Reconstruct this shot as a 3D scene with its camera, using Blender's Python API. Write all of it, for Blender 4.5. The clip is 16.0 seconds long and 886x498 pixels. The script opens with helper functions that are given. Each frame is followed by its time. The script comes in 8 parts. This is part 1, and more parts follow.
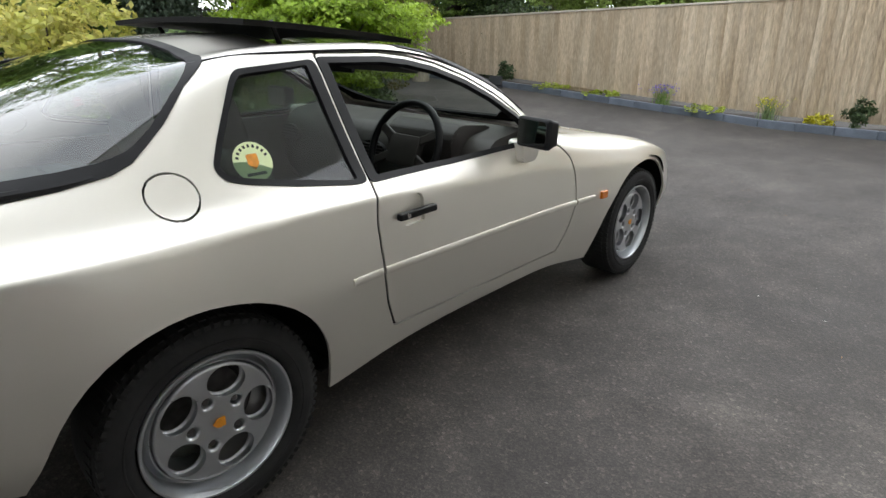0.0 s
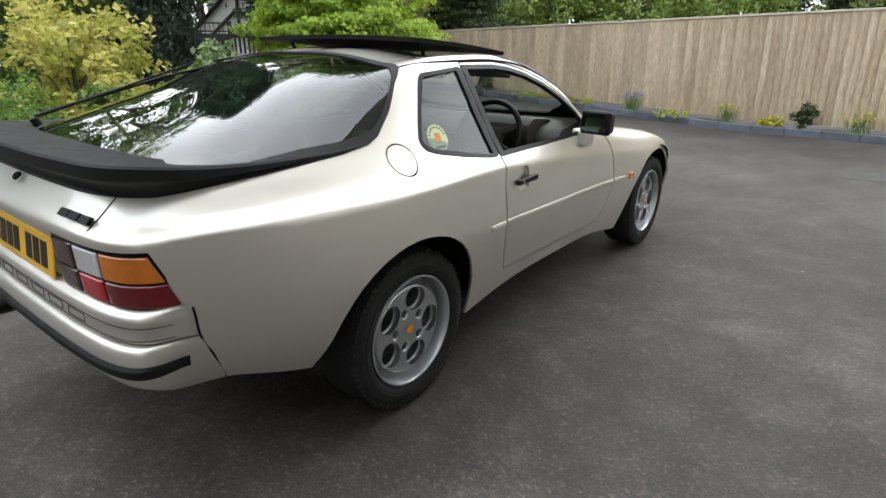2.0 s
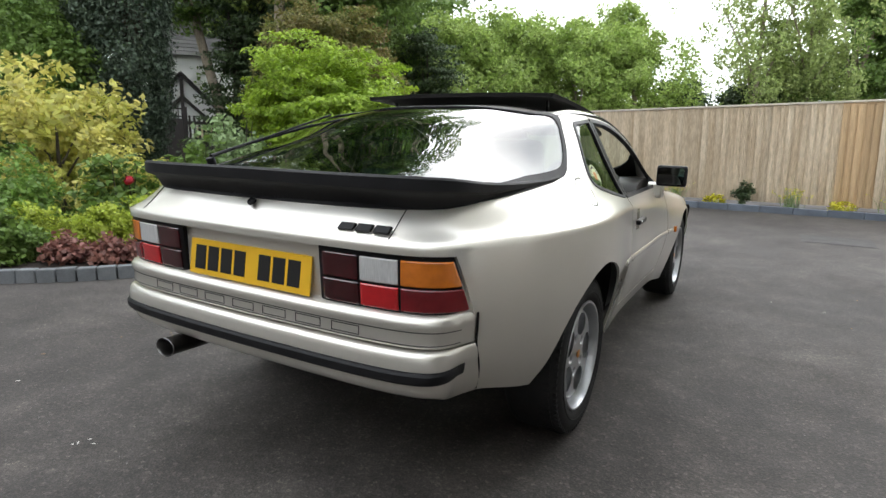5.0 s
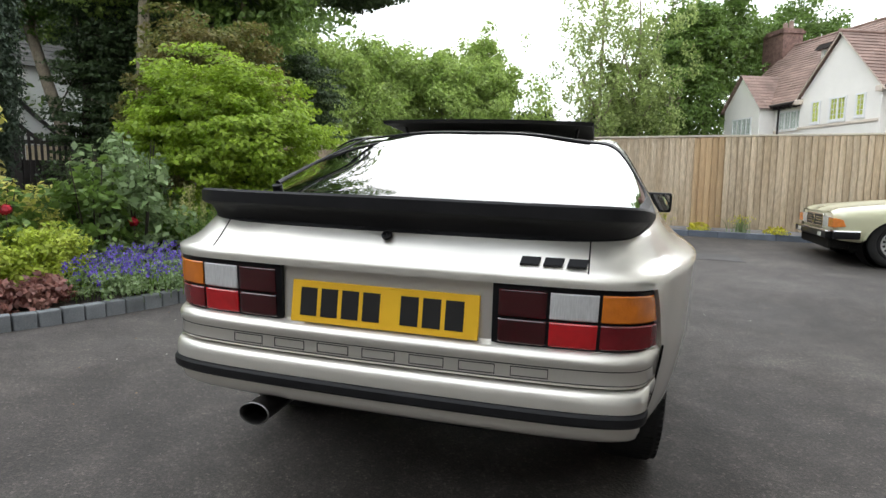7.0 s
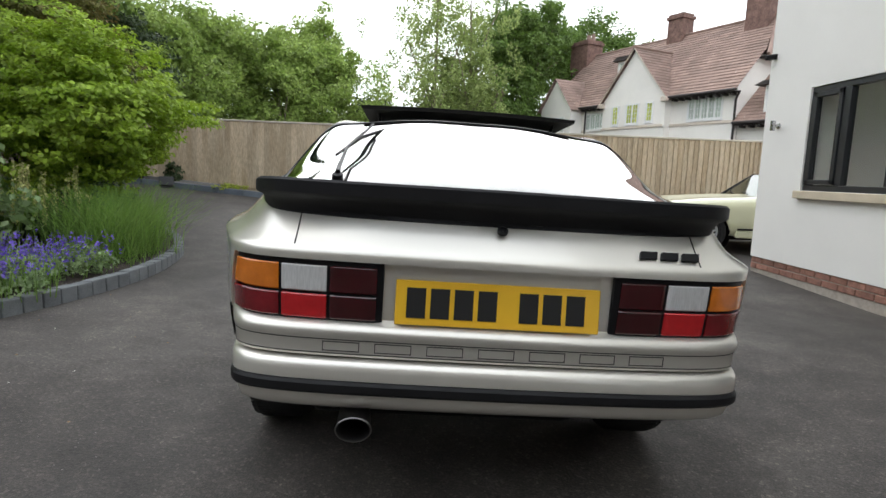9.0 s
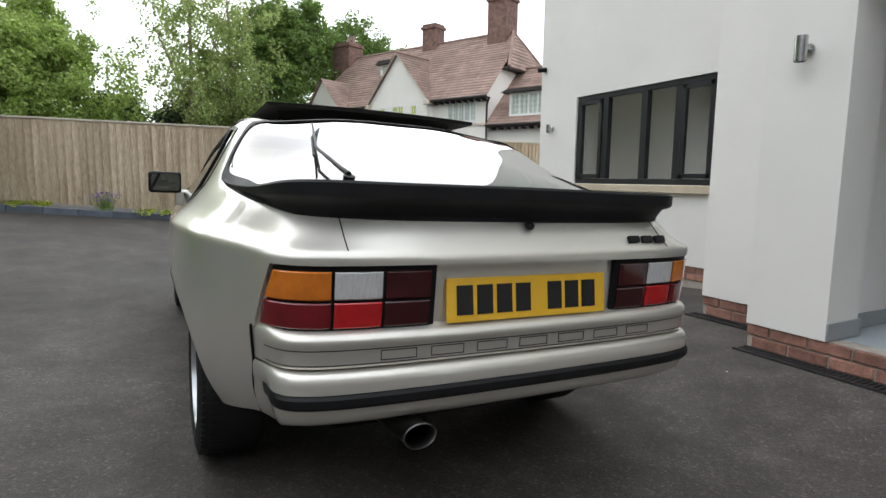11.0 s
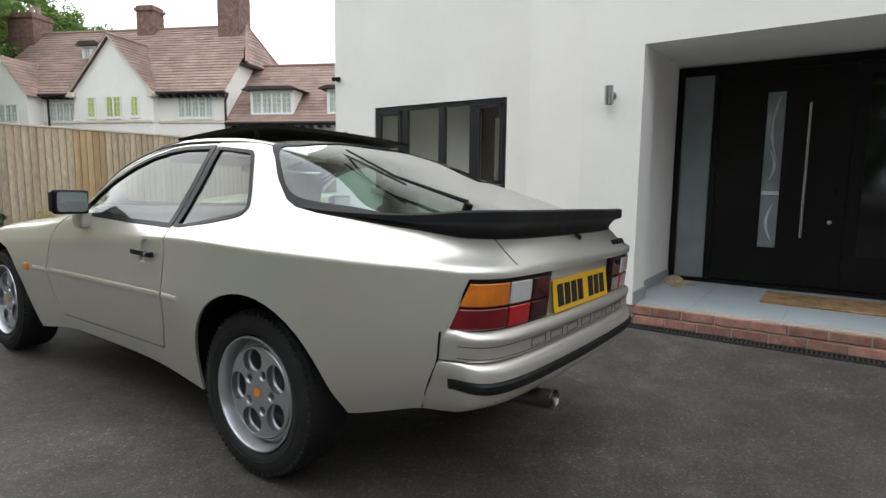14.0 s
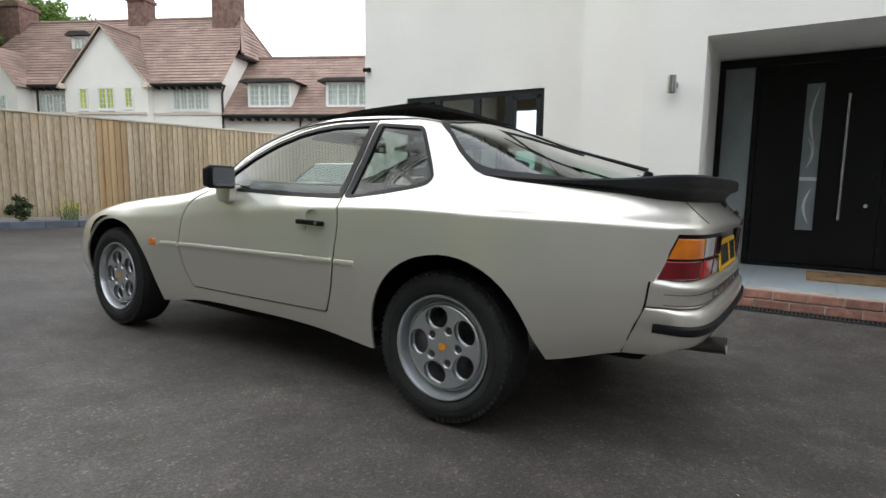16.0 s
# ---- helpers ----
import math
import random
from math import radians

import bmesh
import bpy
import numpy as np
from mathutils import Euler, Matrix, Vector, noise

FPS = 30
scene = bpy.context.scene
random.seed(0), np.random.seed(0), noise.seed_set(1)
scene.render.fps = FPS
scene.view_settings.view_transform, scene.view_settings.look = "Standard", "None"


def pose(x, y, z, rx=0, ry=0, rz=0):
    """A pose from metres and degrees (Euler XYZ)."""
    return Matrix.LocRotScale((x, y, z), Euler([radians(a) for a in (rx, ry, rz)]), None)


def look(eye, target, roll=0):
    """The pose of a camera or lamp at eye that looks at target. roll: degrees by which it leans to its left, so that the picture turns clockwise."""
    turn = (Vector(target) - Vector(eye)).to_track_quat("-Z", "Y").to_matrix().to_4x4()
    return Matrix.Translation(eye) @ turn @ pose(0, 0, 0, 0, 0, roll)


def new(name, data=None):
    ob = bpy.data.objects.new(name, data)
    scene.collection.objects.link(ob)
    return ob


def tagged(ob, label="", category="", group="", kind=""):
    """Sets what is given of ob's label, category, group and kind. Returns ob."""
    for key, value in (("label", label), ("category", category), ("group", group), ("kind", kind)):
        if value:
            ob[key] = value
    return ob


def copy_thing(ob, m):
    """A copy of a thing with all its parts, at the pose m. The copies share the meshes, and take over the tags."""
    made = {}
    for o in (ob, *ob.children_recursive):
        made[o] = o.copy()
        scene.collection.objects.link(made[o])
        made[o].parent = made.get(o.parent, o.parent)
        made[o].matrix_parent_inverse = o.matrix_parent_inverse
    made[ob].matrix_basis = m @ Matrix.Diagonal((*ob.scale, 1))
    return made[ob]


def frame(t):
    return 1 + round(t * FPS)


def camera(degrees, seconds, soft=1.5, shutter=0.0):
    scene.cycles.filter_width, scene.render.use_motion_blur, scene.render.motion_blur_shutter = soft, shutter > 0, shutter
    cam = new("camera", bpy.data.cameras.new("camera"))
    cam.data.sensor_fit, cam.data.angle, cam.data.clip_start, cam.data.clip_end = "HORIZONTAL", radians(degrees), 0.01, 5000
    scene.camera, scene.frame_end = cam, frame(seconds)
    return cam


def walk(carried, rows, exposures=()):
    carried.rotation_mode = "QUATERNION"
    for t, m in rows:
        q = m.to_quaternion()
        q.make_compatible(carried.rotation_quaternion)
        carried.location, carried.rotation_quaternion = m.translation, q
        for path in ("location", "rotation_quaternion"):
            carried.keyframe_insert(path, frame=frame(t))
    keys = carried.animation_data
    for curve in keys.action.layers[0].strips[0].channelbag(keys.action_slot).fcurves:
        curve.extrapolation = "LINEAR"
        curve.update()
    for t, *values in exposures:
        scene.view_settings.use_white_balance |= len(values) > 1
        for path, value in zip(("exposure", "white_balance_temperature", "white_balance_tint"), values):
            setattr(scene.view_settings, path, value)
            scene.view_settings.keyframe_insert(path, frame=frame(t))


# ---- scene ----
cam = camera(76.4, 16.0)
PATH = [
    (0, (2.071, -0.513, 1.206), (0.779, 0.865, 0.548), -0.2),
    (0.5, (2.051, -0.774, 1.232), (0.79, 0.629, 0.568), -0.2),
    (1, (1.989, -1.029, 1.224), (0.745, 0.388, 0.554), 0.1),
    (1.5, (2.002, -1.199, 1.212), (0.793, 0.248, 0.547), -0.0),
    (2, (2.031, -1.372, 1.198), (0.846, 0.114, 0.575), -0.3),
    (2.5, (1.988, -1.525, 1.179), (0.841, 0.011, 0.61), -0.3),
    (3, (1.933, -1.63, 1.139), (0.852, -0.025, 0.631), -0.3),
    (3.5, (1.917, -1.755, 1.065), (0.871, -0.11, 0.615), -0.4),
    (4, (1.803, -1.851, 1.047), (0.754, -0.199, 0.633), -0.2),
    (4.2, (1.72, -1.906, 1.039), (0.67, -0.25, 0.646), -0.1),
    (6.3, (0.832, -2.197, 1.021), (0.112, -0.346, 0.785), 0.3),
    (6.5, (0.749, -2.237, 1.028), (0.092, -0.362, 0.797), 0.3),
    (7, (0.558, -2.244, 1.031), (0.037, -0.327, 0.798), 0.4),
    (7.5, (0.371, -2.213, 1.035), (-0.005, -0.263, 0.799), 0.3),
    (8, (0.186, -2.237, 1.035), (-0.049, -0.265, 0.8), 0.4),
    (8.5, (-0.014, -2.291, 1.037), (-0.065, -0.306, 0.799), 0.6),
    (8.7, (-0.084, -2.288, 1.036), (-0.076, -0.304, 0.781), 1.3),
    (10.8, (-0.826, -2.143, 1.019), (0.007, -0.341, 0.776), 0.8),
    (11, (-0.873, -2.127, 1.016), (0.029, -0.359, 0.771), 0.8),
    (11.5, (-1.027, -2.073, 1.033), (0.079, -0.424, 0.79), 0.8),
    (12, (-1.206, -2.027, 1.05), (0.03, -0.474, 0.807), 0.8),
    (12.5, (-1.423, -1.997, 1.083), (-0.043, -0.569, 0.849), 0.6),
    (13, (-1.594, -1.908, 1.068), (-0.112, -0.585, 0.834), 0.6),
    (13.5, (-1.789, -1.793, 1.073), (-0.218, -0.577, 0.839), 0.7),
    (14, (-1.965, -1.654, 1.095), (-0.339, -0.516, 0.855), 0.6),
    (14.5, (-2.155, -1.501, 1.115), (-0.491, -0.418, 0.873), 0.7),
    (15, (-2.268, -1.328, 1.097), (-0.597, -0.258, 0.846), 0.7),
    (15.5, (-2.387, -1.206, 1.054), (-0.716, -0.137, 0.798), 0.7),
    (16, (-2.552, -1.158, 0.995), (-0.884, -0.084, 0.741), 0.7),
]
EXPOSURES = [(0.0, 0.40), (2.0, 0.46), (4.0, 0.48), (6.5, 0.40), (8.5, 0.10), (11.0, -0.06), (13.0, 0.02), (16.0, 0.08)]
walk(cam, [(t, look(eye, target, roll)) for t, eye, target, roll in PATH], exposures=EXPOSURES)

# ---------------------------------------------------------------- sky and sun
world = bpy.data.worlds.new("overcast_sky")
scene.world = world
world.use_nodes = True
wn, wl = world.node_tree.nodes, world.node_tree.links
wn.clear()
SUN_EL, SUN_AZ = 46.0, 341.0
sky = wn.new("ShaderNodeTexSky")
sky.sky_type = "NISHITA"
sky.sun_disc = False
sky.sun_elevation, sky.sun_rotation = radians(SUN_EL), radians(SUN_AZ)
sky.air_density, sky.dust_density, sky.ozone_density = 1.0, 3.0, 1.0
veil = wn.new("ShaderNodeMix")
veil.data_type = "RGBA"
veil.inputs[0].default_value = 0.8
cloud_co = wn.new("ShaderNodeTexCoord")
cloud = wn.new("ShaderNodeTexNoise")
cloud.inputs["Scale"].default_value, cloud.inputs["Detail"].default_value = 1.6, 2.0
cloud.inputs["Roughness"].default_value = 0.45
ramp = wn.new("ShaderNodeValToRGB")
ramp.color_ramp.elements[0].position, ramp.color_ramp.elements[1].position = 0.36, 0.62
ramp.color_ramp.elements[0].color = (17.0, 18.6, 21.0, 1)
ramp.color_ramp.elements[1].color = (30.0, 31.0, 32.0, 1)
sky_out = wn.new("ShaderNodeBackground")
sky_out.inputs["Strength"].default_value = 0.088
out_w = wn.new("ShaderNodeOutputWorld")
wl.new(cloud_co.outputs["Generated"], cloud.inputs["Vector"])
wl.new(cloud.outputs["Fac"], ramp.inputs["Fac"])
wl.new(sky.outputs["Color"], veil.inputs[6])
wl.new(ramp.outputs["Color"], veil.inputs[7])
wl.new(veil.outputs[2], sky_out.inputs["Color"])
wl.new(sky_out.outputs["Background"], out_w.inputs["Surface"])

sun_data = bpy.data.lights.new("sun", "SUN")
sun_data.energy, sun_data.angle, sun_data.color = 1.62, radians(130), (1.0, 0.985, 0.965)
sun = new("sun", sun_data)
sun_dir = Vector((math.sin(radians(SUN_AZ)) * math.cos(radians(SUN_EL)), math.cos(radians(SUN_AZ)) * math.cos(radians(SUN_EL)), math.sin(radians(SUN_EL))))
sun.matrix_world = look(sun_dir * 30, (0, 0, 0))
scene.view_settings.exposure = 0.0

# ---------------------------------------------------------------- building helpers
NO_ROOT = Matrix.Identity(4)


def thing(name, label, category, m=NO_ROOT, group="", kind=""):
    ob = new(name)
    ob.empty_display_size = 0.1
    ob.matrix_world = m
    return tagged(ob, label, category, group, kind)


def mesh_of(name, bm, mats, smooth=None):
    me = bpy.data.meshes.new(name)
    bm.to_mesh(me)
    bm.free()
    for m in mats if isinstance(mats, (list, tuple)) else (mats,):
        me.materials.append(m)
    if smooth is not None:
        me.shade_smooth()
        if smooth < 180:
            me.set_sharp_from_angle(angle=radians(smooth))
    return me


def part(name, bm, material, parent=None, label="", smooth=None, m=None):
    """Links a bmesh, or a finished mesh, as one object, under a thing or a part."""
    me = bm if isinstance(bm, bpy.types.Mesh) else mesh_of(name, bm, material, smooth)
    ob = new(name, me)
    if parent is not None:
        ob.parent = parent
    if m is not None:
        ob.matrix_local = m
    return tagged(ob, label)


def box_bm(x0, x1, y0, y1, z0, z1, bevel=0.0, seg=1, bm=None):
    one = bmesh.new()
    bmesh.ops.create_cube(one, size=1, matrix=Matrix.LocRotScale(((x0 + x1) / 2, (y0 + y1) / 2, (z0 + z1) / 2), None, (abs(x1 - x0), abs(y1 - y0), abs(z1 - z0))))
    if bevel:
        bmesh.ops.bevel(one, geom=one.edges[:], offset=bevel, segments=seg, profile=0.6, affect="EDGES")
    return merge_bm(bm, one)


def merge_bm(bm, one):
    if bm is None:
        return one
    me = bpy.data.meshes.new("tmp")
    one.to_mesh(me)
    one.free()
    bm.from_mesh(me)
    bpy.data.meshes.remove(me)
    return bm


def cyl_bm(r, depth, segs=24, m=NO_ROOT, r2=None, bevel=0.0, bm=None):
    one = bmesh.new()
    bmesh.ops.create_cone(one, cap_ends=True, segments=segs, radius1=r, radius2=r if r2 is None else r2, depth=depth, matrix=m)
    if bevel:
        caps = [e for e in one.edges if len(e.link_faces) == 2 and any(len(f.verts) > 4 for f in e.link_faces)]
        bmesh.ops.bevel(one, geom=caps, offset=bevel, segments=2, profile=0.6, affect="EDGES")
    return merge_bm(bm, one)


def lathe_bm(profile, segs=48, m=NO_ROOT, closed=False, bm=None):
    """Turns (radius, height) pairs about z."""
    one = bmesh.new()
    rings = [[one.verts.new((r * math.cos(a), r * math.sin(a), z)) for a in (2 * math.pi * k / segs for k in range(segs))] for r, z in profile]
    pairs = list(zip(rings, rings[1:])) + ([(rings[-1], rings[0])] if closed else [])
    for p, q in pairs:
        for k in range(segs):
            n = (k + 1) % segs
            one.faces.new((p[k], p[n], q[n], q[k]))
    one.transform(m)
    return merge_bm(bm, one)


def tube_bm(points, r, segs=8, closed=False, bm=None):
    """A round tube along points; r is a number or one number a point."""
    one = bmesh.new()
    pts = [Vector(p) for p in points]
    n = len(pts)
    rs = r if isinstance(r, (list, tuple)) else [r] * n
    rings, side = [], None
    for i, p in enumerate(pts):
        a = pts[(i - 1) % n] if (i or closed) else p
        b = pts[(i + 1) % n] if (i < n - 1 or closed) else p
        d = (b - a).normalized()
        side = d.orthogonal().normalized() if side is None else (side - d * side.dot(d)).normalized()
        up = d.cross(side)
        rings.append([one.verts.new(p + (side * math.cos(t) + up * math.sin(t)) * rs[i]) for t in (2 * math.pi * k / segs for k in range(segs))])
    for i in range(n if closed else n - 1):
        p, q = rings[i], rings[(i + 1) % n]
        for k in range(segs):
            one.faces.new((p[k], p[(k + 1) % segs], q[(k + 1) % segs], q[k]))
    if not closed:
        one.faces.new(rings[0][::-1])
        one.faces.new(rings[-1])
    return merge_bm(bm, one)


def prism_bm(poly, axis, a, b, bevel=0.0, bm=None):
    """A flat polygon of pairs, extruded along an axis from a to b."""
    one = bmesh.new()

    def at(p, v):
        return {"x": (v, p[0], p[1]), "y": (p[0], v, p[1]), "z": (p[0], p[1], v)}[axis]

    lo, hi = [one.verts.new(at(p, a)) for p in poly], [one.verts.new(at(p, b)) for p in poly]
    one.faces.new(lo[::-1])
    one.faces.new(hi)
    for i in range(len(poly)):
        j = (i + 1) % len(poly)
        one.faces.new((lo[i], lo[j], hi[j], hi[i]))
    bmesh.ops.recalc_face_normals(one, faces=one.faces[:])
    if bevel:
        bmesh.ops.bevel(one, geom=one.edges[:], offset=bevel, segments=2, profile=0.6, affect="EDGES")
    return merge_bm(bm, one)


def mesh_arrays(name, verts, faces, mat, smooth=False):
    me = bpy.data.meshes.new(name)
    me.from_pydata([tuple(v) for v in verts], [], [tuple(f) for f in faces])
    me.materials.append(mat)
    if smooth:
        me.shade_smooth()
    return me


def quad_mesh(name, quads, mats, pick=None):
    """A mesh of loose quads from an array (n, 4, 3); pick: a material number for each."""
    n = len(quads)
    me = bpy.data.meshes.new(name)
    me.vertices.add(4 * n)
    me.vertices.foreach_set("co", np.asarray(quads, np.float32).ravel())
    me.loops.add(4 * n)
    me.loops.foreach_set("vertex_index", np.arange(4 * n, dtype=np.int32))
    me.polygons.add(n)
    me.polygons.foreach_set("loop_start", np.arange(0, 4 * n, 4, dtype=np.int32))
    for m in mats if isinstance(mats, (list, tuple)) else (mats,):
        me.materials.append(m)
    if pick is not None:
        me.polygons.foreach_set("material_index", np.asarray(pick, np.int32))
    me.update(calc_edges=True)
    return me


def smoothstep(a, b, v):
    v = np.clip((v - a) / (b - a), 0, 1)
    return v * v * (3 - 2 * v)


# ---------------------------------------------------------------- materials
def mat(name, colour, rough=0.5, metal=0.0, spec=0.5, coat=0.0, coat_rough=0.03, vary=0.0, vary_scale=4.0, grain=0.0, grain_scale=80.0, bump=0.0, bump_scale=60.0,
        rand=0.0, island=0.0, colour2=None, stretch=(1, 1, 1), transmit=0.0, rough_vary=0.0):
    """A principled material with colour variation at two scales, bump and roughness variation."""
    m = bpy.data.materials.new(name)
    m.use_nodes = True
    nt = m.node_tree
    nd, lk = nt.nodes, nt.links
    p = nd["Principled BSDF"]
    p.inputs["Roughness"].default_value, p.inputs["Metallic"].default_value = rough, metal
    p.inputs["Specular IOR Level"].default_value = spec
    p.inputs["Coat Weight"].default_value, p.inputs["Coat Roughness"].default_value = coat, coat_rough
    p.inputs["Base Color"].default_value = (*colour, 1)
    co = nd.new("ShaderNodeTexCoord")
    mp = nd.new("ShaderNodeMapping")
    mp.inputs["Scale"].default_value = stretch
    if rand:
        who, far = nd.new("ShaderNodeObjectInfo"), nd.new("ShaderNodeVectorMath")
        far.operation = "MULTIPLY_ADD"
        far.inputs[1].default_value = (41.0, 17.0, 29.0)
        lk.new(who.outputs["Random"], far.inputs[0])
        lk.new(co.outputs["Object"], far.inputs[2])
        lk.new(far.outputs["Vector"], mp.inputs["Vector"])
    else:
        lk.new(co.outputs["Object"], mp.inputs["Vector"])
    last = None

    def noise_at(scale, detail=4.0):
        n = nd.new("ShaderNodeTexNoise")
        n.inputs["Scale"].default_value, n.inputs["Detail"].default_value = scale, detail
        lk.new(mp.outputs["Vector"], n.inputs["Vector"])
        return n

    def mixed(fac, a, b):
        x = nd.new("ShaderNodeMix")
        x.data_type = "RGBA"
        lk.new(fac, x.inputs[0])
        for k, v in ((6, a), (7, b)):
            if isinstance(v, (tuple, list)):
                x.inputs[k].default_value = (*v, 1)
            else:
                lk.new(v, x.inputs[k])
        return x.outputs[2]

    def scaled(c, k):
        return tuple(min(1.0, v * k) for v in c)

    if colour2 or vary:
        n = noise_at(vary_scale, 5.0)
        r = nd.new("ShaderNodeMapRange")
        r.inputs["From Min"].default_value, r.inputs["From Max"].default_value = 0.3, 0.7
        lk.new(n.outputs["Fac"], r.inputs["Value"])
        last = mixed(r.outputs["Result"], scaled(colour, 1 - vary) if not colour2 else colour, colour2 or scaled(colour, 1 + vary))
    if grain:
        n = noise_at(grain_scale, 3.0)
        r = nd.new("ShaderNodeMapRange")
        r.inputs["From Min"].default_value, r.inputs["From Max"].default_value = 0.25, 0.75
        r.inputs["To Min"].default_value, r.inputs["To Max"].default_value = 1 - grain, 1 + grain
        lk.new(n.outputs["Fac"], r.inputs["Value"])
        h = nd.new("ShaderNodeHueSaturation")
        lk.new(r.outputs["Result"], h.inputs["Value"])
        if last is None:
            h.inputs["Color"].default_value = (*colour, 1)
        else:
            lk.new(last, h.inputs["Color"])
        last = h.outputs["Color"]
    for amount, source in ((rand, "obj"), (island, "isl")):
        if amount:
            g = nd.new("ShaderNodeObjectInfo" if source == "obj" else "ShaderNodeNewGeometry")
            r = nd.new("ShaderNodeMapRange")
            r.inputs["To Min"].default_value, r.inputs["To Max"].default_value = 1 - amount, 1 + amount
            lk.new(g.outputs["Random" if source == "obj" else "Random Per Island"], r.inputs["Value"])
            h = nd.new("ShaderNodeHueSaturation")
            lk.new(r.outputs["Result"], h.inputs["Value"])
            if last is None:
                h.inputs["Color"].default_value = (*colour, 1)
            else:
                lk.new(last, h.inputs["Color"])
            last = h.outputs["Color"]
    if last is not None:
        lk.new(last, p.inputs["Base Color"])
    if rough_vary:
        n = noise_at(vary_scale * 2.3, 4.0)
        r = nd.new("ShaderNodeMapRange")
        r.inputs["To Min"].default_value, r.inputs["To Max"].default_value = max(0.0, rough - rough_vary), min(1.0, rough + rough_vary)
        lk.new(n.outputs["Fac"], r.inputs["Value"])
        lk.new(r.outputs["Result"], p.inputs["Roughness"])
    if bump:
        n = noise_at(bump_scale, 5.0)
        b = nd.new("ShaderNodeBump")
        b.inputs["Strength"].default_value, b.inputs["Distance"].default_value = bump, 0.01
        lk.new(n.outputs["Fac"], b.inputs["Height"])
        lk.new(b.outputs["Normal"], p.inputs["Normal"])
    if transmit:
        t = nd.new("ShaderNodeBsdfTranslucent")
        if last is not None:
            lk.new(last, t.inputs["Color"])
        else:
            t.inputs["Color"].default_value = (*colour, 1)
        x = nd.new("ShaderNodeMixShader")
        x.inputs[0].default_value = transmit
        lk.new(p.outputs[0], x.inputs[1])
        lk.new(t.outputs[0], x.inputs[2])
        lk.new(x.outputs[0], nd["Material Output"].inputs["Surface"])
    return m


def glass_mat(name, tint, ior=1.5, rough=0.0, gain=1.0):
    """Thin window glass: clear with a tint, glossier towards grazing, alike from both sides."""
    m = bpy.data.materials.new(name)
    m.use_nodes = True
    nd, lk = m.node_tree.nodes, m.node_tree.links
    nd.remove(nd["Principled BSDF"])
    f = nd.new("ShaderNodeLayerWeight")
    f.inputs["Blend"].default_value = 0.5
    steep = nd.new("ShaderNodeMath")
    steep.operation = "POWER"
    steep.inputs[1].default_value = 5.0
    base = ((ior - 1) / (ior + 1)) ** 2
    k = nd.new("ShaderNodeMath")
    k.operation, k.use_clamp = "MULTIPLY_ADD", True
    k.inputs[1].default_value, k.inputs[2].default_value = (1 - base) * gain, base * gain
    t = nd.new("ShaderNodeBsdfTransparent")
    t.inputs["Color"].default_value = (*tint, 1)
    g = nd.new("ShaderNodeBsdfGlossy")
    g.inputs["Roughness"].default_value = rough
    x = nd.new("ShaderNodeMixShader")
    lk.new(f.outputs["Facing"], steep.inputs[0])
    lk.new(steep.outputs[0], k.inputs[0])
    lk.new(k.outputs[0], x.inputs[0])
    lk.new(t.outputs[0], x.inputs[1])
    lk.new(g.outputs[0], x.inputs[2])
    lk.new(x.outputs[0], nd["Material Output"].inputs["Surface"])
    return m



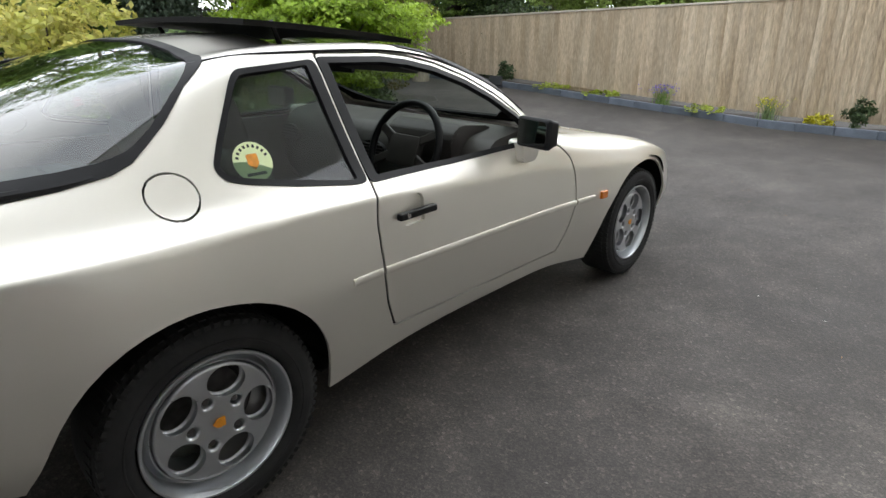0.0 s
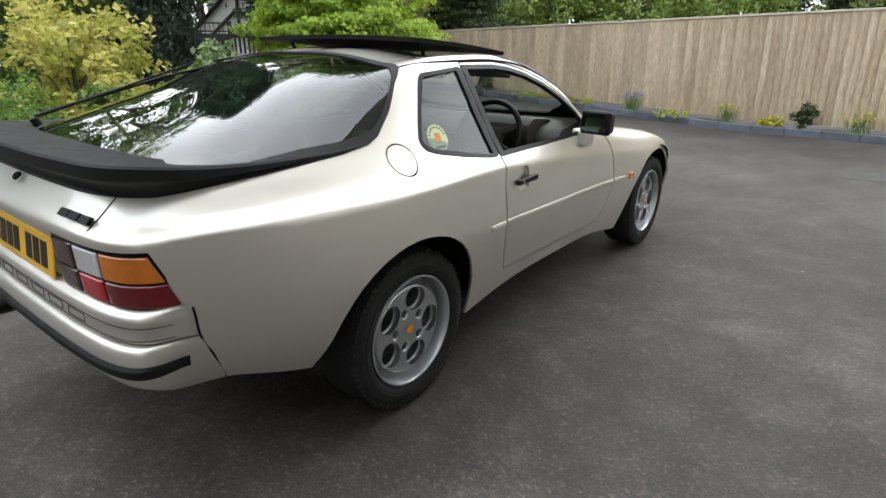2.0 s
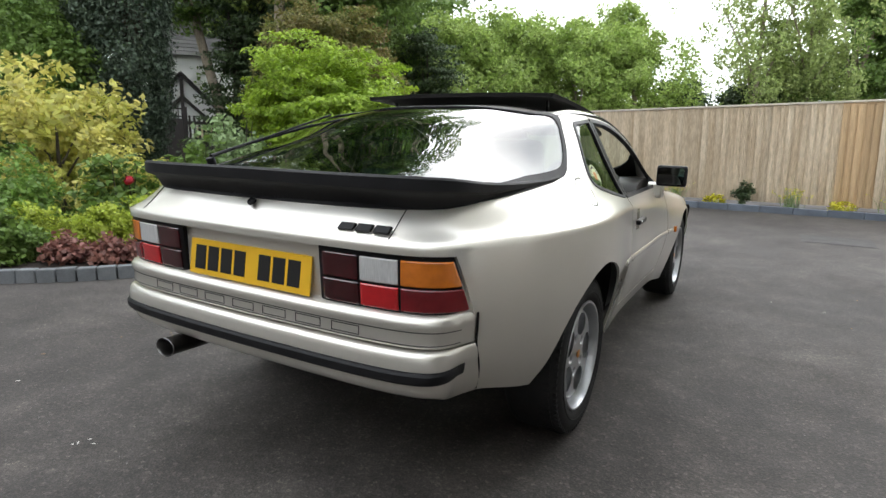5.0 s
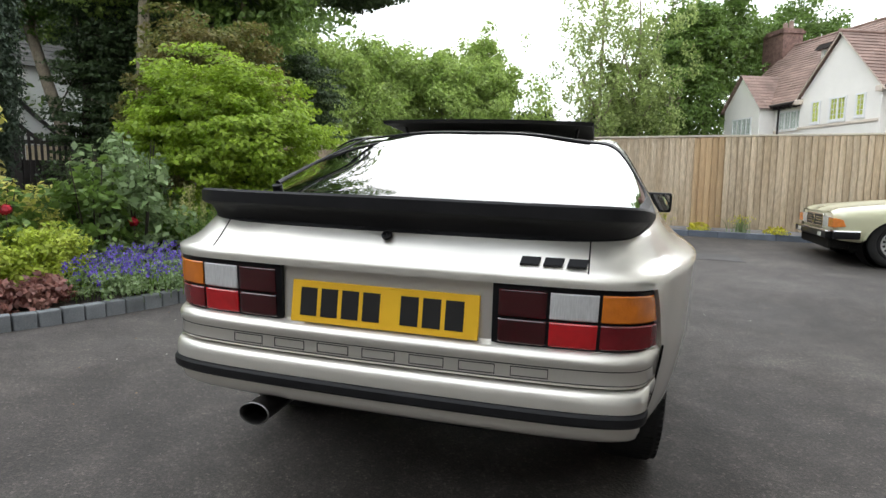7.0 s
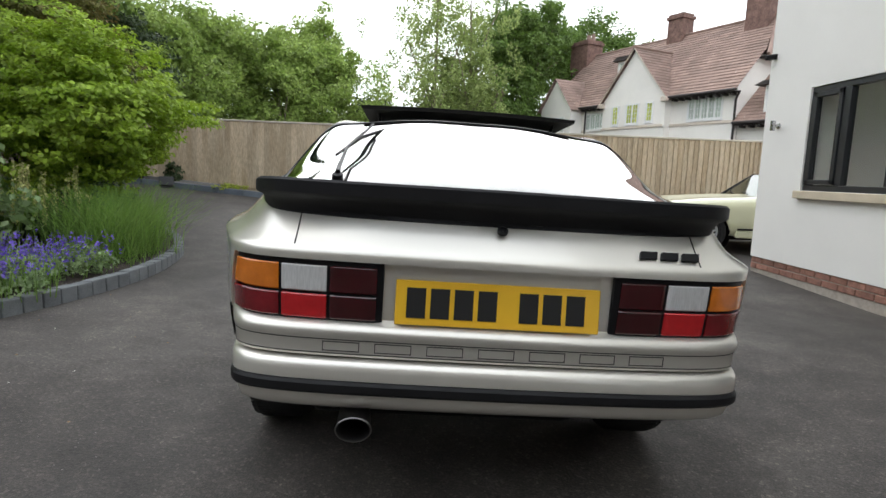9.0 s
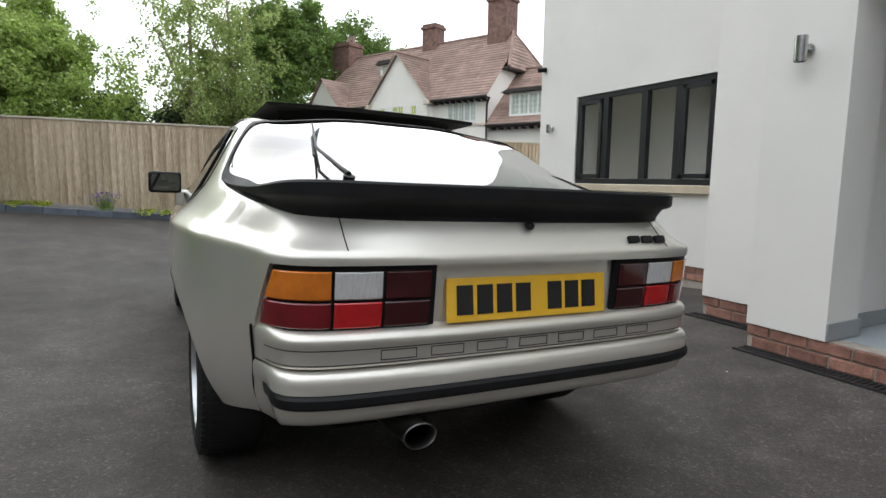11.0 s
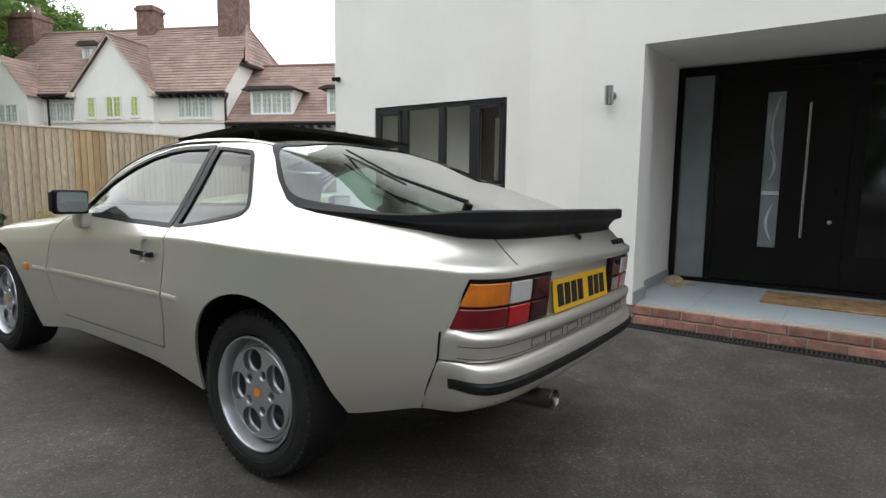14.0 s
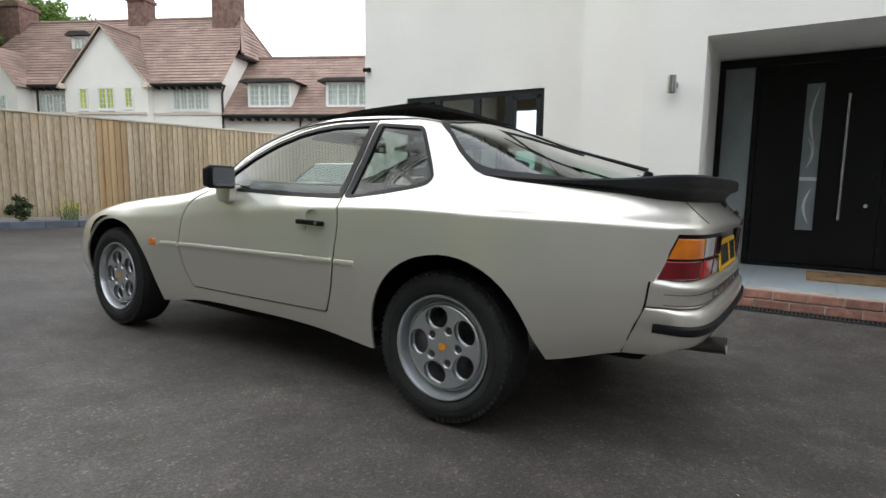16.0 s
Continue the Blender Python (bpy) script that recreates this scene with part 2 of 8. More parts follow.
def asphalt_mat():
    """Worn asphalt: broad damp and dry patches, scuffs, and light and dark stones in the binder."""
    m = bpy.data.materials.new("asphalt")
    m.use_nodes = True
    nd, lk = m.node_tree.nodes, m.node_tree.links
    p = nd["Principled BSDF"]
    co = nd.new("ShaderNodeTexCoord")

    def noise_at(scale, detail, rough=0.6):
        n = nd.new("ShaderNodeTexNoise")
        n.inputs["Scale"].default_value, n.inputs["Detail"].default_value, n.inputs["Roughness"].default_value = scale, detail, rough
        lk.new(co.outputs["Object"], n.inputs["Vector"])
        return n.outputs["Fac"]

    def ramp(value, stops):
        r = nd.new("ShaderNodeValToRGB")
        while len(r.color_ramp.elements) < len(stops):
            r.color_ramp.elements.new(0.5)
        for e, (at, c) in zip(r.color_ramp.elements, stops):
            e.position, e.color = at, (*c, 1)
        lk.new(value, r.inputs["Fac"])
        return r.outputs["Color"]

    def mul(a, b):
        x = nd.new("ShaderNodeMix")
        x.data_type, x.blend_type = "RGBA", "MULTIPLY"
        x.inputs[0].default_value = 1.0
        lk.new(a, x.inputs[6])
        lk.new(b, x.inputs[7])
        return x.outputs[2]

    def stones(scale, stops):
        v = nd.new("ShaderNodeTexVoronoi")
        v.inputs["Scale"].default_value = scale
        lk.new(co.outputs["Object"], v.inputs["Vector"])
        sep = nd.new("ShaderNodeSeparateColor")
        lk.new(v.outputs["Color"], sep.inputs[0])
        return ramp(sep.outputs[0], stops), v.outputs["Distance"]

    broad = ramp(noise_at(0.55, 5.0), [(0.34, (0.0385, 0.0340, 0.0305)), (0.50, (0.0575, 0.0510, 0.0460)), (0.66, (0.086, 0.0775, 0.070))])
    scuff = ramp(noise_at(4.5, 6.0, 0.7), [(0.30, (0.72, 0.72, 0.72)), (0.55, (1.0, 1.0, 1.0)), (0.72, (1.40, 1.38, 1.34))])
    big, dist = stones(95, [(0.0, (0.80, 0.80, 0.81)), (0.60, (0.98, 0.98, 0.98)), (0.90, (1.10, 1.09, 1.07)), (0.985, (1.7, 1.66, 1.6))])
    small, _ = stones(240, [(0.0, (0.72, 0.72, 0.72)), (0.6, (1.0, 1.0, 1.0)), (0.95, (1.45, 1.42, 1.4))])
    lk.new(mul(mul(mul(broad, scuff), big), small), p.inputs["Base Color"])
    rr = nd.new("ShaderNodeMapRange")
    rr.inputs["To Min"].default_value, rr.inputs["To Max"].default_value = 0.62, 0.95
    lk.new(noise_at(1.3, 4.0), rr.inputs["Value"])
    lk.new(rr.outputs["Result"], p.inputs["Roughness"])
    b = nd.new("ShaderNodeBump")
    b.inputs["Strength"].default_value, b.inputs["Distance"].default_value = 0.35, 0.004
    lk.new(dist, b.inputs["Height"])
    lk.new(b.outputs["Normal"], p.inputs["Normal"])
    return m


PAINT = mat("champagne_paint", (0.75, 0.722, 0.65), rough=0.36, metal=0.68, coat=1.0, coat_rough=0.02, grain=0.03, grain_scale=900, vary=0.015, vary_scale=3)
BLACK = mat("black_rubber", (0.012, 0.012, 0.013), rough=0.5, spec=0.22, vary=0.2, vary_scale=8, bump=0.06, bump_scale=250, rough_vary=0.08)
BLACK_SATIN = mat("black_plastic", (0.008, 0.008, 0.009), rough=0.40, spec=0.18, vary=0.2, vary_scale=10, rough_vary=0.08)
# near-black for joints and hollows, and for the shade under the tail
SEAM = mat("gap_and_shade_black", (0.006, 0.0055, 0.005), rough=0.8, spec=0.2)
TYRE = mat("tyre_rubber", (0.016, 0.016, 0.016), rough=0.78, spec=0.3, vary=0.25, vary_scale=12, bump=0.15, bump_scale=120)
ALLOY = mat("silver_alloy", (0.50, 0.515, 0.53), rough=0.32, metal=0.80, coat=0.4, vary=0.06, vary_scale=14, rough_vary=0.1)
STEEL = mat("brushed_steel", (0.55, 0.55, 0.55), rough=0.26, metal=1.0, vary=0.08, vary_scale=20)
PIPE_STEEL = mat("dull_steel", (0.17, 0.165, 0.16), rough=0.34, metal=1.0, vary=0.2, vary_scale=14)
CHROME = mat("chrome", (0.75, 0.75, 0.76), rough=0.08, metal=1.0)
DARK_METAL = mat("dark_metal", (0.12, 0.115, 0.11), rough=0.45, metal=0.8, vary=0.4, vary_scale=20)
RED_LENS = mat("red_lens", (0.17, 0.006, 0.010), rough=0.12, coat=0.6, bump=0.1, bump_scale=90, vary=0.2, vary_scale=16)
DARK_RED = mat("dark_red_lens", (0.040, 0.002, 0.004), rough=0.12, coat=0.6, vary=0.3, vary_scale=16)
BRIGHT_RED = mat("bright_red_lens", (0.50, 0.012, 0.016), rough=0.14, coat=0.6, vary=0.1, vary_scale=30)
AMBER = mat("amber_lens", (0.64, 0.18, 0.015), rough=0.14, coat=0.6, vary=0.15, vary_scale=24, bump=0.08, bump_scale=150)
CLEAR_LENS = mat("clear_ribbed_lens", (0.56, 0.56, 0.55), rough=0.2, coat=0.6, vary=0.12, vary_scale=40, stretch=(9, 1, 1))
PLATE = mat("yellow_plate", (0.86, 0.50, 0.03), rough=0.3, vary=0.05, vary_scale=9)
INK = mat("black_ink", (0.01, 0.01, 0.01), rough=0.5)
GLASS = glass_mat("side_glass", (0.42, 0.50, 0.46), gain=1.4)
SCREEN_GLASS = glass_mat("windscreen_glass", (0.80, 0.86, 0.82), gain=0.9)
GREEN_GLASS = glass_mat("green_tinted_glass", (0.32, 0.52, 0.44), ior=1.55, gain=2.3)
CABIN = mat("black_leather", (0.034, 0.030, 0.027), rough=0.55, vary=0.2, vary_scale=15)
CABIN_BROWN = mat("brown_trim", (0.085, 0.05, 0.035), rough=0.7, vary=0.2, vary_scale=12)
MIRROR = mat("mirror_glass", (0.86, 0.88, 0.88), rough=0.02, metal=1.0)
ASPHALT = asphalt_mat()
KERB = mat("grey_kerb_block", (0.15, 0.16, 0.165), rough=0.85, vary=0.18, vary_scale=7, grain=0.2, grain_scale=140, bump=0.25, bump_scale=120, rand=0.16)
KERB_BLUE = mat("blue_kerb_stone", (0.12, 0.14, 0.17), rough=0.8, vary=0.2, vary_scale=5, grain=0.2, grain_scale=120, bump=0.2, bump_scale=100, rand=0.14)
SOIL = mat("dark_soil", (0.035, 0.026, 0.02), rough=0.95, vary=0.4, vary_scale=5, grain=0.5, grain_scale=60, bump=0.8, bump_scale=45)
RENDER = mat("white_render", (0.89, 0.870, 0.825), rough=0.85, vary=0.03, vary_scale=1.2, grain=0.015, grain_scale=120)
BRICK = mat("red_brick", (0.31, 0.155, 0.115), rough=0.85, vary=0.3, vary_scale=14, grain=0.25, grain_scale=120, bump=0.4, bump_scale=90, rand=0.25)
MORTAR = mat("mortar", (0.42, 0.37, 0.32), rough=0.9, vary=0.15, vary_scale=20, bump=0.3, bump_scale=120)
FRAME = mat("anthracite_frame", (0.022, 0.024, 0.027), rough=0.35, vary=0.1, vary_scale=6)
DOOR_BLACK = mat("black_door", (0.006, 0.0055, 0.0055), rough=0.30, spec=0.22, vary=0.15, vary_scale=3, rough_vary=0.05)
SILL_STONE = mat("buff_sill", (0.62, 0.53, 0.40), rough=0.8, vary=0.08, vary_scale=6, grain=0.08, grain_scale=100)
TILE = mat("pale_porch_tile", (0.44, 0.49, 0.52), rough=0.35, vary=0.06, vary_scale=3, grain=0.04, grain_scale=60)
SKIRT = mat("grey_skirting", (0.36, 0.38, 0.39), rough=0.5, vary=0.06, vary_scale=5)
COIR = mat("coir", (0.33, 0.20, 0.10), rough=0.95, vary=0.45, vary_scale=9, grain=0.4, grain_scale=90, bump=0.8, bump_scale=120)
WOOD = mat("fence_board", (0.40, 0.305, 0.20), rough=0.85, colour2=(0.555, 0.46, 0.335), vary=0.2, vary_scale=0.9, grain=0.26, grain_scale=11, stretch=(5, 5, 1.3), bump=0.5, bump_scale=22, rand=0.11)
WOOD_NEW = mat("fence_board_orange", (0.42, 0.28, 0.15), rough=0.8, colour2=(0.50, 0.36, 0.21), vary=0.2, vary_scale=1.1, grain=0.25, grain_scale=16, stretch=(9, 9, 0.55), bump=0.25, bump_scale=22, rand=0.12)
WOOD_CAP = mat("fence_cap", (0.55, 0.50, 0.41), rough=0.85, vary=0.2, vary_scale=3, grain=0.15, grain_scale=30, stretch=(0.5, 9, 9))
OLD_RENDER = mat("cream_render", (0.84, 0.81, 0.75), rough=0.9, vary=0.05, vary_scale=0.9, grain=0.04, grain_scale=40, bump=0.1, bump_scale=40)
STRING_STONE = mat("buff_band", (0.66, 0.575, 0.48), rough=0.9, vary=0.1, vary_scale=3)
ROOF_TILE = mat("clay_roof_tile", (0.27, 0.185, 0.150), rough=0.8, vary=0.2, vary_scale=1.5, grain=0.2, grain_scale=25, rand=0.08, island=0.16, bump=0.2, bump_scale=30)
SLATE = mat("grey_slate", (0.12, 0.115, 0.11), rough=0.7, vary=0.2, vary_scale=2, island=0.2)
CHIMNEY = mat("chimney_brick", (0.17, 0.10, 0.08), rough=0.9, vary=0.35, vary_scale=6, grain=0.4, grain_scale=20)
WHITE_PAINT = mat("white_paint", (0.78, 0.78, 0.76), rough=0.5, vary=0.03, vary_scale=4)
DARK_PAINT = mat("dark_brown_paint", (0.028, 0.022, 0.02), rough=0.6, vary=0.2, vary_scale=4)
CURTAIN = mat("curtain", (0.62, 0.65, 0.60), rough=0.9, vary=0.4, vary_scale=6, stretch=(6, 6, 0.2))
YELLOW_BLIND = mat("yellow_blind", (0.80, 0.82, 0.18), rough=0.9, vary=0.3, vary_scale=5, stretch=(6, 6, 0.2))
PANE = glass_mat("house_pane", (0.94, 0.96, 0.95), ior=1.52, gain=1.0)
ROOM = mat("plain_room", (0.22, 0.20, 0.165), rough=0.9, vary=0.1, vary_scale=2)
SHOE = mat("pale_shoe", (0.46, 0.36, 0.24), rough=0.8, vary=0.3, vary_scale=25)
GRATE = mat("drain_grate", (0.03, 0.03, 0.032), rough=0.55, vary=0.3, vary_scale=9)

# ---------------------------------------------------------------- ground
def ground_z(x, y):
    """The drive falls towards the house and climbs gently to the fence."""
    x, y = np.asarray(x, float), np.asarray(y, float)
    gx = -0.0305 * np.clip(x, -5.0, 4.6)
    gy = np.where(y < 2.4, 0.0122 * np.clip(y, -4, None), 0.0293 + 0.0327 * (np.clip(y, None, 9.0) - 2.4))
    plane = gx + gy + 0.054 * np.clip(-x, 0, 7.0) * smoothstep(3.5, 8.0, y)
    lift = smoothstep(1.3, 2.2, x) * (1 - smoothstep(0.6, 2.6, y))
    return plane * (1 - lift) + 0.012 * lift


def gz(x, y):
    return float(ground_z(x, y))


def make_ground():
    near = np.arange(-6.0, 10.01, 0.25)
    far = np.array([1, 2, 4, 8, 16, 32, 64, 128, 256, 480.0])
    xs = np.r_[(-6 - far)[::-1], near, 10 + far]
    ys = np.r_[(-6 - far)[::-1], near, 10 + far]
    gx, gy = np.meshgrid(xs, ys, indexing="ij")
    g = np.stack([gx, gy, ground_z(gx, gy)], -1).reshape(-1, 3)
    n = len(ys)
    faces = [(i * n + j, (i + 1) * n + j, (i + 1) * n + j + 1, i * n + j + 1) for i in range(len(xs) - 1) for j in range(n - 1)]
    ob = new("ground", mesh_arrays("ground", g, faces, ASPHALT, True))
    tagged(ob, "dark grey worn asphalt driveway with scuffs and loose grit", "driveway", kind="structure")


make_ground()

# ---------------------------------------------------------------- fence with its kerb strip
FENCE_Y, FENCE_TOP, FENCE_L, FENCE_R = 8.6, 1.865, -13.0, 9.4
fence = thing("fence", "close-boarded timber fence of overlapping vertical boards with a capping rail", "fence", kind="structure")


def board_mesh(name, width, seed, material):
    rng = random.Random(seed)
    lo, hi = 0.0, 1.0
    bm = bmesh.new()
    t0, t1 = 0.036, 0.003
    rows = 7
    left, right = [], []
    for k in range(rows):
        z = lo + (hi - lo) * k / (rows - 1)
        w = rng.uniform(-0.0015, 0.0015)
        left.append((bm.verts.new((w, -t0, z)), bm.verts.new((w, 0.0, z))))
        right.append((bm.verts.new((width + w, -t1 + 0.002, z)), bm.verts.new((width + w, 0.0, z))))
    for k in range(rows - 1):
        bm.faces.new((left[k][0], right[k][0], right[k + 1][0], left[k + 1][0]))
        bm.faces.new((left[k][1], left[k][0], left[k + 1][0], left[k + 1][1]))
        bm.faces.new((right[k][0], right[k][1], right[k + 1][1], right[k + 1][0]))
    bm.faces.new((left[-1][0], right[-1][0], right[-1][1], left[-1][1]))
    return mesh_of(name, bm, material)


board_kinds = [board_mesh("board", w, s, WOOD) for s, w in enumerate((0.118, 0.122, 0.126, 0.12))]
board_new = [board_mesh("board", w, 40 + s, WOOD_NEW) for s, w in enumerate((0.12, 0.124))]
frng = random.Random(7)
bx = FENCE_L
while bx < FENCE_R:
    orange = 2.15 < bx < 2.60
    me = frng.choice(board_new if orange else board_kinds)
    foot = gz(bx, 8.45) + 0.13
    ob = part("board", me, None, fence)
    ob.matrix_local = Matrix.LocRotScale((bx, FENCE_Y + frng.uniform(-0.003, 0.003), foot), Euler((0, radians(frng.uniform(-0.25, 0.25)), radians(-4.5))), (1, 1, FENCE_TOP - foot - 0.01 + frng.uniform(-0.004, 0.004)))
    bx += frng.uniform(0.098, 0.106)
cap = box_bm(FENCE_L, FENCE_R, FENCE_Y - 0.045, FENCE_Y + 0.05, FENCE_TOP - 0.008, FENCE_TOP + 0.022, 0.004)
part("capping_rail", cap, WOOD_CAP, fence)
for rail_z in (0.55, 1.15, 1.7):
    part("rail", box_bm(FENCE_L, FENCE_R, FENCE_Y + 0.012, FENCE_Y + 0.06, rail_z, rail_z + 0.09, 0.004), WOOD, fence)

fence_kerb = thing("fence_kerb", "row of blue-grey kerb stones along the fence bed", "kerb", kind="structure")
kx, kr = -10.5, random.Random(3)
KERB_Y = 8.22
stone = mesh_of("kerb_stone", box_bm(0, 0.445, -0.04, 0.04, -0.12, 0.10, 0.008), KERB_BLUE)
while kx < 9.0:
    ob = part("kerb_stone", stone, None, fence_kerb)
    slope = math.atan2(gz(kx + 0.45, KERB_Y) - gz(kx, KERB_Y), 0.45)
    ob.matrix_local = Matrix.Translation((kx, KERB_Y + kr.uniform(-0.004, 0.004), gz(kx, KERB_Y) + kr.uniform(-0.003, 0.003))) @ Matrix.Rotation(-slope, 4, "Y")
    kx += 0.45
strip = bmesh.new()
sv = [[strip.verts.new((x, y, gz(x, KERB_Y) + 0.07 + 0.03 * noise.noise((x * 2, y * 9, 0)))) for y in (8.25, 8.35, 8.48, 8.7)] for x in np.arange(-12, 9.2, 0.15)]
for a, b in zip(sv, sv[1:]):
    for k in range(3):
        strip.faces.new((a[k], b[k], b[k + 1], a[k + 1]))
tagged(part("fence_bed_soil", strip, SOIL, None, smooth=180), "strip of dark bare soil at the foot of the fence", "soil", kind="structure")

# ---------------------------------------------------------------- flower bed edge
BED = [(-7.5, -2.8), (-6.2, -1.9), (-5.0, -1.2), (-4.1, -0.6), (-3.42, -0.12), (-2.98, 0.35), (-2.7, 0.95), (-2.5, 1.6), (-2.40, 2.3), (-2.44, 3.0), (-2.6, 3.6), (-2.95, 4.2), (-3.5, 4.7), (-4.4, 5.1), (-6.0, 5.5), (-8.5, 6.0)]


def smooth_line(pts, step):
    """Evenly spaced points on a Catmull-Rom line through pts, with headings."""
    p = [np.array(pts[0]) * 2 - pts[1], *map(np.array, pts), np.array(pts[-1]) * 2 - pts[-2]]
    dense = []
    for i in range(1, len(p) - 2):
        for t in np.linspace(0, 1, 40, endpoint=False):
            dense.append(0.5 * (2 * p[i] + (p[i + 1] - p[i - 1]) * t + (2 * p[i - 1] - 5 * p[i] + 4 * p[i + 1] - p[i + 2]) * t * t + (3 * p[i] - p[i - 1] - 3 * p[i + 1] + p[i + 2]) * t**3))
    dense = np.array(dense)
    run = np.r_[0, np.cumsum(np.hypot(*np.diff(dense, axis=0).T))]
    at = np.arange(0, run[-1], step)
    xy = np.stack([np.interp(at, run, dense[:, 0]), np.interp(at, run, dense[:, 1])], 1)
    d = np.gradient(xy, axis=0)
    return xy, np.arctan2(d[:, 1], d[:, 0])


bed_kerb = thing("bed_kerb", "curved row of small grey concrete kerb blocks round the flower bed", "kerb", kind="structure")
block = mesh_of("kerb_block", box_bm(-0.062, 0.062, -0.045, 0.045, -0.08, 0.10, 0.010, 2), KERB)
line, heading = smooth_line(BED, 0.131)
for (x, y), a in zip(line, heading):
    ob = part("kerb_block", block, None, bed_kerb)
    ob.matrix_local = pose(x, y, gz(x, y) + kr.uniform(-0.003, 0.003), kr.uniform(-1, 1), kr.uniform(-1, 1), math.degrees(a) + kr.uniform(-1.5, 1.5))


def bed_height(x, y):
    return gz(x, y) + 0.075


bed = bmesh.new()
rows = []
for (x, y), a in zip(line[::2], heading[::2]):
    nx, ny = -math.sin(a), math.cos(a)
    row = []
    for k, d in enumerate((0.03, 0.3, 0.8, 1.6, 3.0, 5.0)):
        px, py = x + nx * d * (1 if k < 3 else 0.8), y + ny * d * (1 if k < 3 else 0.8)
        if k >= 3:
            f = (k - 2) / 3.6
            px, py = px * (1 - f) + -5.6 * f, py * (1 - f) + 2.0 * f
        row.append(bed.verts.new((px, py, bed_height(x, y) + 0.02 * k + 0.03 * noise.noise((px * 3, py * 3, 1)))))
    rows.append(row)
for a, b in zip(rows, rows[1:]):
    for k in range(5):
        bed.faces.new((a[k], b[k], b[k + 1], a[k + 1]))
tagged(part("flower_bed", bed, SOIL, None, smooth=180), "raised bed of dark soil planted with flowers and shrubs", "flower bed", kind="structure")

# ---------------------------------------------------------------- modern white house
house = thing("modern_house", "modern house of smooth white render on a red brick plinth", "house", kind="structure")
TOP, FOOT = 6.6, 0.165
W1, W2, W3 = 4.00, 2.83, 2.35
WIN = (1.625, 3.70, 0.99, 2.085)


def wall_with_hole(name, x0, x1, y0, y1, z0, z1, hole=None):
    bm = bmesh.new()
    if hole is None:
        box_bm(x0, x1, y0, y1, z0, z1, bm=bm)
    else:
        a, b, c, d = hole
        for q in ((y0, a, z0, z1), (b, y1, z0, z1), (a, b, z0, c), (a, b, d, z1)):
            box_bm(x0, x1, *q, bm=bm)
        bmesh.ops.remove_doubles(bm, verts=bm.verts[:], dist=1e-5)
    return part(name, bm, RENDER, house)


wall_with_hole("wall", W1, W1 + 0.3, 0.70, 4.46, FOOT, TOP, WIN)
wall_with_hole("wall", W1 + 0.3, 8.0, 4.16, 4.46, FOOT, TOP)
wall_with_hole("wall", 4.05, 8.0, -5.9, -5.6, FOOT, TOP)
wall_with_hole("wall", 7.8, 8.0, -5.6, 4.16, 2.7, TOP)
wall_with_hole("wall", 7.8, 8.0, -5.6, 0.75, FOOT, 2.7)
# unseen wall added behind the front doors to block light leaking through
wall_with_hole("wall", 4.9, 5.0, -5.6, 0.05, FOOT, 2.6)
part("flat_roof", box_bm(W3 - 0.05, 8.05, -5.95, 4.5, TOP + 0.003, TOP + 0.2, 0.02), RENDER, house)
wall_with_hole("wall", W2, W1 + 0.3, 0.40, 0.75, FOOT, TOP)
wall_with_hole("wall", W2, W1 + 0.3, 0.05, 0.40, FOOT, TOP)
wall_with_hole("wall", W3, 2.65, -0.412, 0.05, FOOT, TOP)
wall_with_hole("wall", 2.65, 3.96, -0.322, 0.05, FOOT, TOP)
LINTEL = 2.10
wall_with_hole("wall", W3, 2.65, -5.6, -0.412, LINTEL, TOP)
wall_with_hole("wall", 3.83, 4.05, -5.6, -0.322, 2.17, TOP)
wall_with_hole("wall", 3.83, 4.05, -5.6, -3.2, FOOT, 2.17)
wall_with_hole("wall", W3, 4.05, -5.9, -5.6, FOOT, TOP)
part("porch_ceiling", box_bm(2.65, 3.83, -5.6, -0.322, 2.185, 2.30), RENDER, house)
part("porch_floor", box_bm(W3 + 0.13, 3.85, -5.6, -0.322, 0.02, 0.166, 0.0), TILE, house, "pale blue-grey porch tile floor")
for y in np.arange(-5.0, -0.4, 0.6):
    part("tile_joint", box_bm(W3 - 0.02, 3.80, y - 0.002, y + 0.002, 0.160, 0.1675), SKIRT, house)
part("skirting", box_bm(2.345, 2.66, -0.426, -0.412, 0.168, 0.268, 0.003), SKIRT, house)
part("skirting", box_bm(2.652, 3.79, -0.336, -0.322, 0.168, 0.258, 0.003), SKIRT, house)


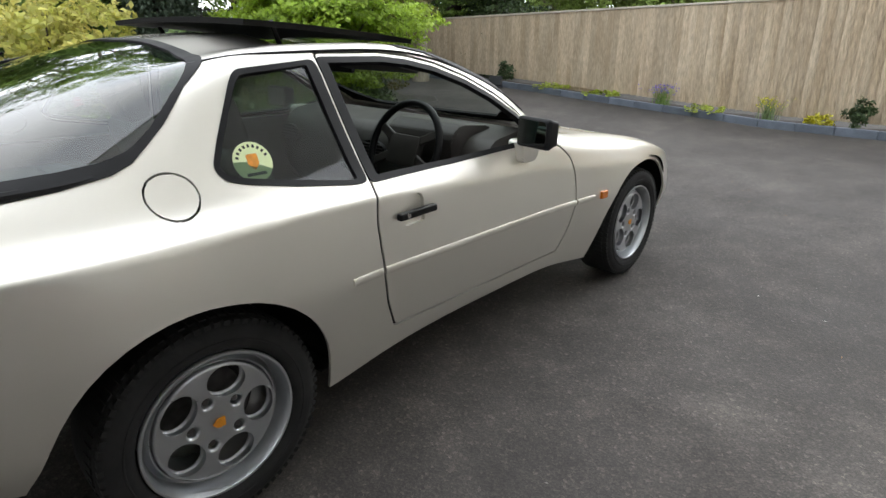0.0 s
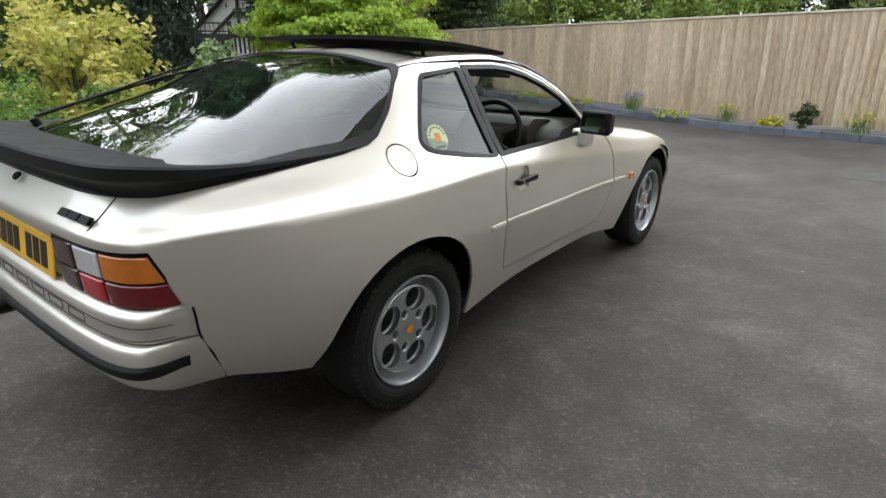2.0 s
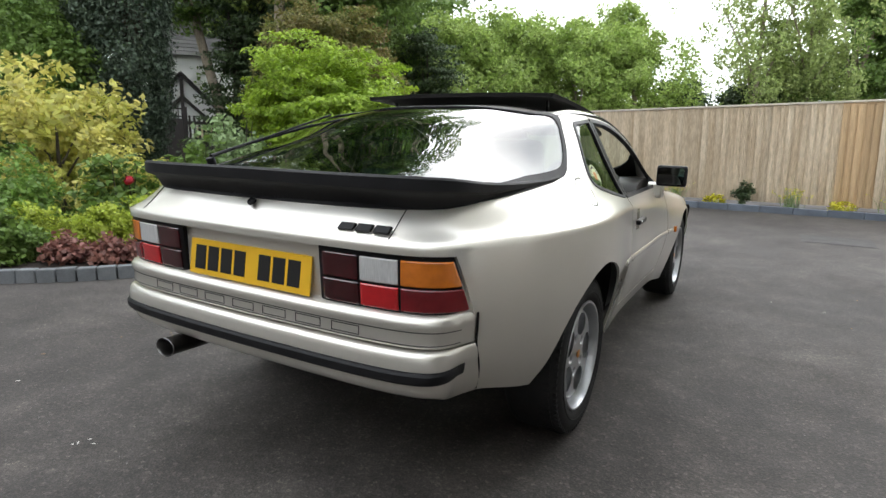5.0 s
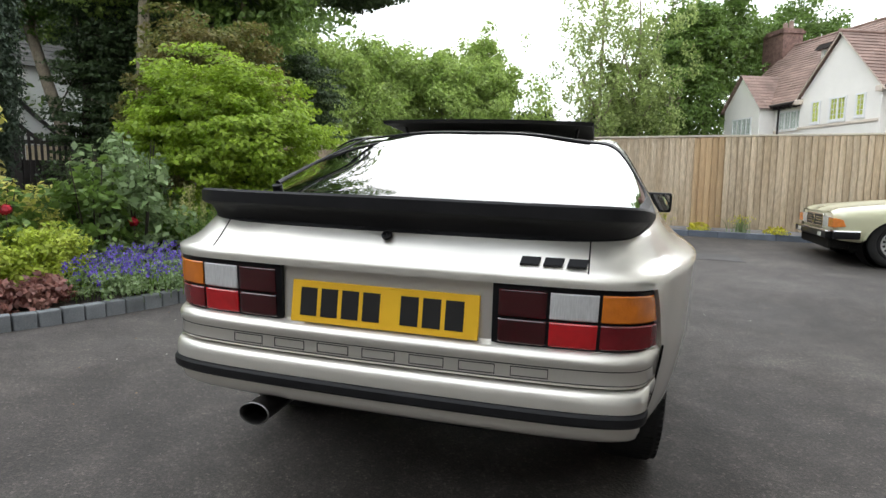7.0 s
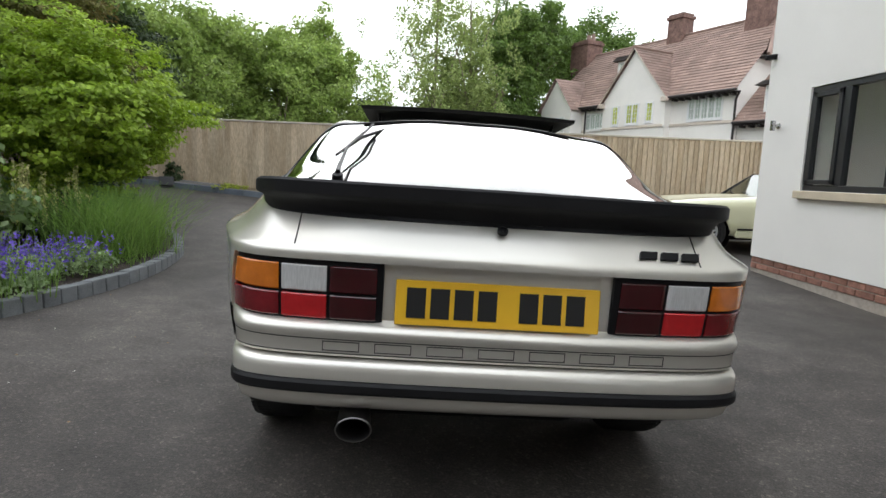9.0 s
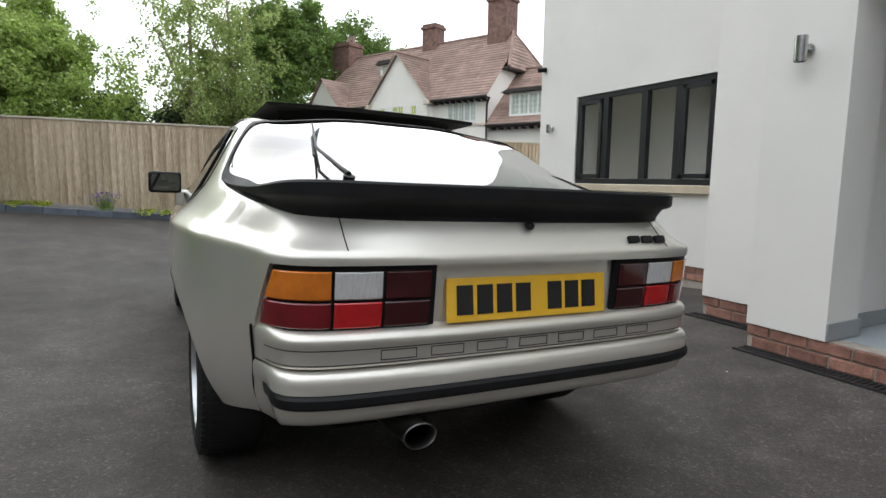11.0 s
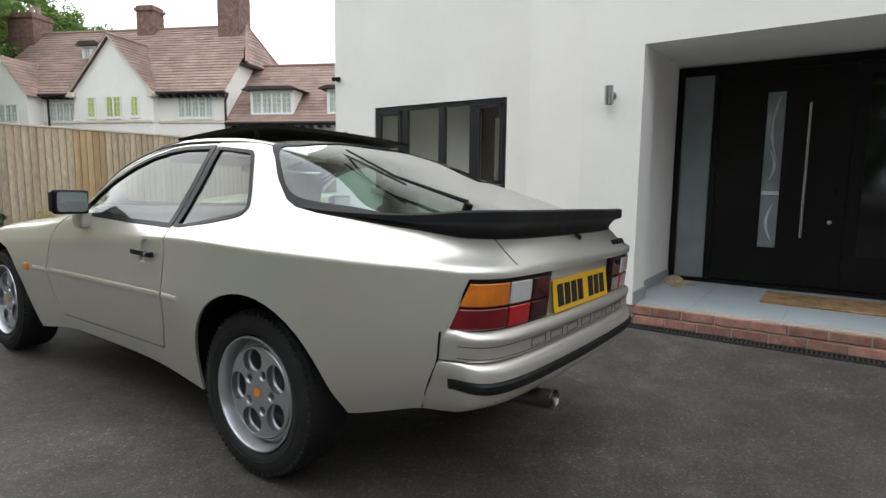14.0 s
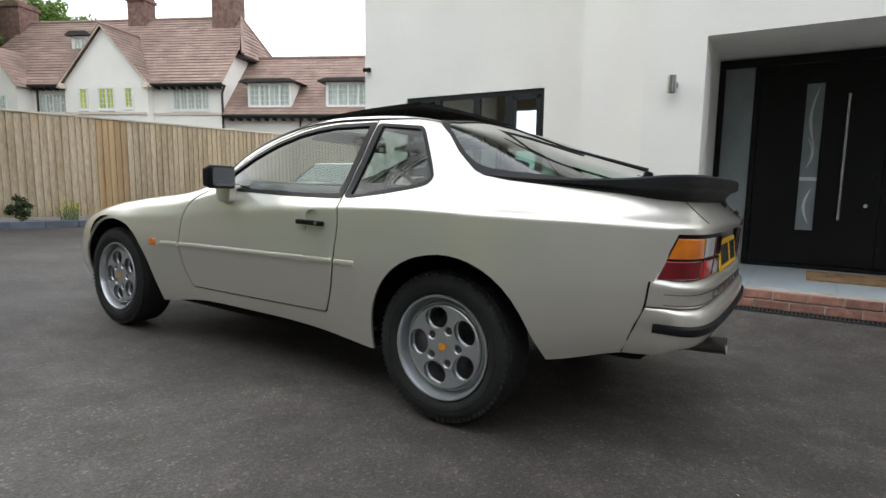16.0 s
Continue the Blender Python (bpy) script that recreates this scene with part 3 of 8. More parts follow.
def brick_run(x_or_y, a, b, axis, z0, courses, parent):
    """Stretcher courses on the face axis = x_or_y, from a to b."""
    L, H, J = 0.215, 0.065, 0.010
    core = (x_or_y + 0.012, x_or_y + 0.12)
    z1 = z0 + courses * (H + J)
    bm = box_bm(*((*core, a, b) if axis == "x" else (a, b, *core)), z0 - 0.15, z1)
    part("mortar_bed", bm, MORTAR, parent)
    for c in range(courses):
        s = a - (L + J) * 0.5 * (c % 2)
        while s < b:
            e0, e1 = max(s, a), min(s + L, b)
            if e1 - e0 > 0.03:
                ob = part("brick", brick_half if e1 - e0 < 0.15 else brick_full, None, parent)
                zc = z0 + c * (H + J) + J / 2 + H / 2
                mid = (x_or_y + 0.05, (e0 + e1) / 2, zc) if axis == "x" else ((e0 + e1) / 2, x_or_y + 0.05, zc)
                turn = Euler((0, 0, radians(90) if axis == "x" else 0))
                ob.matrix_local = Matrix.LocRotScale(Vector(mid) + Vector((kr.uniform(-0.002, 0.002), 0, 0)), turn, ((e1 - e0) / (0.1075 if e1 - e0 < 0.15 else L), 1, 1))
            s += L + J


brick_full = mesh_of("brick", box_bm(-0.1075, 0.1075, -0.05, 0.05, -0.0325, 0.0325, 0.006), BRICK)
brick_half = mesh_of("brick", box_bm(-0.05375, 0.05375, -0.05, 0.05, -0.0325, 0.0325, 0.006), BRICK)
brick_run(W3 + 0.012, -5.6, 0.05, "x", 0.014, 2, house)
brick_run(W2 + 0.012, 0.05, 0.75, "x", 0.014, 2, house)
brick_run(W1 + 0.012, 0.75, 4.46, "x", 0.014, 2, house)

# drain channel
drain = thing("drain_channel", "narrow black slotted drain channel along the brick plinth", "drain", kind="structure")
slot = mesh_of("grate_bar", box_bm(-0.045, 0.045, -0.006, 0.006, -0.01, 0.004, 0.0015), GRATE)
for xa, ya, yb in ((W3 - 0.055, -5.6, 0.05), (W2 - 0.055, 0.05, 0.8)):
    z = gz(xa, (ya + yb) / 2) + 0.006
    part("channel", box_bm(xa - 0.06, xa + 0.06, ya, yb, z - 0.05, z - 0.004), SEAM, drain)
    for s in (-1, 1):
        part("edge_rail", box_bm(xa + s * 0.052 - 0.006, xa + s * 0.052 + 0.006, ya, yb, z - 0.02, z + 0.006), GRATE, drain)
    for y in np.arange(ya + 0.02, yb, 0.027):
        part("grate_bar", slot, None, drain, m=Matrix.Translation((xa, y, z)))

# window in the white wall
win = thing("window_1", "wide anthracite four-light window with a buff stone sill", "window", kind="structure")
y0, y1, z0, z1 = WIN
fx0, fx1 = W1 + 0.02, W1 + 0.085
part("window_frame", box_bm(fx0, fx1, y0 + 0.002, y1 - 0.002, z0 + 0.002, z0 + 0.065, 0.004), FRAME, win)
part("window_frame", box_bm(fx0, fx1, y0 + 0.002, y1 - 0.002, z1 - 0.06, z1 - 0.002, 0.004), FRAME, win)
edges = [y0, 2.11, 2.58, 3.19, y1]
for k, e in enumerate(edges):
    w = 0.035 if k in (0, 4) else 0.045
    c = min(max(e, y0 + 0.037), y1 - 0.037)
    part("mullion", box_bm(fx0 - 0.003, fx1 + 0.003, c - w, c + w, z0 + 0.066, z1 - 0.061, 0.004), FRAME, win)
for k, (a, b) in enumerate(zip(edges, edges[1:])):
    opener = k in (0, 3)
    if opener:
        sash = bmesh.new()
        for q in ((a + 0.05, a + 0.10, z0 + 0.07, z1 - 0.065), (b - 0.10, b - 0.05, z0 + 0.07, z1 - 0.065), (a + 0.05, b - 0.05, z0 + 0.07, z0 + 0.12), (a + 0.05, b - 0.05, z1 - 0.115, z1 - 0.065)):
            box_bm(fx0 - 0.018, fx0 + 0.03, *q, 0.004, bm=sash)
        s = part("sash", sash, FRAME, win)
        part("handle", box_bm(fx0 + 0.06, fx0 + 0.075, a + 0.06, a + 0.08, 1.35, 1.5, 0.003), FRAME, s)
    pane = part("pane", box_bm(fx0 + 0.03, fx0 + 0.036, a + 0.03, b - 0.03, z0 + 0.05, z1 - 0.05), PANE, win)
    pane.visible_shadow = False
part("window_sill", box_bm(W1 - 0.06, W1 + 0.12, y0 - 0.03, y1 + 0.03, z0 - 0.085, z0 - 0.002, 0.006), SILL_STONE, win)
# the room behind it, with its own far windows
room = thing("room", "plain dim room behind the window with far glazed doors", "room", kind="structure")
part("wall", box_bm(7.6, 7.8, 0.8, 1.05, 0.2, 2.6), ROOM, room)
part("wall", box_bm(7.6, 7.8, 3.85, 4.15, 0.2, 2.6), ROOM, room)
part("wall", box_bm(7.6, 7.8, 1.05, 3.85, 2.3, 2.6), ROOM, room)
part("wall", box_bm(4.3, 7.6, 0.751, 0.8, 0.2, 2.6), ROOM, room)
part("floor", box_bm(4.3, 7.8, 0.75, 4.16, 0.1, 0.2), ROOM, room)
part("ceiling", box_bm(4.3, 7.8, 0.75, 4.16, 2.6, 2.7), RENDER, room)
for y in (1.10, 1.80, 2.45, 3.10, 3.80):
    part("far_mullion", box_bm(7.6, 7.68, y - 0.05, y + 0.05, 0.2, 2.3), WHITE_PAINT, room)

# front doors
front = thing("front_door", "tall black double front door with slim frosted lights and steel bar handles", "door", kind="structure")
DX = 3.80
part("door_frame", box_bm(DX, DX + 0.09, -3.2, -0.324, 2.085, 2.168, 0.004), DOOR_BLACK, front)
part("door_frame", box_bm(DX, DX + 0.09, -0.38, -0.324, 0.170, 2.084, 0.004), DOOR_BLACK, front)
part("door_frame", box_bm(DX, DX + 0.09, -0.69, -0.64, 0.170, 2.084, 0.004), DOOR_BLACK, front)
part("threshold", box_bm(DX - 0.03, DX + 0.09, -3.2, -0.324, 0.169, 0.205, 0.004), DOOR_BLACK, front)
GLOSS_BLACK = mat("dark_glass", (0.006, 0.006, 0.007), rough=0.06, spec=0.5, vary=0.1, vary_scale=3)
ETCH = mat("clear_etching", (0.55, 0.60, 0.60), rough=0.2, coat=0.5, vary=0.15, vary_scale=9)
FROST = mat("frosted_glass", (0.22, 0.25, 0.26), rough=0.25, vary=0.12, vary_scale=4, coat=0.4)
part("side_light", box_bm(DX + 0.03, DX + 0.05, -0.64, -0.38, 0.205, 2.084), FROST, front, "frosted glass side light")
for y_a, y_b, slot_y, bar_y in ((-1.70, -0.695, -1.145, -1.403),):
    leaf = bmesh.new()
    for q in ((y_a, slot_y - 0.07, 0.21, 2.08), (slot_y + 0.07, y_b, 0.21, 2.08), (slot_y - 0.07, slot_y + 0.07, 0.21, 0.535), (slot_y - 0.07, slot_y + 0.07, 1.895, 2.08)):
        box_bm(DX + 0.012, DX + 0.07, *q, bm=leaf)
    lf = part("door_leaf", leaf, DOOR_BLACK, front)
    slotted = bmesh.new()
    box_bm(DX + 0.03, DX + 0.045, slot_y - 0.07, slot_y + 0.07, 0.535, 1.895, bm=slotted)
    part("glass_slot", slotted, FROST, lf, "slim frosted glass slot")
    part("bar_handle", tube_bm([(DX - 0.07, bar_y, 0.645), (DX - 0.07, bar_y, 1.78)], 0.013, 12), STEEL, lf, "long steel bar handle")
    for z in (0.8, 1.6):
        part("handle_post", tube_bm([(DX - 0.07, bar_y, z), (DX + 0.015, bar_y, z)], 0.008, 8), STEEL, lf)
fixed = part("fixed_leaf", box_bm(DX + 0.012, DX + 0.07, -2.705, -1.705, 0.21, 2.08), DOOR_BLACK, front, "plain black fixed leaf")
part("dark_panel", box_bm(DX + 0.004, DX + 0.0115, -2.62, -1.80, 0.50, 1.98, 0.003), GLOSS_BLACK, fixed, "glossy dark glass panel")
# strip added behind the joint of the leaves to stop a line of light
part("meeting_stile", box_bm(DX + 0.072, DX + 0.09, -1.76, -1.64, 0.21, 2.08), DOOR_BLACK, front)
part("lock", cyl_bm(0.018, 0.012, 18, pose(DX + 0.006, -1.60, 0.78, 0, 90, 0)), STEEL, lf)
for k, (bow, z_a, z_b) in enumerate(((0.05, 1.30, 1.86), (-0.04, 1.12, 1.40), (0.045, 0.60, 0.92))):
    curve = [(DX + 0.027, -1.145 + bow * math.sin(math.pi * f) - bow * 0.6, z_a + (z_b - z_a) * f) for f in np.linspace(0, 1, 14)]
    part("etched_curve", tube_bm(curve, [0.003 + 0.011 * math.sin(math.pi * f) for f in np.linspace(0, 1, 14)], 6), ETCH, lf)
part("etched_band", box_bm(DX + 0.024, DX + 0.0295, -1.213, -1.077, 1.0, 1.035), ETCH, lf)
part("door_frame", box_bm(DX, DX + 0.09, -2.76, -2.71, 0.170, 2.084, 0.004), DOOR_BLACK, front)
part("side_light", box_bm(DX + 0.03, DX + 0.05, -3.1, -2.76, 0.205, 2.084), FROST, front)
part("door_frame", box_bm(DX, DX + 0.09, -3.2, -3.1, 0.170, 2.084, 0.004), DOOR_BLACK, front)

doormat = part("doormat", box_bm(3.05, 3.56, -2.7, -1.2, 0.1665, 0.184, 0.005), COIR, None)
tagged(doormat, "brown coir doormat lying on the porch tiles", "doormat")


def make_shoe(m):
    sole = [(-0.13, -0.03), (-0.1, -0.042), (0.0, -0.038), (0.09, -0.046), (0.13, -0.03), (0.14, 0.0), (0.13, 0.03), (0.09, 0.044), (0.0, 0.034), (-0.1, 0.04), (-0.13, 0.03)]
    ob = thing("slipper", "pale tan slip-on slipper dropped on the porch tiles", "shoe", m, group="pair of slippers")
    part("sole", prism_bm(sole, "z", 0.0, 0.022, 0.004), SHOE, ob)
    up = bmesh.new()
    bmesh.ops.create_uvsphere(up, u_segments=16, v_segments=10, radius=1, matrix=Matrix.LocRotScale((0.06, 0, 0.02), None, (0.085, 0.044, 0.05)))
    bmesh.ops.bisect_plane(up, geom=up.verts[:] + up.edges[:] + up.faces[:], plane_co=(0, 0, 0.02), plane_no=(0, 0, -1), clear_outer=True)
    part("upper", up, SHOE, ob, smooth=60)
    return ob


slipper = make_shoe(pose(3.45, -0.45, 0.1665, 0, 0, 35))
copy_thing(slipper, pose(3.57, -0.50, 0.1665, 0, 0, 70))


def wall_light(x, y, z, r=0.032, h=0.135):
    ob = thing("wall_light", "brushed steel up and down wall light", "wall light", Matrix.Translation((x, y, z)), group="outside wall lights")
    part("tube", lathe_bm([(r - 0.004, -h / 2 + 0.004), (r - 0.004, -h / 2), (r, -h / 2), (r, h / 2), (r - 0.004, h / 2), (r - 0.004, h / 2 - 0.004), (0.001, h / 2 - 0.006)], 28, Matrix.Translation((-0.075, 0, 0))), STEEL, ob, smooth=40)
    part("bracket", cyl_bm(0.018, 0.05, 16, pose(-0.025, 0, 0, 0, 90, 0)), STEEL, ob, smooth=40)
    part("back_plate", cyl_bm(0.035, 0.012, 24, pose(-0.006, 0, 0, 0, 90, 0), bevel=0.002), STEEL, ob, smooth=40)
    return ob


wall_light(W3, -0.185, 1.745)
wall_light(W1, 4.18, 1.72, 0.028, 0.11)
eye_cam = thing("security_camera", "small black security camera on the white wall", "camera", Matrix.Translation((W1, 4.38, 2.53)))
part("mount", box_bm(-0.03, 0.0, -0.03, 0.03, -0.03, 0.03, 0.004), BLACK_SATIN, eye_cam)
part("housing", cyl_bm(0.03, 0.10, 16, pose(-0.07, 0, -0.005, 0, 78, 0), bevel=0.004), BLACK_SATIN, eye_cam, smooth=40)

# grit, petals and twigs lying on the asphalt
def litter(name, label, n, size, material, seed, spots):
    rng = np.random.default_rng(seed)
    pts = np.concatenate([rng.normal(0, r_, (k, 2)) + c for c, r_, k in spots])
    keep = np.array([not (-0.95 < q[0] < 0.95 and -1.0 < q[1] < 3.3) and q[0] < 2.1 for q in pts])
    pts = pts[keep]
    a = rng.uniform(0, 6.28, len(pts))
    l_, w_ = size * rng.uniform(0.5, 1.6, len(pts)), size * rng.uniform(0.3, 0.7, len(pts))
    verts, faces = [], []
    for (x, y), t, p_, q_ in zip(pts, a, l_, w_):
        u, v = np.array((math.cos(t), math.sin(t))), np.array((-math.sin(t), math.cos(t)))
        b, z = len(verts), gz(x, y)
        for du, dv, h in ((-1, 0, 0.001), (-0.3, -1, 0.004), (0.8, -0.5, 0.002), (1, 0.2, 0.005), (0.1, 1, 0.003)):
            k = np.array((x, y)) + u * du * p_ + v * dv * q_
            verts.append((k[0], k[1], z + 0.002 + h))
        c = np.array(verts[b:b + 5]).mean(0)
        verts.append((c[0], c[1], c[2] + size * 0.35))
        faces += [(b + i, b + (i + 1) % 5, b + 5) for i in range(5)]
    ob = new(name, mesh_arrays(name, verts, faces, material))
    return tagged(ob, label, "litter", kind="stuff")


PETAL = mat("pale_petal", (0.62, 0.60, 0.54), rough=0.8, island=0.2)
TWIG = mat("dry_leaf_bit", (0.20, 0.13, 0.07), rough=0.9, island=0.35)
STONE_BIT = mat("grit", (0.16, 0.15, 0.14), rough=0.9, island=0.5)
litter("fallen_petals", "a few pale petals scattered on the asphalt", 60, 0.007, PETAL, 5, [((-0.68, -1.05), 0.03, 4), ((-0.6, -1.6), 1.2, 10), ((1.8, 3.0), 1.6, 12), ((-1.6, 1.0), 1.0, 6)])
litter("leaf_bits", "dry brown leaf bits scattered on the asphalt", 60, 0.009, TWIG, 6, [((-1.8, 0.6), 0.9, 26), ((1.6, 4.2), 1.8, 40), ((0.0, -1.8), 1.0, 20), ((0.0, 7.6), 2.5, 30)])
litter("loose_grit", "loose grit scattered on the asphalt", 60, 0.004, STONE_BIT, 7, [((-1.6, -0.3), 1.0, 300), ((1.7, 2.5), 1.3, 300), ((0.0, -1.8), 1.0, 220)])
COVER = mat("worn_cover", (0.055, 0.052, 0.05), rough=0.75, vary=0.3, vary_scale=6, grain=0.3, grain_scale=120, bump=0.3, bump_scale=90)
# inspection cover in the drive
cover = thing("inspection_cover", "worn grey steel inspection cover set in the asphalt", "manhole cover", pose(2.05, 5.85, gz(2.05, 5.85), 1.87, 1.75, 0), kind="structure")
part("cover_frame", box_bm(-0.36, 0.36, -0.30, 0.30, -0.05, 0.002), COVER, cover)
part("cover_plate", box_bm(-0.32, 0.32, -0.26, 0.26, -0.05, 0.0045), COVER, cover)
# small floodlight at the foot of the fence
flood = thing("floodlight", "small grey floodlight standing at the foot of the fence", "floodlight", pose(-4.6, 8.02, gz(-4.6, 8.02), 0, 0, 20))
part("stand", box_bm(-0.09, 0.09, -0.05, 0.05, 0.0, 0.02, 0.004), GRATE, flood)
part("housing", box_bm(-0.12, 0.12, -0.05, 0.03, 0.03, 0.20, 0.012, 2), GRATE, flood, m=pose(0, 0, 0, -15, 0, 0))
part("lens", box_bm(-0.10, 0.10, -0.056, -0.049, 0.05, 0.18, 0.003), FRAME, flood, m=pose(0, 0, 0, -15, 0, 0))

PLAIN_WALL = mat("dark_plain_wall", (0.15, 0.13, 0.11), rough=0.9, vary=0.25, vary_scale=1.5, grain=0.2, grain_scale=40, bump=0.2, bump_scale=60)
# unseen wall added behind the camera; closes the drive and cuts sky light
tagged(part("wall_south", box_bm(-16.0, W3, -7.3, -7.0, -0.2, 4.6), PLAIN_WALL, None), "unseen plain brown-grey wall added to block sky light", "wall", kind="structure")
from mathutils import kdtree

# ---------------------------------------------------------------- the sports car
CAR = pose(0.005, 0, 0, 0.7, 1.75, 0)
car = thing("sports_car", "champagne metallic two-door coupe with black rear spoiler and raised sunroof", "car", CAR)


def spline(t, p, s):
    """A natural cubic spline through p at t, read at s."""
    t, p, s = np.asarray(t, float), np.asarray(p, float), np.asarray(s, float)
    n, h = len(t), np.diff(t)
    a, rhs = np.zeros((n, n)), np.zeros((n, *p.shape[1:]))
    a[0, 0] = a[-1, -1] = 1
    for i in range(1, n - 1):
        a[i, i - 1], a[i, i], a[i, i + 1] = h[i - 1], 2 * (h[i - 1] + h[i]), h[i]
        rhs[i] = 6 * ((p[i + 1] - p[i]) / h[i] - (p[i] - p[i - 1]) / h[i - 1])
    m = np.linalg.solve(a, rhs.reshape(n, -1)).reshape(rhs.shape)
    k = np.clip(np.searchsorted(t, s) - 1, 0, n - 2)
    wide = (slice(None),) + (None,) * (p.ndim - 1)
    hk, u, v = h[k][wide], (t[k + 1] - s)[wide], (s - t[k])[wide]
    return m[k] * u**3 / (6 * hk) + m[k + 1] * v**3 / (6 * hk) + (p[k] / hk - m[k] * hk / 6) * u + (p[k + 1] / hk - m[k + 1] * hk / 6) * v


def eased(t, p, s):
    """A smooth line through p at t that does not overshoot, read at s."""
    h, d = np.diff(t)[:, None], np.diff(p, axis=0) / np.diff(t)[:, None]
    w1, w2 = 2 * h[1:] + h[:-1], h[1:] + 2 * h[:-1]
    same = d[:-1] * d[1:] > 0
    mid = np.where(same, (w1 + w2) / (w1 / np.where(same, d[:-1], 1) + w2 / np.where(same, d[1:], 1)), 0.0)
    m = np.concatenate([d[:1], mid, d[-1:]])
    k = np.clip(np.searchsorted(t, s) - 1, 0, len(t) - 2)
    u, g = ((s - t[k]) / (t[k + 1] - t[k]))[:, None], (t[k + 1] - t[k])[:, None]
    return (1 + 2 * u) * (1 - u) ** 2 * p[k] + u * (1 - u) ** 2 * g * m[k] + u * u * (3 - 2 * u) * p[k + 1] + u * u * (u - 1) * g * m[k + 1]


# Half sections of the body from the sill to the middle of the roof: station, then (x, z).
SECTIONS = [
    (-0.200, [(0.780, 0.325), (0.812, 0.400), (0.843, 0.530), (0.855, 0.690), (0.853, 0.843), (0, 0), (0.710, 0.968), (0.620, 1.042), (0.460, 1.098), (0.240, 1.128), (0, 1.136)]),
    (0.000, [(0.782, 0.290), (0.820, 0.400), (0.856, 0.540), (0.867, 0.690), (0.862, 0.844), (0, 0), (0.722, 0.992), (0.630, 1.108), (0.490, 1.168), (0.260, 1.198), (0, 1.206)]),
    (0.250, [(0.762, 0.236), (0.800, 0.370), (0.839, 0.530), (0.852, 0.680), (0.846, 0.842), (0, 0), (0.706, 1.030), (0.614, 1.188), (0.500, 1.224), (0.270, 1.248), (0, 1.254)]),
    (0.550, [(0.742, 0.250), (0.768, 0.350), (0.808, 0.515), (0.826, 0.655), (0.819, 0.828), (0, 0), (0.690, 1.035), (0.598, 1.210), (0.505, 1.240), (0.280, 1.265), (0, 1.272)]),
    (0.850, [(0.734, 0.270), (0.757, 0.345), (0.797, 0.505), (0.814, 0.635), (0.806, 0.806), (0, 0), (0.684, 1.030), (0.589, 1.203), (0.495, 1.234), (0.280, 1.258), (0, 1.266)]),
    (1.120, [(0.731, 0.272), (0.751, 0.342), (0.789, 0.500), (0.806, 0.626), (0.797, 0.784), (0, 0), (0.690, 1.012), (0.612, 1.148), (0.520, 1.180), (0.290, 1.203), (0, 1.211)]),
    (1.380, [(0.731, 0.272), (0.749, 0.340), (0.783, 0.495), (0.798, 0.615), (0.789, 0.760), (0, 0), (0.700, 0.945), (0.634, 1.036), (0.530, 1.062), (0.300, 1.086), (0, 1.095)]),
    (1.640, [(0.731, 0.262), (0.750, 0.335), (0.783, 0.488), (0.797, 0.602), (0.786, 0.734), (0, 0), (0.697, 0.872), (0.620, 0.892), (0.500, 0.900), (0.290, 0.908), (0, 0.913)]),
    (1.950, [(0.738, 0.220), (0.768, 0.325), (0.801, 0.480), (0.809, 0.590), (0.795, 0.704), (0, 0), (0.694, 0.822), (0.600, 0.833), (0.470, 0.836), (0.270, 0.841), (0, 0.846)]),
    (2.400, [(0.760, 0.225), (0.797, 0.320), (0.830, 0.460), (0.834, 0.560), (0.817, 0.664), (0, 0), (0.706, 0.766), (0.600, 0.774), (0.470, 0.778), (0.270, 0.783), (0, 0.788)]),
    (2.760, [(0.712, 0.225), (0.745, 0.310), (0.772, 0.410), (0.776, 0.490), (0.762, 0.587), (0, 0), (0.668, 0.688), (0.570, 0.700), (0.440, 0.704), (0.250, 0.710), (0, 0.714)]),
    (2.980, [(0.630, 0.230), (0.672, 0.300), (0.700, 0.375), (0.702, 0.445), (0.690, 0.522), (0, 0), (0.612, 0.602), (0.530, 0.614), (0.410, 0.619), (0.230, 0.625), (0, 0.628)]),
    (3.060, [(0.560, 0.260), (0.615, 0.320), (0.645, 0.380), (0.646, 0.430), (0.634, 0.482), (0, 0), (0.565, 0.532), (0.490, 0.540), (0.380, 0.543), (0.210, 0.546), (0, 0.548)]),
]
NOSE_BOW = {2.760: 0.1, 2.980: 0.6, 3.060: 1.0}
# The tail: columns that fan round the rear corner, from the rear's middle to the flank. The crease, the foot of the spoiler, and where the column ends on the middle line of the hatch.
TAIL = [
    ((0.0, -0.907, 0.836), (0.0, -0.836, 0.915), (-0.814, 0.934)),
    ((0.20, -0.905, 0.836), (0.14, -0.835, 0.915), (-0.812, 0.9355)),
    ((0.40, -0.899, 0.836), (0.28, -0.830, 0.916), (-0.807, 0.938)),
    ((0.545, -0.886, 0.836), (0.40, -0.820, 0.917), (-0.800, 0.941)),
    ((0.632, -0.859, 0.837), (0.49, -0.800, 0.919), (-0.788, 0.946)),
    ((0.690, -0.800, 0.838), (0.565, -0.762, 0.923), (-0.765, 0.957)),
    ((0.731, -0.700, 0.840), (0.622, -0.690, 0.931), (-0.715, 0.972)),
    ((0.778, -0.575, 0.842), (0.660, -0.580, 0.942), (-0.635, 1.000)),
    ((0.823, -0.400, 0.843), (0.690, -0.400, 0.957), (-0.450, 1.058)),
]
UNDER = [(0.395, -0.080), (0.455, -0.050), (0.555, -0.023), (0.700, -0.006)]
columns = []
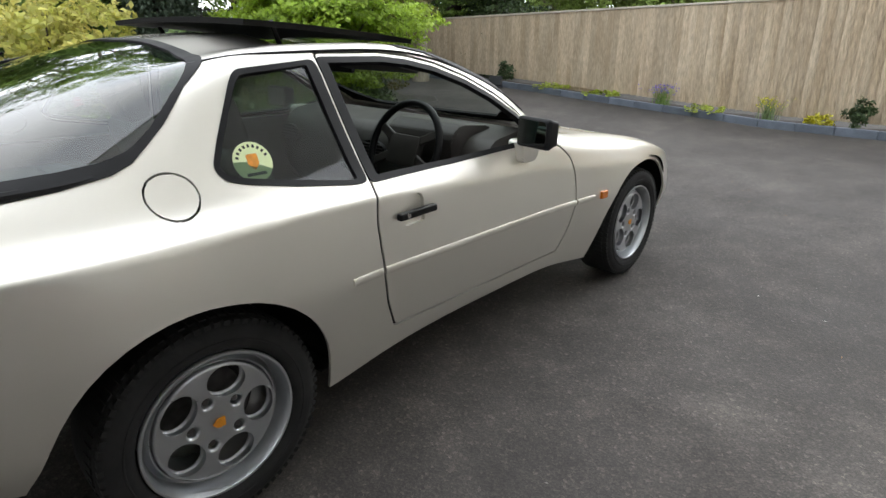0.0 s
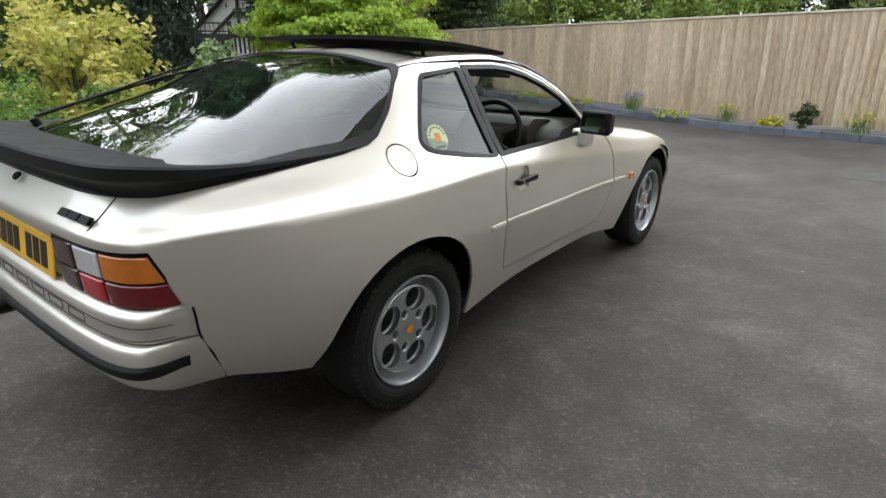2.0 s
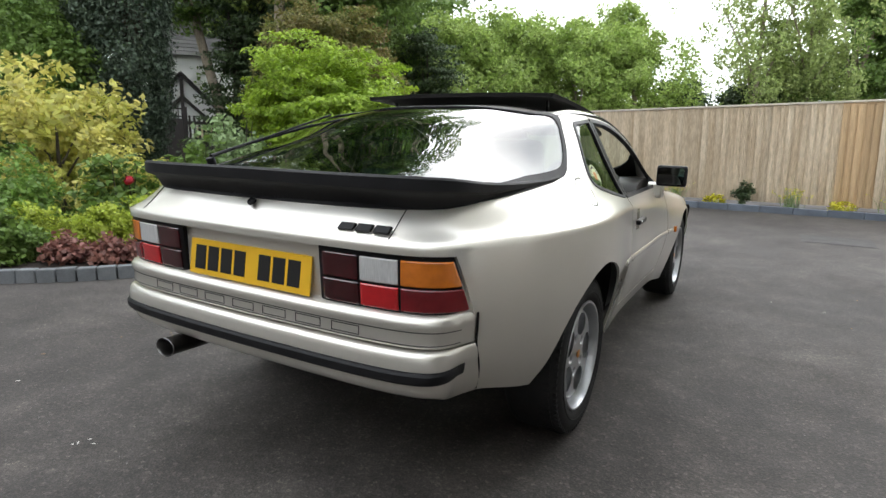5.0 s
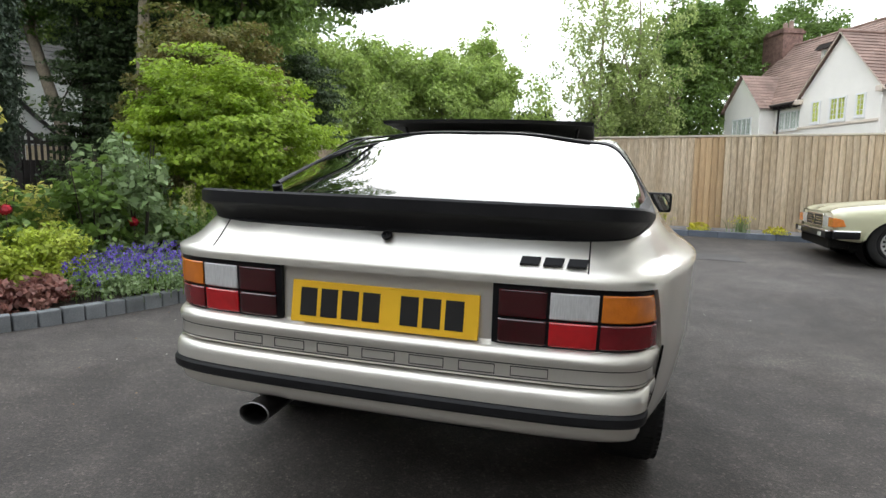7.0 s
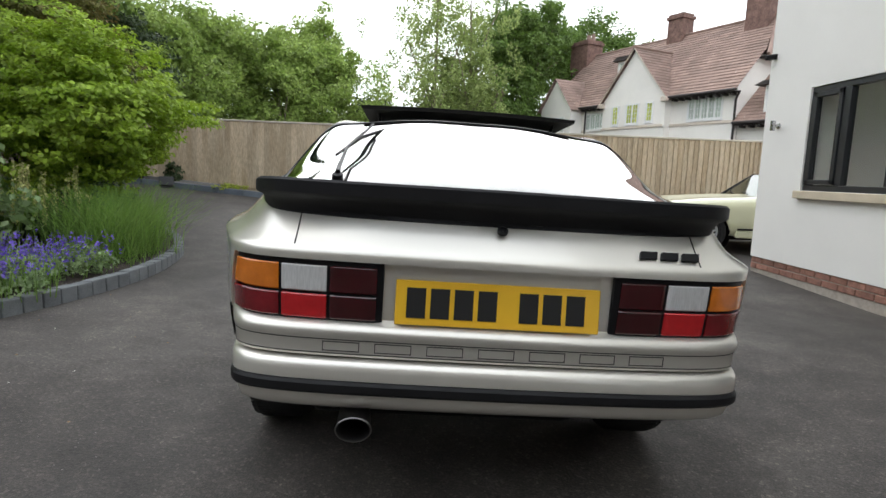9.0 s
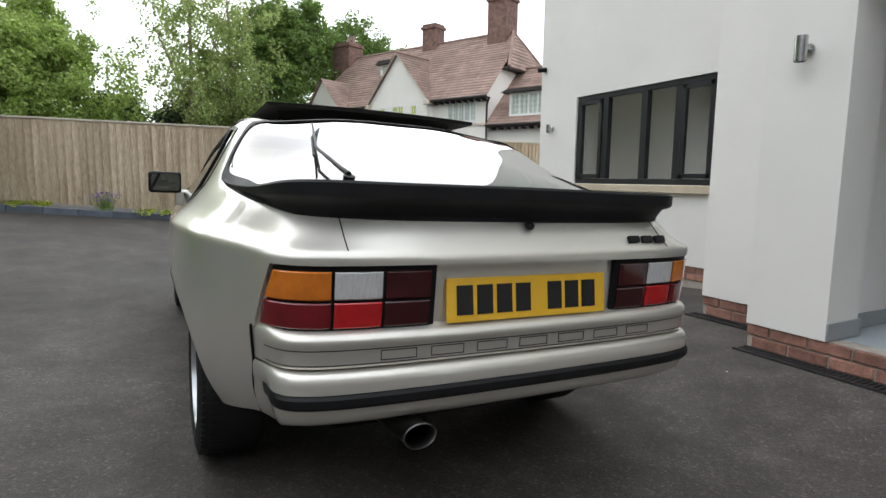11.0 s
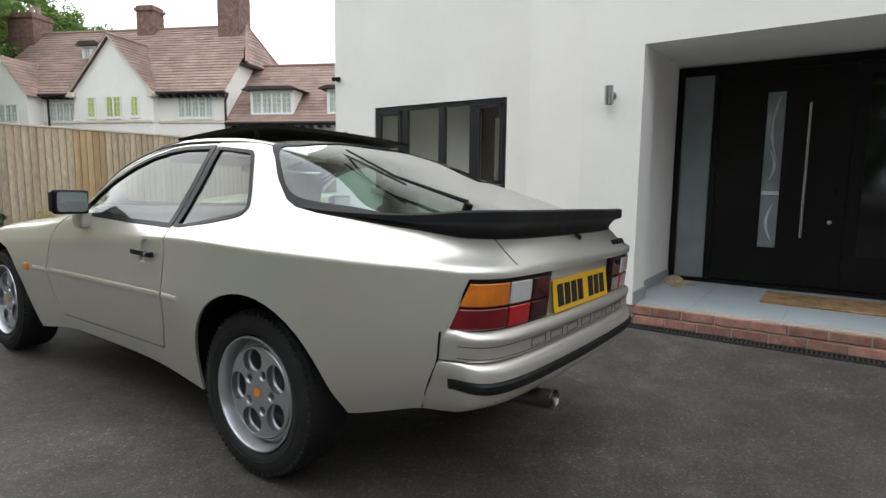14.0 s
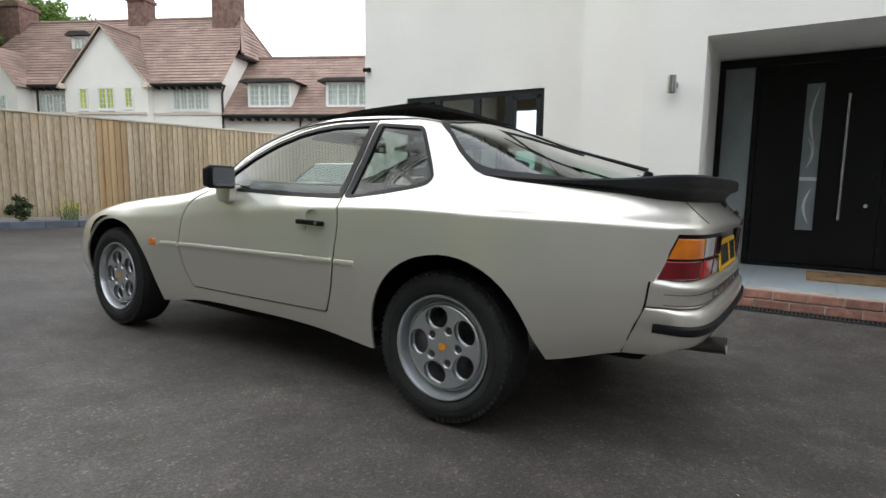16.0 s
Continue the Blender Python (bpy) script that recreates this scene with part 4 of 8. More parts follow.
for k, (c, f, (ty, tz)) in enumerate(TAIL):
    c, f = np.array(c), np.array(f)
    last_c, next_c = np.array(TAIL[max(k - 1, 0)][0]), np.array(TAIL[k + 1][0] if k + 1 < len(TAIL) else (0.853, -0.2, 0.843))
    d = next_c - last_c
    out = np.array([d[1], -d[0], 0]) / np.hypot(d[0], d[1]) if k else np.array([0, -1.0, 0])
    rise = float(np.interp(k, [6, 7, 8], [0.0, -0.025, -0.062]))
    col = [c * [1, 1, 0] + out * o + [0, 0, z + rise * (1 - (z - 0.395) / 0.445)] for z, o in UNDER]
    col += [c, f * 0]
    t_ = np.array([0, ty, tz])
    crown = (0.0, 0.003, 0.006, 0.009, 0.013, 0.020, 0.028, 0.038, 0.053)[k]
    col += [f] + [f + (t_ - f) * w + [0, 0, crown * math.sin(math.pi * w ** 0.75)] for w in (0.14, 0.36, 0.66)] + [t_]
    columns.append(col)
for y, row in SECTIONS:
    bow = NOSE_BOW.get(y, 0.0)
    columns.append([(x, y + bow * 0.2 * (1 - (x / 0.72) ** 2) - (0.02 * (1 - (x / 0.853) ** 2) if y < -0.1 else 0), z) for x, z in row])
half = np.array(columns, float)
# the point above the crease, a little proud of the straight line between crease and glass
n_tail = len(TAIL)
wave = np.interp(np.arange(len(half)), [0, n_tail, n_tail + 3, n_tail + 5, n_tail + 8], [0.34, 0.36, 0.40, 0.46, 0.50])
half[:, 5] = half[:, 4] + (half[:, 6] - half[:, 4]) * wave[:, None]
proud = np.interp(np.arange(len(half)), [0, 4, n_tail, n_tail + 2, n_tail + 4, n_tail + 6, n_tail + 9], [-0.002, -0.004, -0.010, -0.010, 0.000, 0.022, 0.022])
half[:, 5] += proud[:, None] * np.stack([half[:, 4, 0] / 0.86, np.where(np.arange(len(half)) < 5, -0.6, 0.0), np.full(len(half), 0.9)], 1)
half[0, :, 0] = 0.0
# two more points close to the crease keep it tight towards the tail and let it soften along the door
tight = np.interp(np.arange(len(half)), [0, n_tail + 1, n_tail + 4], [0.93, 0.92, 0.80])[:, None]
half = np.insert(half, [4, 5], np.stack([(1 - tight) * half[:, 3] + tight * half[:, 4], tight * half[:, 4] + (1 - tight) * half[:, 5]], 1), axis=1)
st = np.r_[0, np.cumsum(np.linalg.norm(np.diff(half[:, 5], axis=0), axis=1))]
NU, NV = 190, 128
chord = np.r_[0, np.cumsum(np.linalg.norm(np.diff(half[n_tail - 1:n_tail + 2].mean(0), axis=0), axis=1))]
su = np.r_[np.linspace(0, st[n_tail], 70, endpoint=False), np.linspace(st[n_tail], st[-1], NU - 70)]
along = spline(st, half, su)
# rows of the skin, closer together about the crease
dense = np.linspace(0, chord[-1], 2000)
weight = 1 + 5 * np.exp(-((dense - chord[5]) / 0.045) ** 2)
sv = np.interp(np.linspace(0, 1, NV), np.cumsum(weight) / weight.sum(), dense)
sv[0] = 0
crease_part = smoothstep(0.22, 0.10, np.abs(sv - chord[5]))[:, None]
grid = np.stack([spline(chord, row, sv) * (1 - crease_part) + eased(chord, row, sv) * crease_part for row in along])
grid[:, -1, 0] = 0
grid[0, :, 0] = 0
for _ in range(1):
    inner = grid.copy()
    inner[1:-1, 1:-1] = 0.5 * grid[1:-1, 1:-1] + 0.125 * (grid[:-2, 1:-1] + grid[2:, 1:-1] + grid[1:-1, :-2] + grid[1:-1, 2:])
    grid = inner


def rounded(poly, r, n=5):
    """The polygon with its corners rounded by r."""
    out, k = [], len(poly)
    for i in range(k):
        a, b, c = (np.array(poly[j % k], float) for j in (i - 1, i, i + 1))
        u, v = (a - b) / np.linalg.norm(a - b), (c - b) / np.linalg.norm(c - b)
        q = min(r, 0.45 * np.linalg.norm(a - b), 0.45 * np.linalg.norm(c - b))
        for t in np.linspace(0, 1, n):
            out.append(tuple((1 - t) ** 2 * (b + u * q) + 2 * t * (1 - t) * b + t * t * (b + v * q)))
    return out


def inset(poly, d):
    """The polygon drawn in by d (counter-clockwise or not)."""
    p = np.array(poly, float)
    area = 0.5 * np.sum(p[:, 0] * np.roll(p[:, 1], -1) - np.roll(p[:, 0], -1) * p[:, 1])
    e = np.roll(p, -1, 0) - p
    e /= np.linalg.norm(e, axis=1)[:, None] + 1e-9
    nrm = np.stack([-e[:, 1], e[:, 0]], 1) * np.sign(area)
    m = nrm + np.roll(nrm, 1, 0)
    m /= (np.sum(m * np.roll(nrm, 1, 0), 1))[:, None] + 1e-9
    return [tuple(v) for v in p + m * d]


OUTLINES = {}


def inside(poly, y, z):
    hit, k = False, id(poly)
    if k not in OUTLINES:
        ys, zs = [q[0] for q in poly], [q[1] for q in poly]
        OUTLINES[k] = (min(ys), max(ys), min(zs), max(zs), list(zip(poly, poly[1:] + poly[:1])))
    ya, yb, za, zb, edges_ = OUTLINES[k]
    if not (ya < y < yb and za < z < zb):
        return False
    for (a, b), (c, d) in edges_:
        if (b > z) != (d > z) and y < (c - a) * (z - b) / (d - b) + a:
            hit = not hit
    return hit


# Outlines in side view (y, z).
ARCH_R = rounded([(0.362, 0.10), (0.362, 0.225), (0.354, 0.33), (0.335, 0.420), (0.288, 0.515), (0.205, 0.605), (0.10, 0.664), (-0.02, 0.688), (-0.11, 0.683), (-0.20, 0.652), (-0.282, 0.590), (-0.342, 0.500), (-0.385, 0.400), (-0.425, 0.326), (-0.43, 0.15)], 0.05, 3)
ARCH_F = rounded([(1.925, 0.15), (1.955, 0.25), (1.985, 0.37), (2.015, 0.475), (2.08, 0.575), (2.18, 0.645), (2.31, 0.674), (2.42, 0.672), (2.53, 0.640), (2.63, 0.580), (2.71, 0.490), (2.755, 0.37), (2.765, 0.25), (2.765, 0.15)], 0.05, 3)
DOOR = rounded([(0.522, 0.870), (0.514, 0.75), (0.535, 0.592), (0.570, 0.472), (0.625, 0.350), (0.925, 0.343), (1.30, 0.337), (1.648, 0.334), (1.695, 0.44), (1.711, 0.56), (1.700, 0.69), (1.668, 0.780), (1.59, 0.838), (1.48, 0.880), (1.452, 0.915), (1.405, 0.985), (1.27, 1.066), (1.12, 1.137), (0.98, 1.186), (0.86, 1.211), (0.74, 1.224), (0.485, 1.226), (0.512, 1.07)], 0.018, 3)
WINDOW = rounded([(1.32, 0.874), (1.425, 0.915), (1.385, 0.976), (1.25, 1.056), (1.11, 1.121), (0.97, 1.169), (0.85, 1.194), (0.74, 1.206), (0.491, 1.209), (0.527, 0.868), (0.90, 0.866)], 0.016, 4)
WINDOW_IN = inset([(y if y > 0.6 else y + 0.017, z) for y, z in WINDOW], 0.017)
QUARTER = rounded([(0.519, 0.872), (0.464, 0.874), (0.29, 0.900), (0.150, 0.927), (0.104, 0.942), (0.088, 0.972), (0.122, 1.030), (0.168, 1.100), (0.205, 1.155), (0.232, 1.184), (0.483, 1.204)], 0.022, 4)
QUARTER_IN = inset([(y if z < 0.9 and y < 0.40 or y < 0.3 else y - 0.020 * min(1.0, (y - 0.30) / 0.15), z) for y, z in QUARTER], 0.014)
HATCH = [(0.215, 1.35), (0.200, 1.222), (0.165, 1.196), (0.100, 1.150), (0.022, 1.074), (-0.035, 1.030), (-0.072, 1.003), (-0.12, 0.984), (-0.22, 0.968), (-0.34, 0.958), (-0.43, 0.950), (-0.617, 0.934), (-0.74, 0.918), (-0.84, 0.912), (-0.86, 0.95), (-0.86, 1.35)]
HATCH_IN = [(0.180, 1.35), (0.168, 1.220), (0.134, 1.192), (0.062, 1.131), (-0.010, 1.067), (-0.055, 1.036), (-0.085, 1.022), (-0.13, 1.009), (-0.21, 0.999), (-0.34, 0.990), (-0.43, 0.980), (-0.62, 0.960), (-0.80, 0.945), (-0.80, 1.35)]
SCREEN = [(0.80, 1.35), (0.845, 1.232), (0.96, 1.212), (1.10, 1.162), (1.26, 1.098), (1.395, 1.033), (1.50, 0.970), (1.58, 0.922), (1.66, 0.902), (1.68, 1.0), (1.2, 1.35)]
SCREEN_IN = [(0.825, 1.35), (0.87, 1.245), (0.98, 1.217), (1.12, 1.167), (1.28, 1.103), (1.41, 1.038), (1.51, 0.976), (1.585, 0.934), (1.64, 0.916), (1.65, 1.0), (1.2, 1.35)]
LAMP = [(-0.746, 0.636), (-0.814, 0.812), (-0.95, 0.812), (-0.95, 0.636)]
FLAP = [(-0.022 + 0.059 * math.cos(a), 0.930 + 0.049 * math.sin(a)) for a in np.linspace(0, 2 * math.pi, 36, endpoint=False)]

RECESS = rounded([(0.632, 0.716), (0.722, 0.716), (0.719, 0.796), (0.704, 0.812), (0.656, 0.812), (0.640, 0.796)], 0.010, 3)
TAIL_CUT = [(-0.640, 0.36), (-0.731, 0.570), (-0.741, 0.650), (-0.95, 0.650), (-0.95, 0.30), (-0.640, 0.30)]

shell = bmesh.new()
vs = [[shell.verts.new(grid[i, j]) for j in range(NV)] for i in range(NU)]
for i in range(NU - 1):
    for j in range(NV - 1):
        shell.faces.new((vs[i][j], vs[i + 1][j], vs[i + 1][j + 1], vs[i][j + 1]))


def cut(bm, poly):
    """Cuts the side-view outline into the shell."""
    p = np.array(poly)
    (ya, za), (yb, zb) = p.min(0) - 0.03, p.max(0) + 0.03

    def box_of(f):
        ys, zs = [v.co.y for v in f.verts], [v.co.z for v in f.verts]
        return f, min(ys), max(ys), min(zs), max(zs)

    pool = [q for q in map(box_of, bm.faces) if q[2] > ya and q[1] < yb and q[4] > za and q[3] < zb]
    for (a, b), (c, d) in zip(p, np.roll(p, -1, 0)):
        if math.hypot(c - a, d - b) < 1e-5:
            continue
        y0_, y1_, z0_, z1_ = min(a, c) - 0.008, max(a, c) + 0.008, min(b, d) - 0.008, max(b, d) + 0.008
        near, rest = [], []
        for q in pool:
            (near if q[2] > y0_ and q[1] < y1_ and q[4] > z0_ and q[3] < z1_ else rest).append(q)
        if near:
            near = [q[0] for q in near]
            geom = list({v for f in near for v in f.verts}) + list({e for f in near for e in f.edges}) + near
            got = bmesh.ops.bisect_plane(bm, geom=geom, plane_co=(0, a, b), plane_no=(0, -(d - b), c - a), dist=1e-5)
            fresh = {g for g in got["geom"] if isinstance(g, bmesh.types.BMFace)} | {f for f in near if f.is_valid}
            pool = rest + [box_of(f) for f in fresh]


for outline in (ARCH_R, ARCH_F, DOOR, inset(DOOR, 0.009), WINDOW, WINDOW_IN, QUARTER, QUARTER_IN, HATCH, HATCH_IN, SCREEN, SCREEN_IN, FLAP, inset(FLAP, 0.0045), LAMP, RECESS, TAIL_CUT):
    cut(shell, outline)
# the sunroof's opening
ROOF_HOLE = (0.47, 0.93, 0.44)
for co, no in (((0, ROOF_HOLE[0], 0), (0, 1, 0)), ((0, ROOF_HOLE[1], 0), (0, 1, 0)), ((ROOF_HOLE[2], 0, 0), (1, 0, 0))):
    near = [f for f in shell.faces if f.calc_center_median().z > 1.18 and 0.3 < f.calc_center_median().y < 1.1]
    bmesh.ops.bisect_plane(shell, geom=list({v for f in near for v in f.verts}) + list({e for f in near for e in f.edges}) + near, plane_co=co, plane_no=no, dist=1e-5)
bmesh.ops.recalc_face_normals(shell, faces=shell.faces[:])
shell.normal_update()
if sum(f.normal.z for f in shell.faces) < 0:
    bmesh.ops.reverse_faces(shell, faces=shell.faces[:])
shell.normal_update()
shell.verts.ensure_lookup_table()
DOOR_IN, FLAP_IN = inset(DOOR, 0.009), inset(FLAP, 0.0045)


def zone(f):
    c = f.calc_center_median()
    y, z = c.y, c.z
    if inside(ARCH_R, y, z) or inside(ARCH_F, y, z) or inside(LAMP, y, z) or inside(TAIL_CUT, y, z):
        return "gone"
    if c.z > 1.18 and ROOF_HOLE[0] < y < ROOF_HOLE[1] and c.x < ROOF_HOLE[2]:
        return "gone"
    if inside(HATCH_IN, y, z):
        return "hatch_glass"
    if inside(HATCH, y, z):
        return "hatch_rubber"
    if inside(SCREEN_IN, y, z):
        return "screen"
    if inside(WINDOW_IN, y, z):
        return "window"
    if inside(WINDOW, y, z):
        return "window_trim"
    if inside(SCREEN, y, z) and c.x < 0.66:
        return "screen_trim"
    if inside(QUARTER_IN, y, z):
        return "quarter"
    if inside(QUARTER, y, z):
        return "quarter_trim"
    if inside(RECESS, y, z):
        return "recess"
    if inside(DOOR_IN, y, z):
        return "door"
    if inside(DOOR, y, z):
        return "gap"
    if inside(FLAP_IN, y, z):
        return "flap"
    if inside(FLAP, y, z):
        return "flap_gap"
    return "body"


zones = {}
for f in shell.faces:
    zones.setdefault(zone(f), []).append([v.index for v in f.verts])
shell_co = np.array([v.co for v in shell.verts])
gu, gv = np.gradient(grid, axis=0), np.gradient(grid, axis=1)
gu[:, -1, 0] = 0
gn = np.cross(gu, gv)
gn /= np.linalg.norm(gn, axis=2)[..., None] + 1e-12
gn = gn * np.sign(gn[NU // 2, NV // 2, 0] + gn[NU // 2, NV // 2, 2])
gn[:, -1, 0] = 0
near_tree = kdtree.KDTree(NU * NV)
for k, q in enumerate(grid.reshape(-1, 3)):
    near_tree.insert(q, k)
near_tree.balance()
flat_n = gn.reshape(-1, 3)
flat_p = grid.reshape(-1, 3)
shell_no = []
for v in shell.verts:
    at = np.array(v.co)
    # a narrow kernel across the crease, a wide one elsewhere
    crease = abs(at[2] - 0.842) < 0.045 and at[0] > 0.3 and at[1] < 0.7 or at[1] < -0.78
    reach = np.array((0.022, 0.012, 0.011) if at[1] < -0.78 else (0.012, 0.024, 0.011) if crease else (0.024, 0.026, 0.024))
    k = [q[1] for q in near_tree.find_range(v.co, 0.055)]
    n_ = (flat_n[k] * np.exp(-(((flat_p[k] - at) / reach) ** 2).sum(1))[:, None]).sum(0)
    if at[0] < 0.06:
        k = np.array([q[1] for q in near_tree.find_range((-at[0], at[1], at[2]), 0.055)], int)
        if len(k):
            w = np.exp(-(((flat_p[k] * [-1, 1, 1] - at) / reach) ** 2).sum(1)) * (flat_p[k, 0] > 1e-5)
            n_ = n_ + (flat_n[k] * [-1, 1, 1] * w[:, None]).sum(0)
    shell_no.append(n_ / (np.linalg.norm(n_) + 1e-12))
shell_no = np.array(shell_no)
shell.free()


def panel(name, material, faces, sides=(1,), push=0.0, lip=0.012):
    """A mesh of shell faces, on one or both sides, pushed out, with its edges turned in by lip."""
    used = sorted({v for f in faces for v in f})
    at = {v: k for k, v in enumerate(used)}
    co, no, fs = [], [], []
    for s in sides:
        base = len(co)
        for v in used:
            p, n = shell_co[v] + shell_no[v] * push, shell_no[v]
            co.append((p[0] * s, p[1], p[2]))
            no.append((n[0] * s, n[1], n[2]))
        for f in faces:
            g = [base + at[v] for v in f]
            fs.append(g if s > 0 else g[::-1])
    count = {}
    for f in fs:
        for a, b in zip(f, f[1:] + f[:1]):
            count[(a, b)] = count.get((a, b), 0) + 1
    rim = [(a, b) for (a, b) in count if (b, a) not in count and not (abs(co[a][0]) < 1e-4 and abs(co[b][0]) < 1e-4)]
    flat = len(fs)
    if lip:
        extra = {}
        for a, b in rim:
            for v in (a, b):
                if v not in extra:
                    extra[v] = (len(co), len(co) + 1)
                    p, n = np.array(co[v]), np.array(no[v])
                    co.extend([tuple(p), tuple(p - n * lip)])
                    no.extend([tuple(n), tuple(n)])
        for a, b in rim:
            fs.append([extra[b][0], extra[a][0], extra[a][1], extra[b][1]])
    me = bpy.data.meshes.new(name)
    me.from_pydata(co, [], fs)
    me.materials.append(material)
    me.shade_smooth()
    loops = []
    for k, f in enumerate(fs):
        if k < flat:
            loops.extend(no[v] for v in f)
        else:
            a, b, c = (np.array(co[f[i]]) for i in (0, 1, 2))
            q = np.cross(b - a, c - a)
            q = q / (np.linalg.norm(q) + 1e-12)
            loops.extend([tuple(q)] * len(f))
    me.normals_split_custom_set(loops)
    return me


body = part("body", panel("body", PAINT, zones["body"], (1, -1), lip=0.010), None, car)
part("hatch_seal", panel("hatch_seal", BLACK, zones["hatch_rubber"], (1, -1), push=0.004, lip=0.016), None, body, "black rubber seal round the hatch glass")
hatch = part("hatch_glass", panel("hatch_glass", GREEN_GLASS, zones["hatch_glass"], (1, -1), lip=0), None, body, "large green-tinted glass hatch")
part("windscreen", panel("windscreen", SCREEN_GLASS, zones["screen"], (1, -1), lip=0), None, body)
part("windscreen_seal", panel("windscreen_seal", BLACK, zones["screen_trim"], (1, -1), push=0.003, lip=0.01), None, body)
for s in (1, -1):
    part("shut_line", panel("shut_line", SEAM, zones["gap"], (s,), push=-0.022, lip=0), None, body)
    dr = part("door", panel("door", PAINT, zones["door"], (s,), lip=0.005), None, car)
    part("window_trim", panel("window_trim", BLACK_SATIN, zones["window_trim"], (s,), push=0.003, lip=0.02), None, dr)
    if s < 0:
        part("door_glass", panel("door_glass", GLASS, zones["window"], (s,), push=-0.006, lip=0), None, dr)
    part("handle_recess", panel("handle_recess", PAINT, zones["recess"], (s,), push=-0.014, lip=-0.0135), None, dr)
    part("quarter_trim", panel("quarter_trim", BLACK_SATIN, zones["quarter_trim"], (s,), push=0.003, lip=0.02), None, body)
    part("quarter_glass", panel("quarter_glass", GLASS, zones["quarter"], (s,), push=-0.004, lip=0), None, body)
    if s > 0:
        part("flap_gap", panel("flap_gap", SEAM, zones["flap_gap"], (s,), push=-0.014, lip=0), None, body)
        part("fuel_flap", panel("fuel_flap", PAINT, zones["flap"], (s,), lip=0.008), None, body)
    else:
        part("quarter_skin", panel("quarter_skin", PAINT, zones["flap"] + zones["flap_gap"], (s,), lip=0), None, body)


def skin_x(y, z):
    """The body's half width at (y, z), from the nearest points of the shell."""
    d = np.hypot(grid[..., 1] - y, grid[..., 2] - z)
    k = np.argsort(d.ravel())[:4]
    w = 1 / (d.ravel()[k] + 1e-4)
    return float((grid[..., 0].ravel()[k] * w).sum() / w.sum())


# tail: bands that follow the body's plan round the rear, measured by the length s from the middle
tail_plan = spline(np.arange(11.0), np.array([c[:2] for c, _, _ in TAIL] + [(0.853, -0.2), (0.862, 0.0)]), np.linspace(0, 9, 700))
tail_s = np.r_[0, np.cumsum(np.hypot(*np.diff(tail_plan, axis=0).T))]


def tail_at(s):
    """The point at s and the way outwards there."""
    k = abs(s)
    x, y = np.interp(k, tail_s, tail_plan[:, 0]), np.interp(k, tail_s, tail_plan[:, 1])
    dx = np.interp(k + 0.006, tail_s, tail_plan[:, 0]) - np.interp(max(k - 0.006, 0), tail_s, tail_plan[:, 0])
    dy = np.interp(k + 0.006, tail_s, tail_plan[:, 1]) - np.interp(max(k - 0.006, 0), tail_s, tail_plan[:, 1])
    h = math.hypot(dx, dy)
    g = 1.0 if s >= 0 else -1.0
    return np.array([x * g, y]), np.array([dy / h * g, -dx / h])


def s_of_x(x):
    return math.copysign(float(np.interp(abs(x), tail_plan[:, 0], tail_s)), x)


def s_of_y(y):
    return float(np.interp(y, tail_plan[150:, 1], tail_s[150:]))


def seam_y(z):
    """Where the bumper and the panel above it end on the flank."""
    return float(np.interp(z, [0.36, 0.570, 0.650, 0.84], [-0.644, -0.735, -0.745, -0.80]))


def tuck(z):
    """How far the flank lies inside the plan of the crease at height z."""
    return float(np.interp(z, [0.36, 0.395, 0.455, 0.555, 0.70, 0.84], [-0.098, -0.080, -0.050, -0.023, -0.006, 0.0]))


def rear_band(name, profile, x0, x1, n, material, parent, label="", smooth=35, flush=False):
    """Sweeps (out, z) pairs along the tail from x0 to x1; flush: from flank to flank, level with the body at its ends."""
    bm = bmesh.new()
    rows_ = []
    for q in np.linspace(-1, 1, n):
        row = []
        for o, z in profile:
            if flush:
                e = s_of_y(seam_y(z))
                s = math.copysign(e * abs(q) ** 0.85, q)
            else:
                a, b = s_of_x(x0), s_of_x(x1)
                s = a + (b - a) * (q + 1) / 2
            p, w = tail_at(s)
            k = float(smoothstep(0.25, 0.92, -w[1]))
            z = z - (0.040 * (1 - k) * float(smoothstep(0.50, 0.43, z)) if flush else 0.0)
            side = tuck(z) + 0.15 * o + (0.0 if o > -0.04 else o * 0.6)
            p = p + w * (o * k + side * (1 - k))
            row.append(bm.verts.new((p[0], p[1], z)))
        rows_.append(row)
    k = len(profile)
    for a, b in zip(rows_, rows_[1:]):
        for i in range(k):
            bm.faces.new((a[i], a[(i + 1) % k], b[(i + 1) % k], b[i]))
    bm.faces.new(rows_[0])
    bm.faces.new(rows_[-1][::-1])
    bmesh.ops.recalc_face_normals(bm, faces=bm.faces[:])
    return part(name, bm, material, parent, label, smooth=smooth)


tail_panel = rear_band("tail_panel", [(-0.04, 0.822), (-0.028, 0.815), (-0.030, 0.662), (-0.010, 0.654), (0.000, 0.649), (0.007, 0.641), (0.009, 0.632), (0.006, 0.622), (0.002, 0.616), (0.002, 0.576), (-0.002, 0.571), (-0.06, 0.571), (-0.06, 0.82)], 0, 0, 91, PAINT, car, flush=True)
bumper = rear_band("rear_bumper", [(-0.05, 0.565), (0.002, 0.565), (0.012, 0.561), (0.019, 0.552), (0.022, 0.538), (0.022, 0.516), (0.015, 0.512), (0.013, 0.478), (0.010, 0.460), (0.003, 0.444), (-0.012, 0.432), (-0.04, 0.424), (-0.10, 0.420), (-0.10, 0.565)], 0, 0, 91, PAINT, car, flush=True)
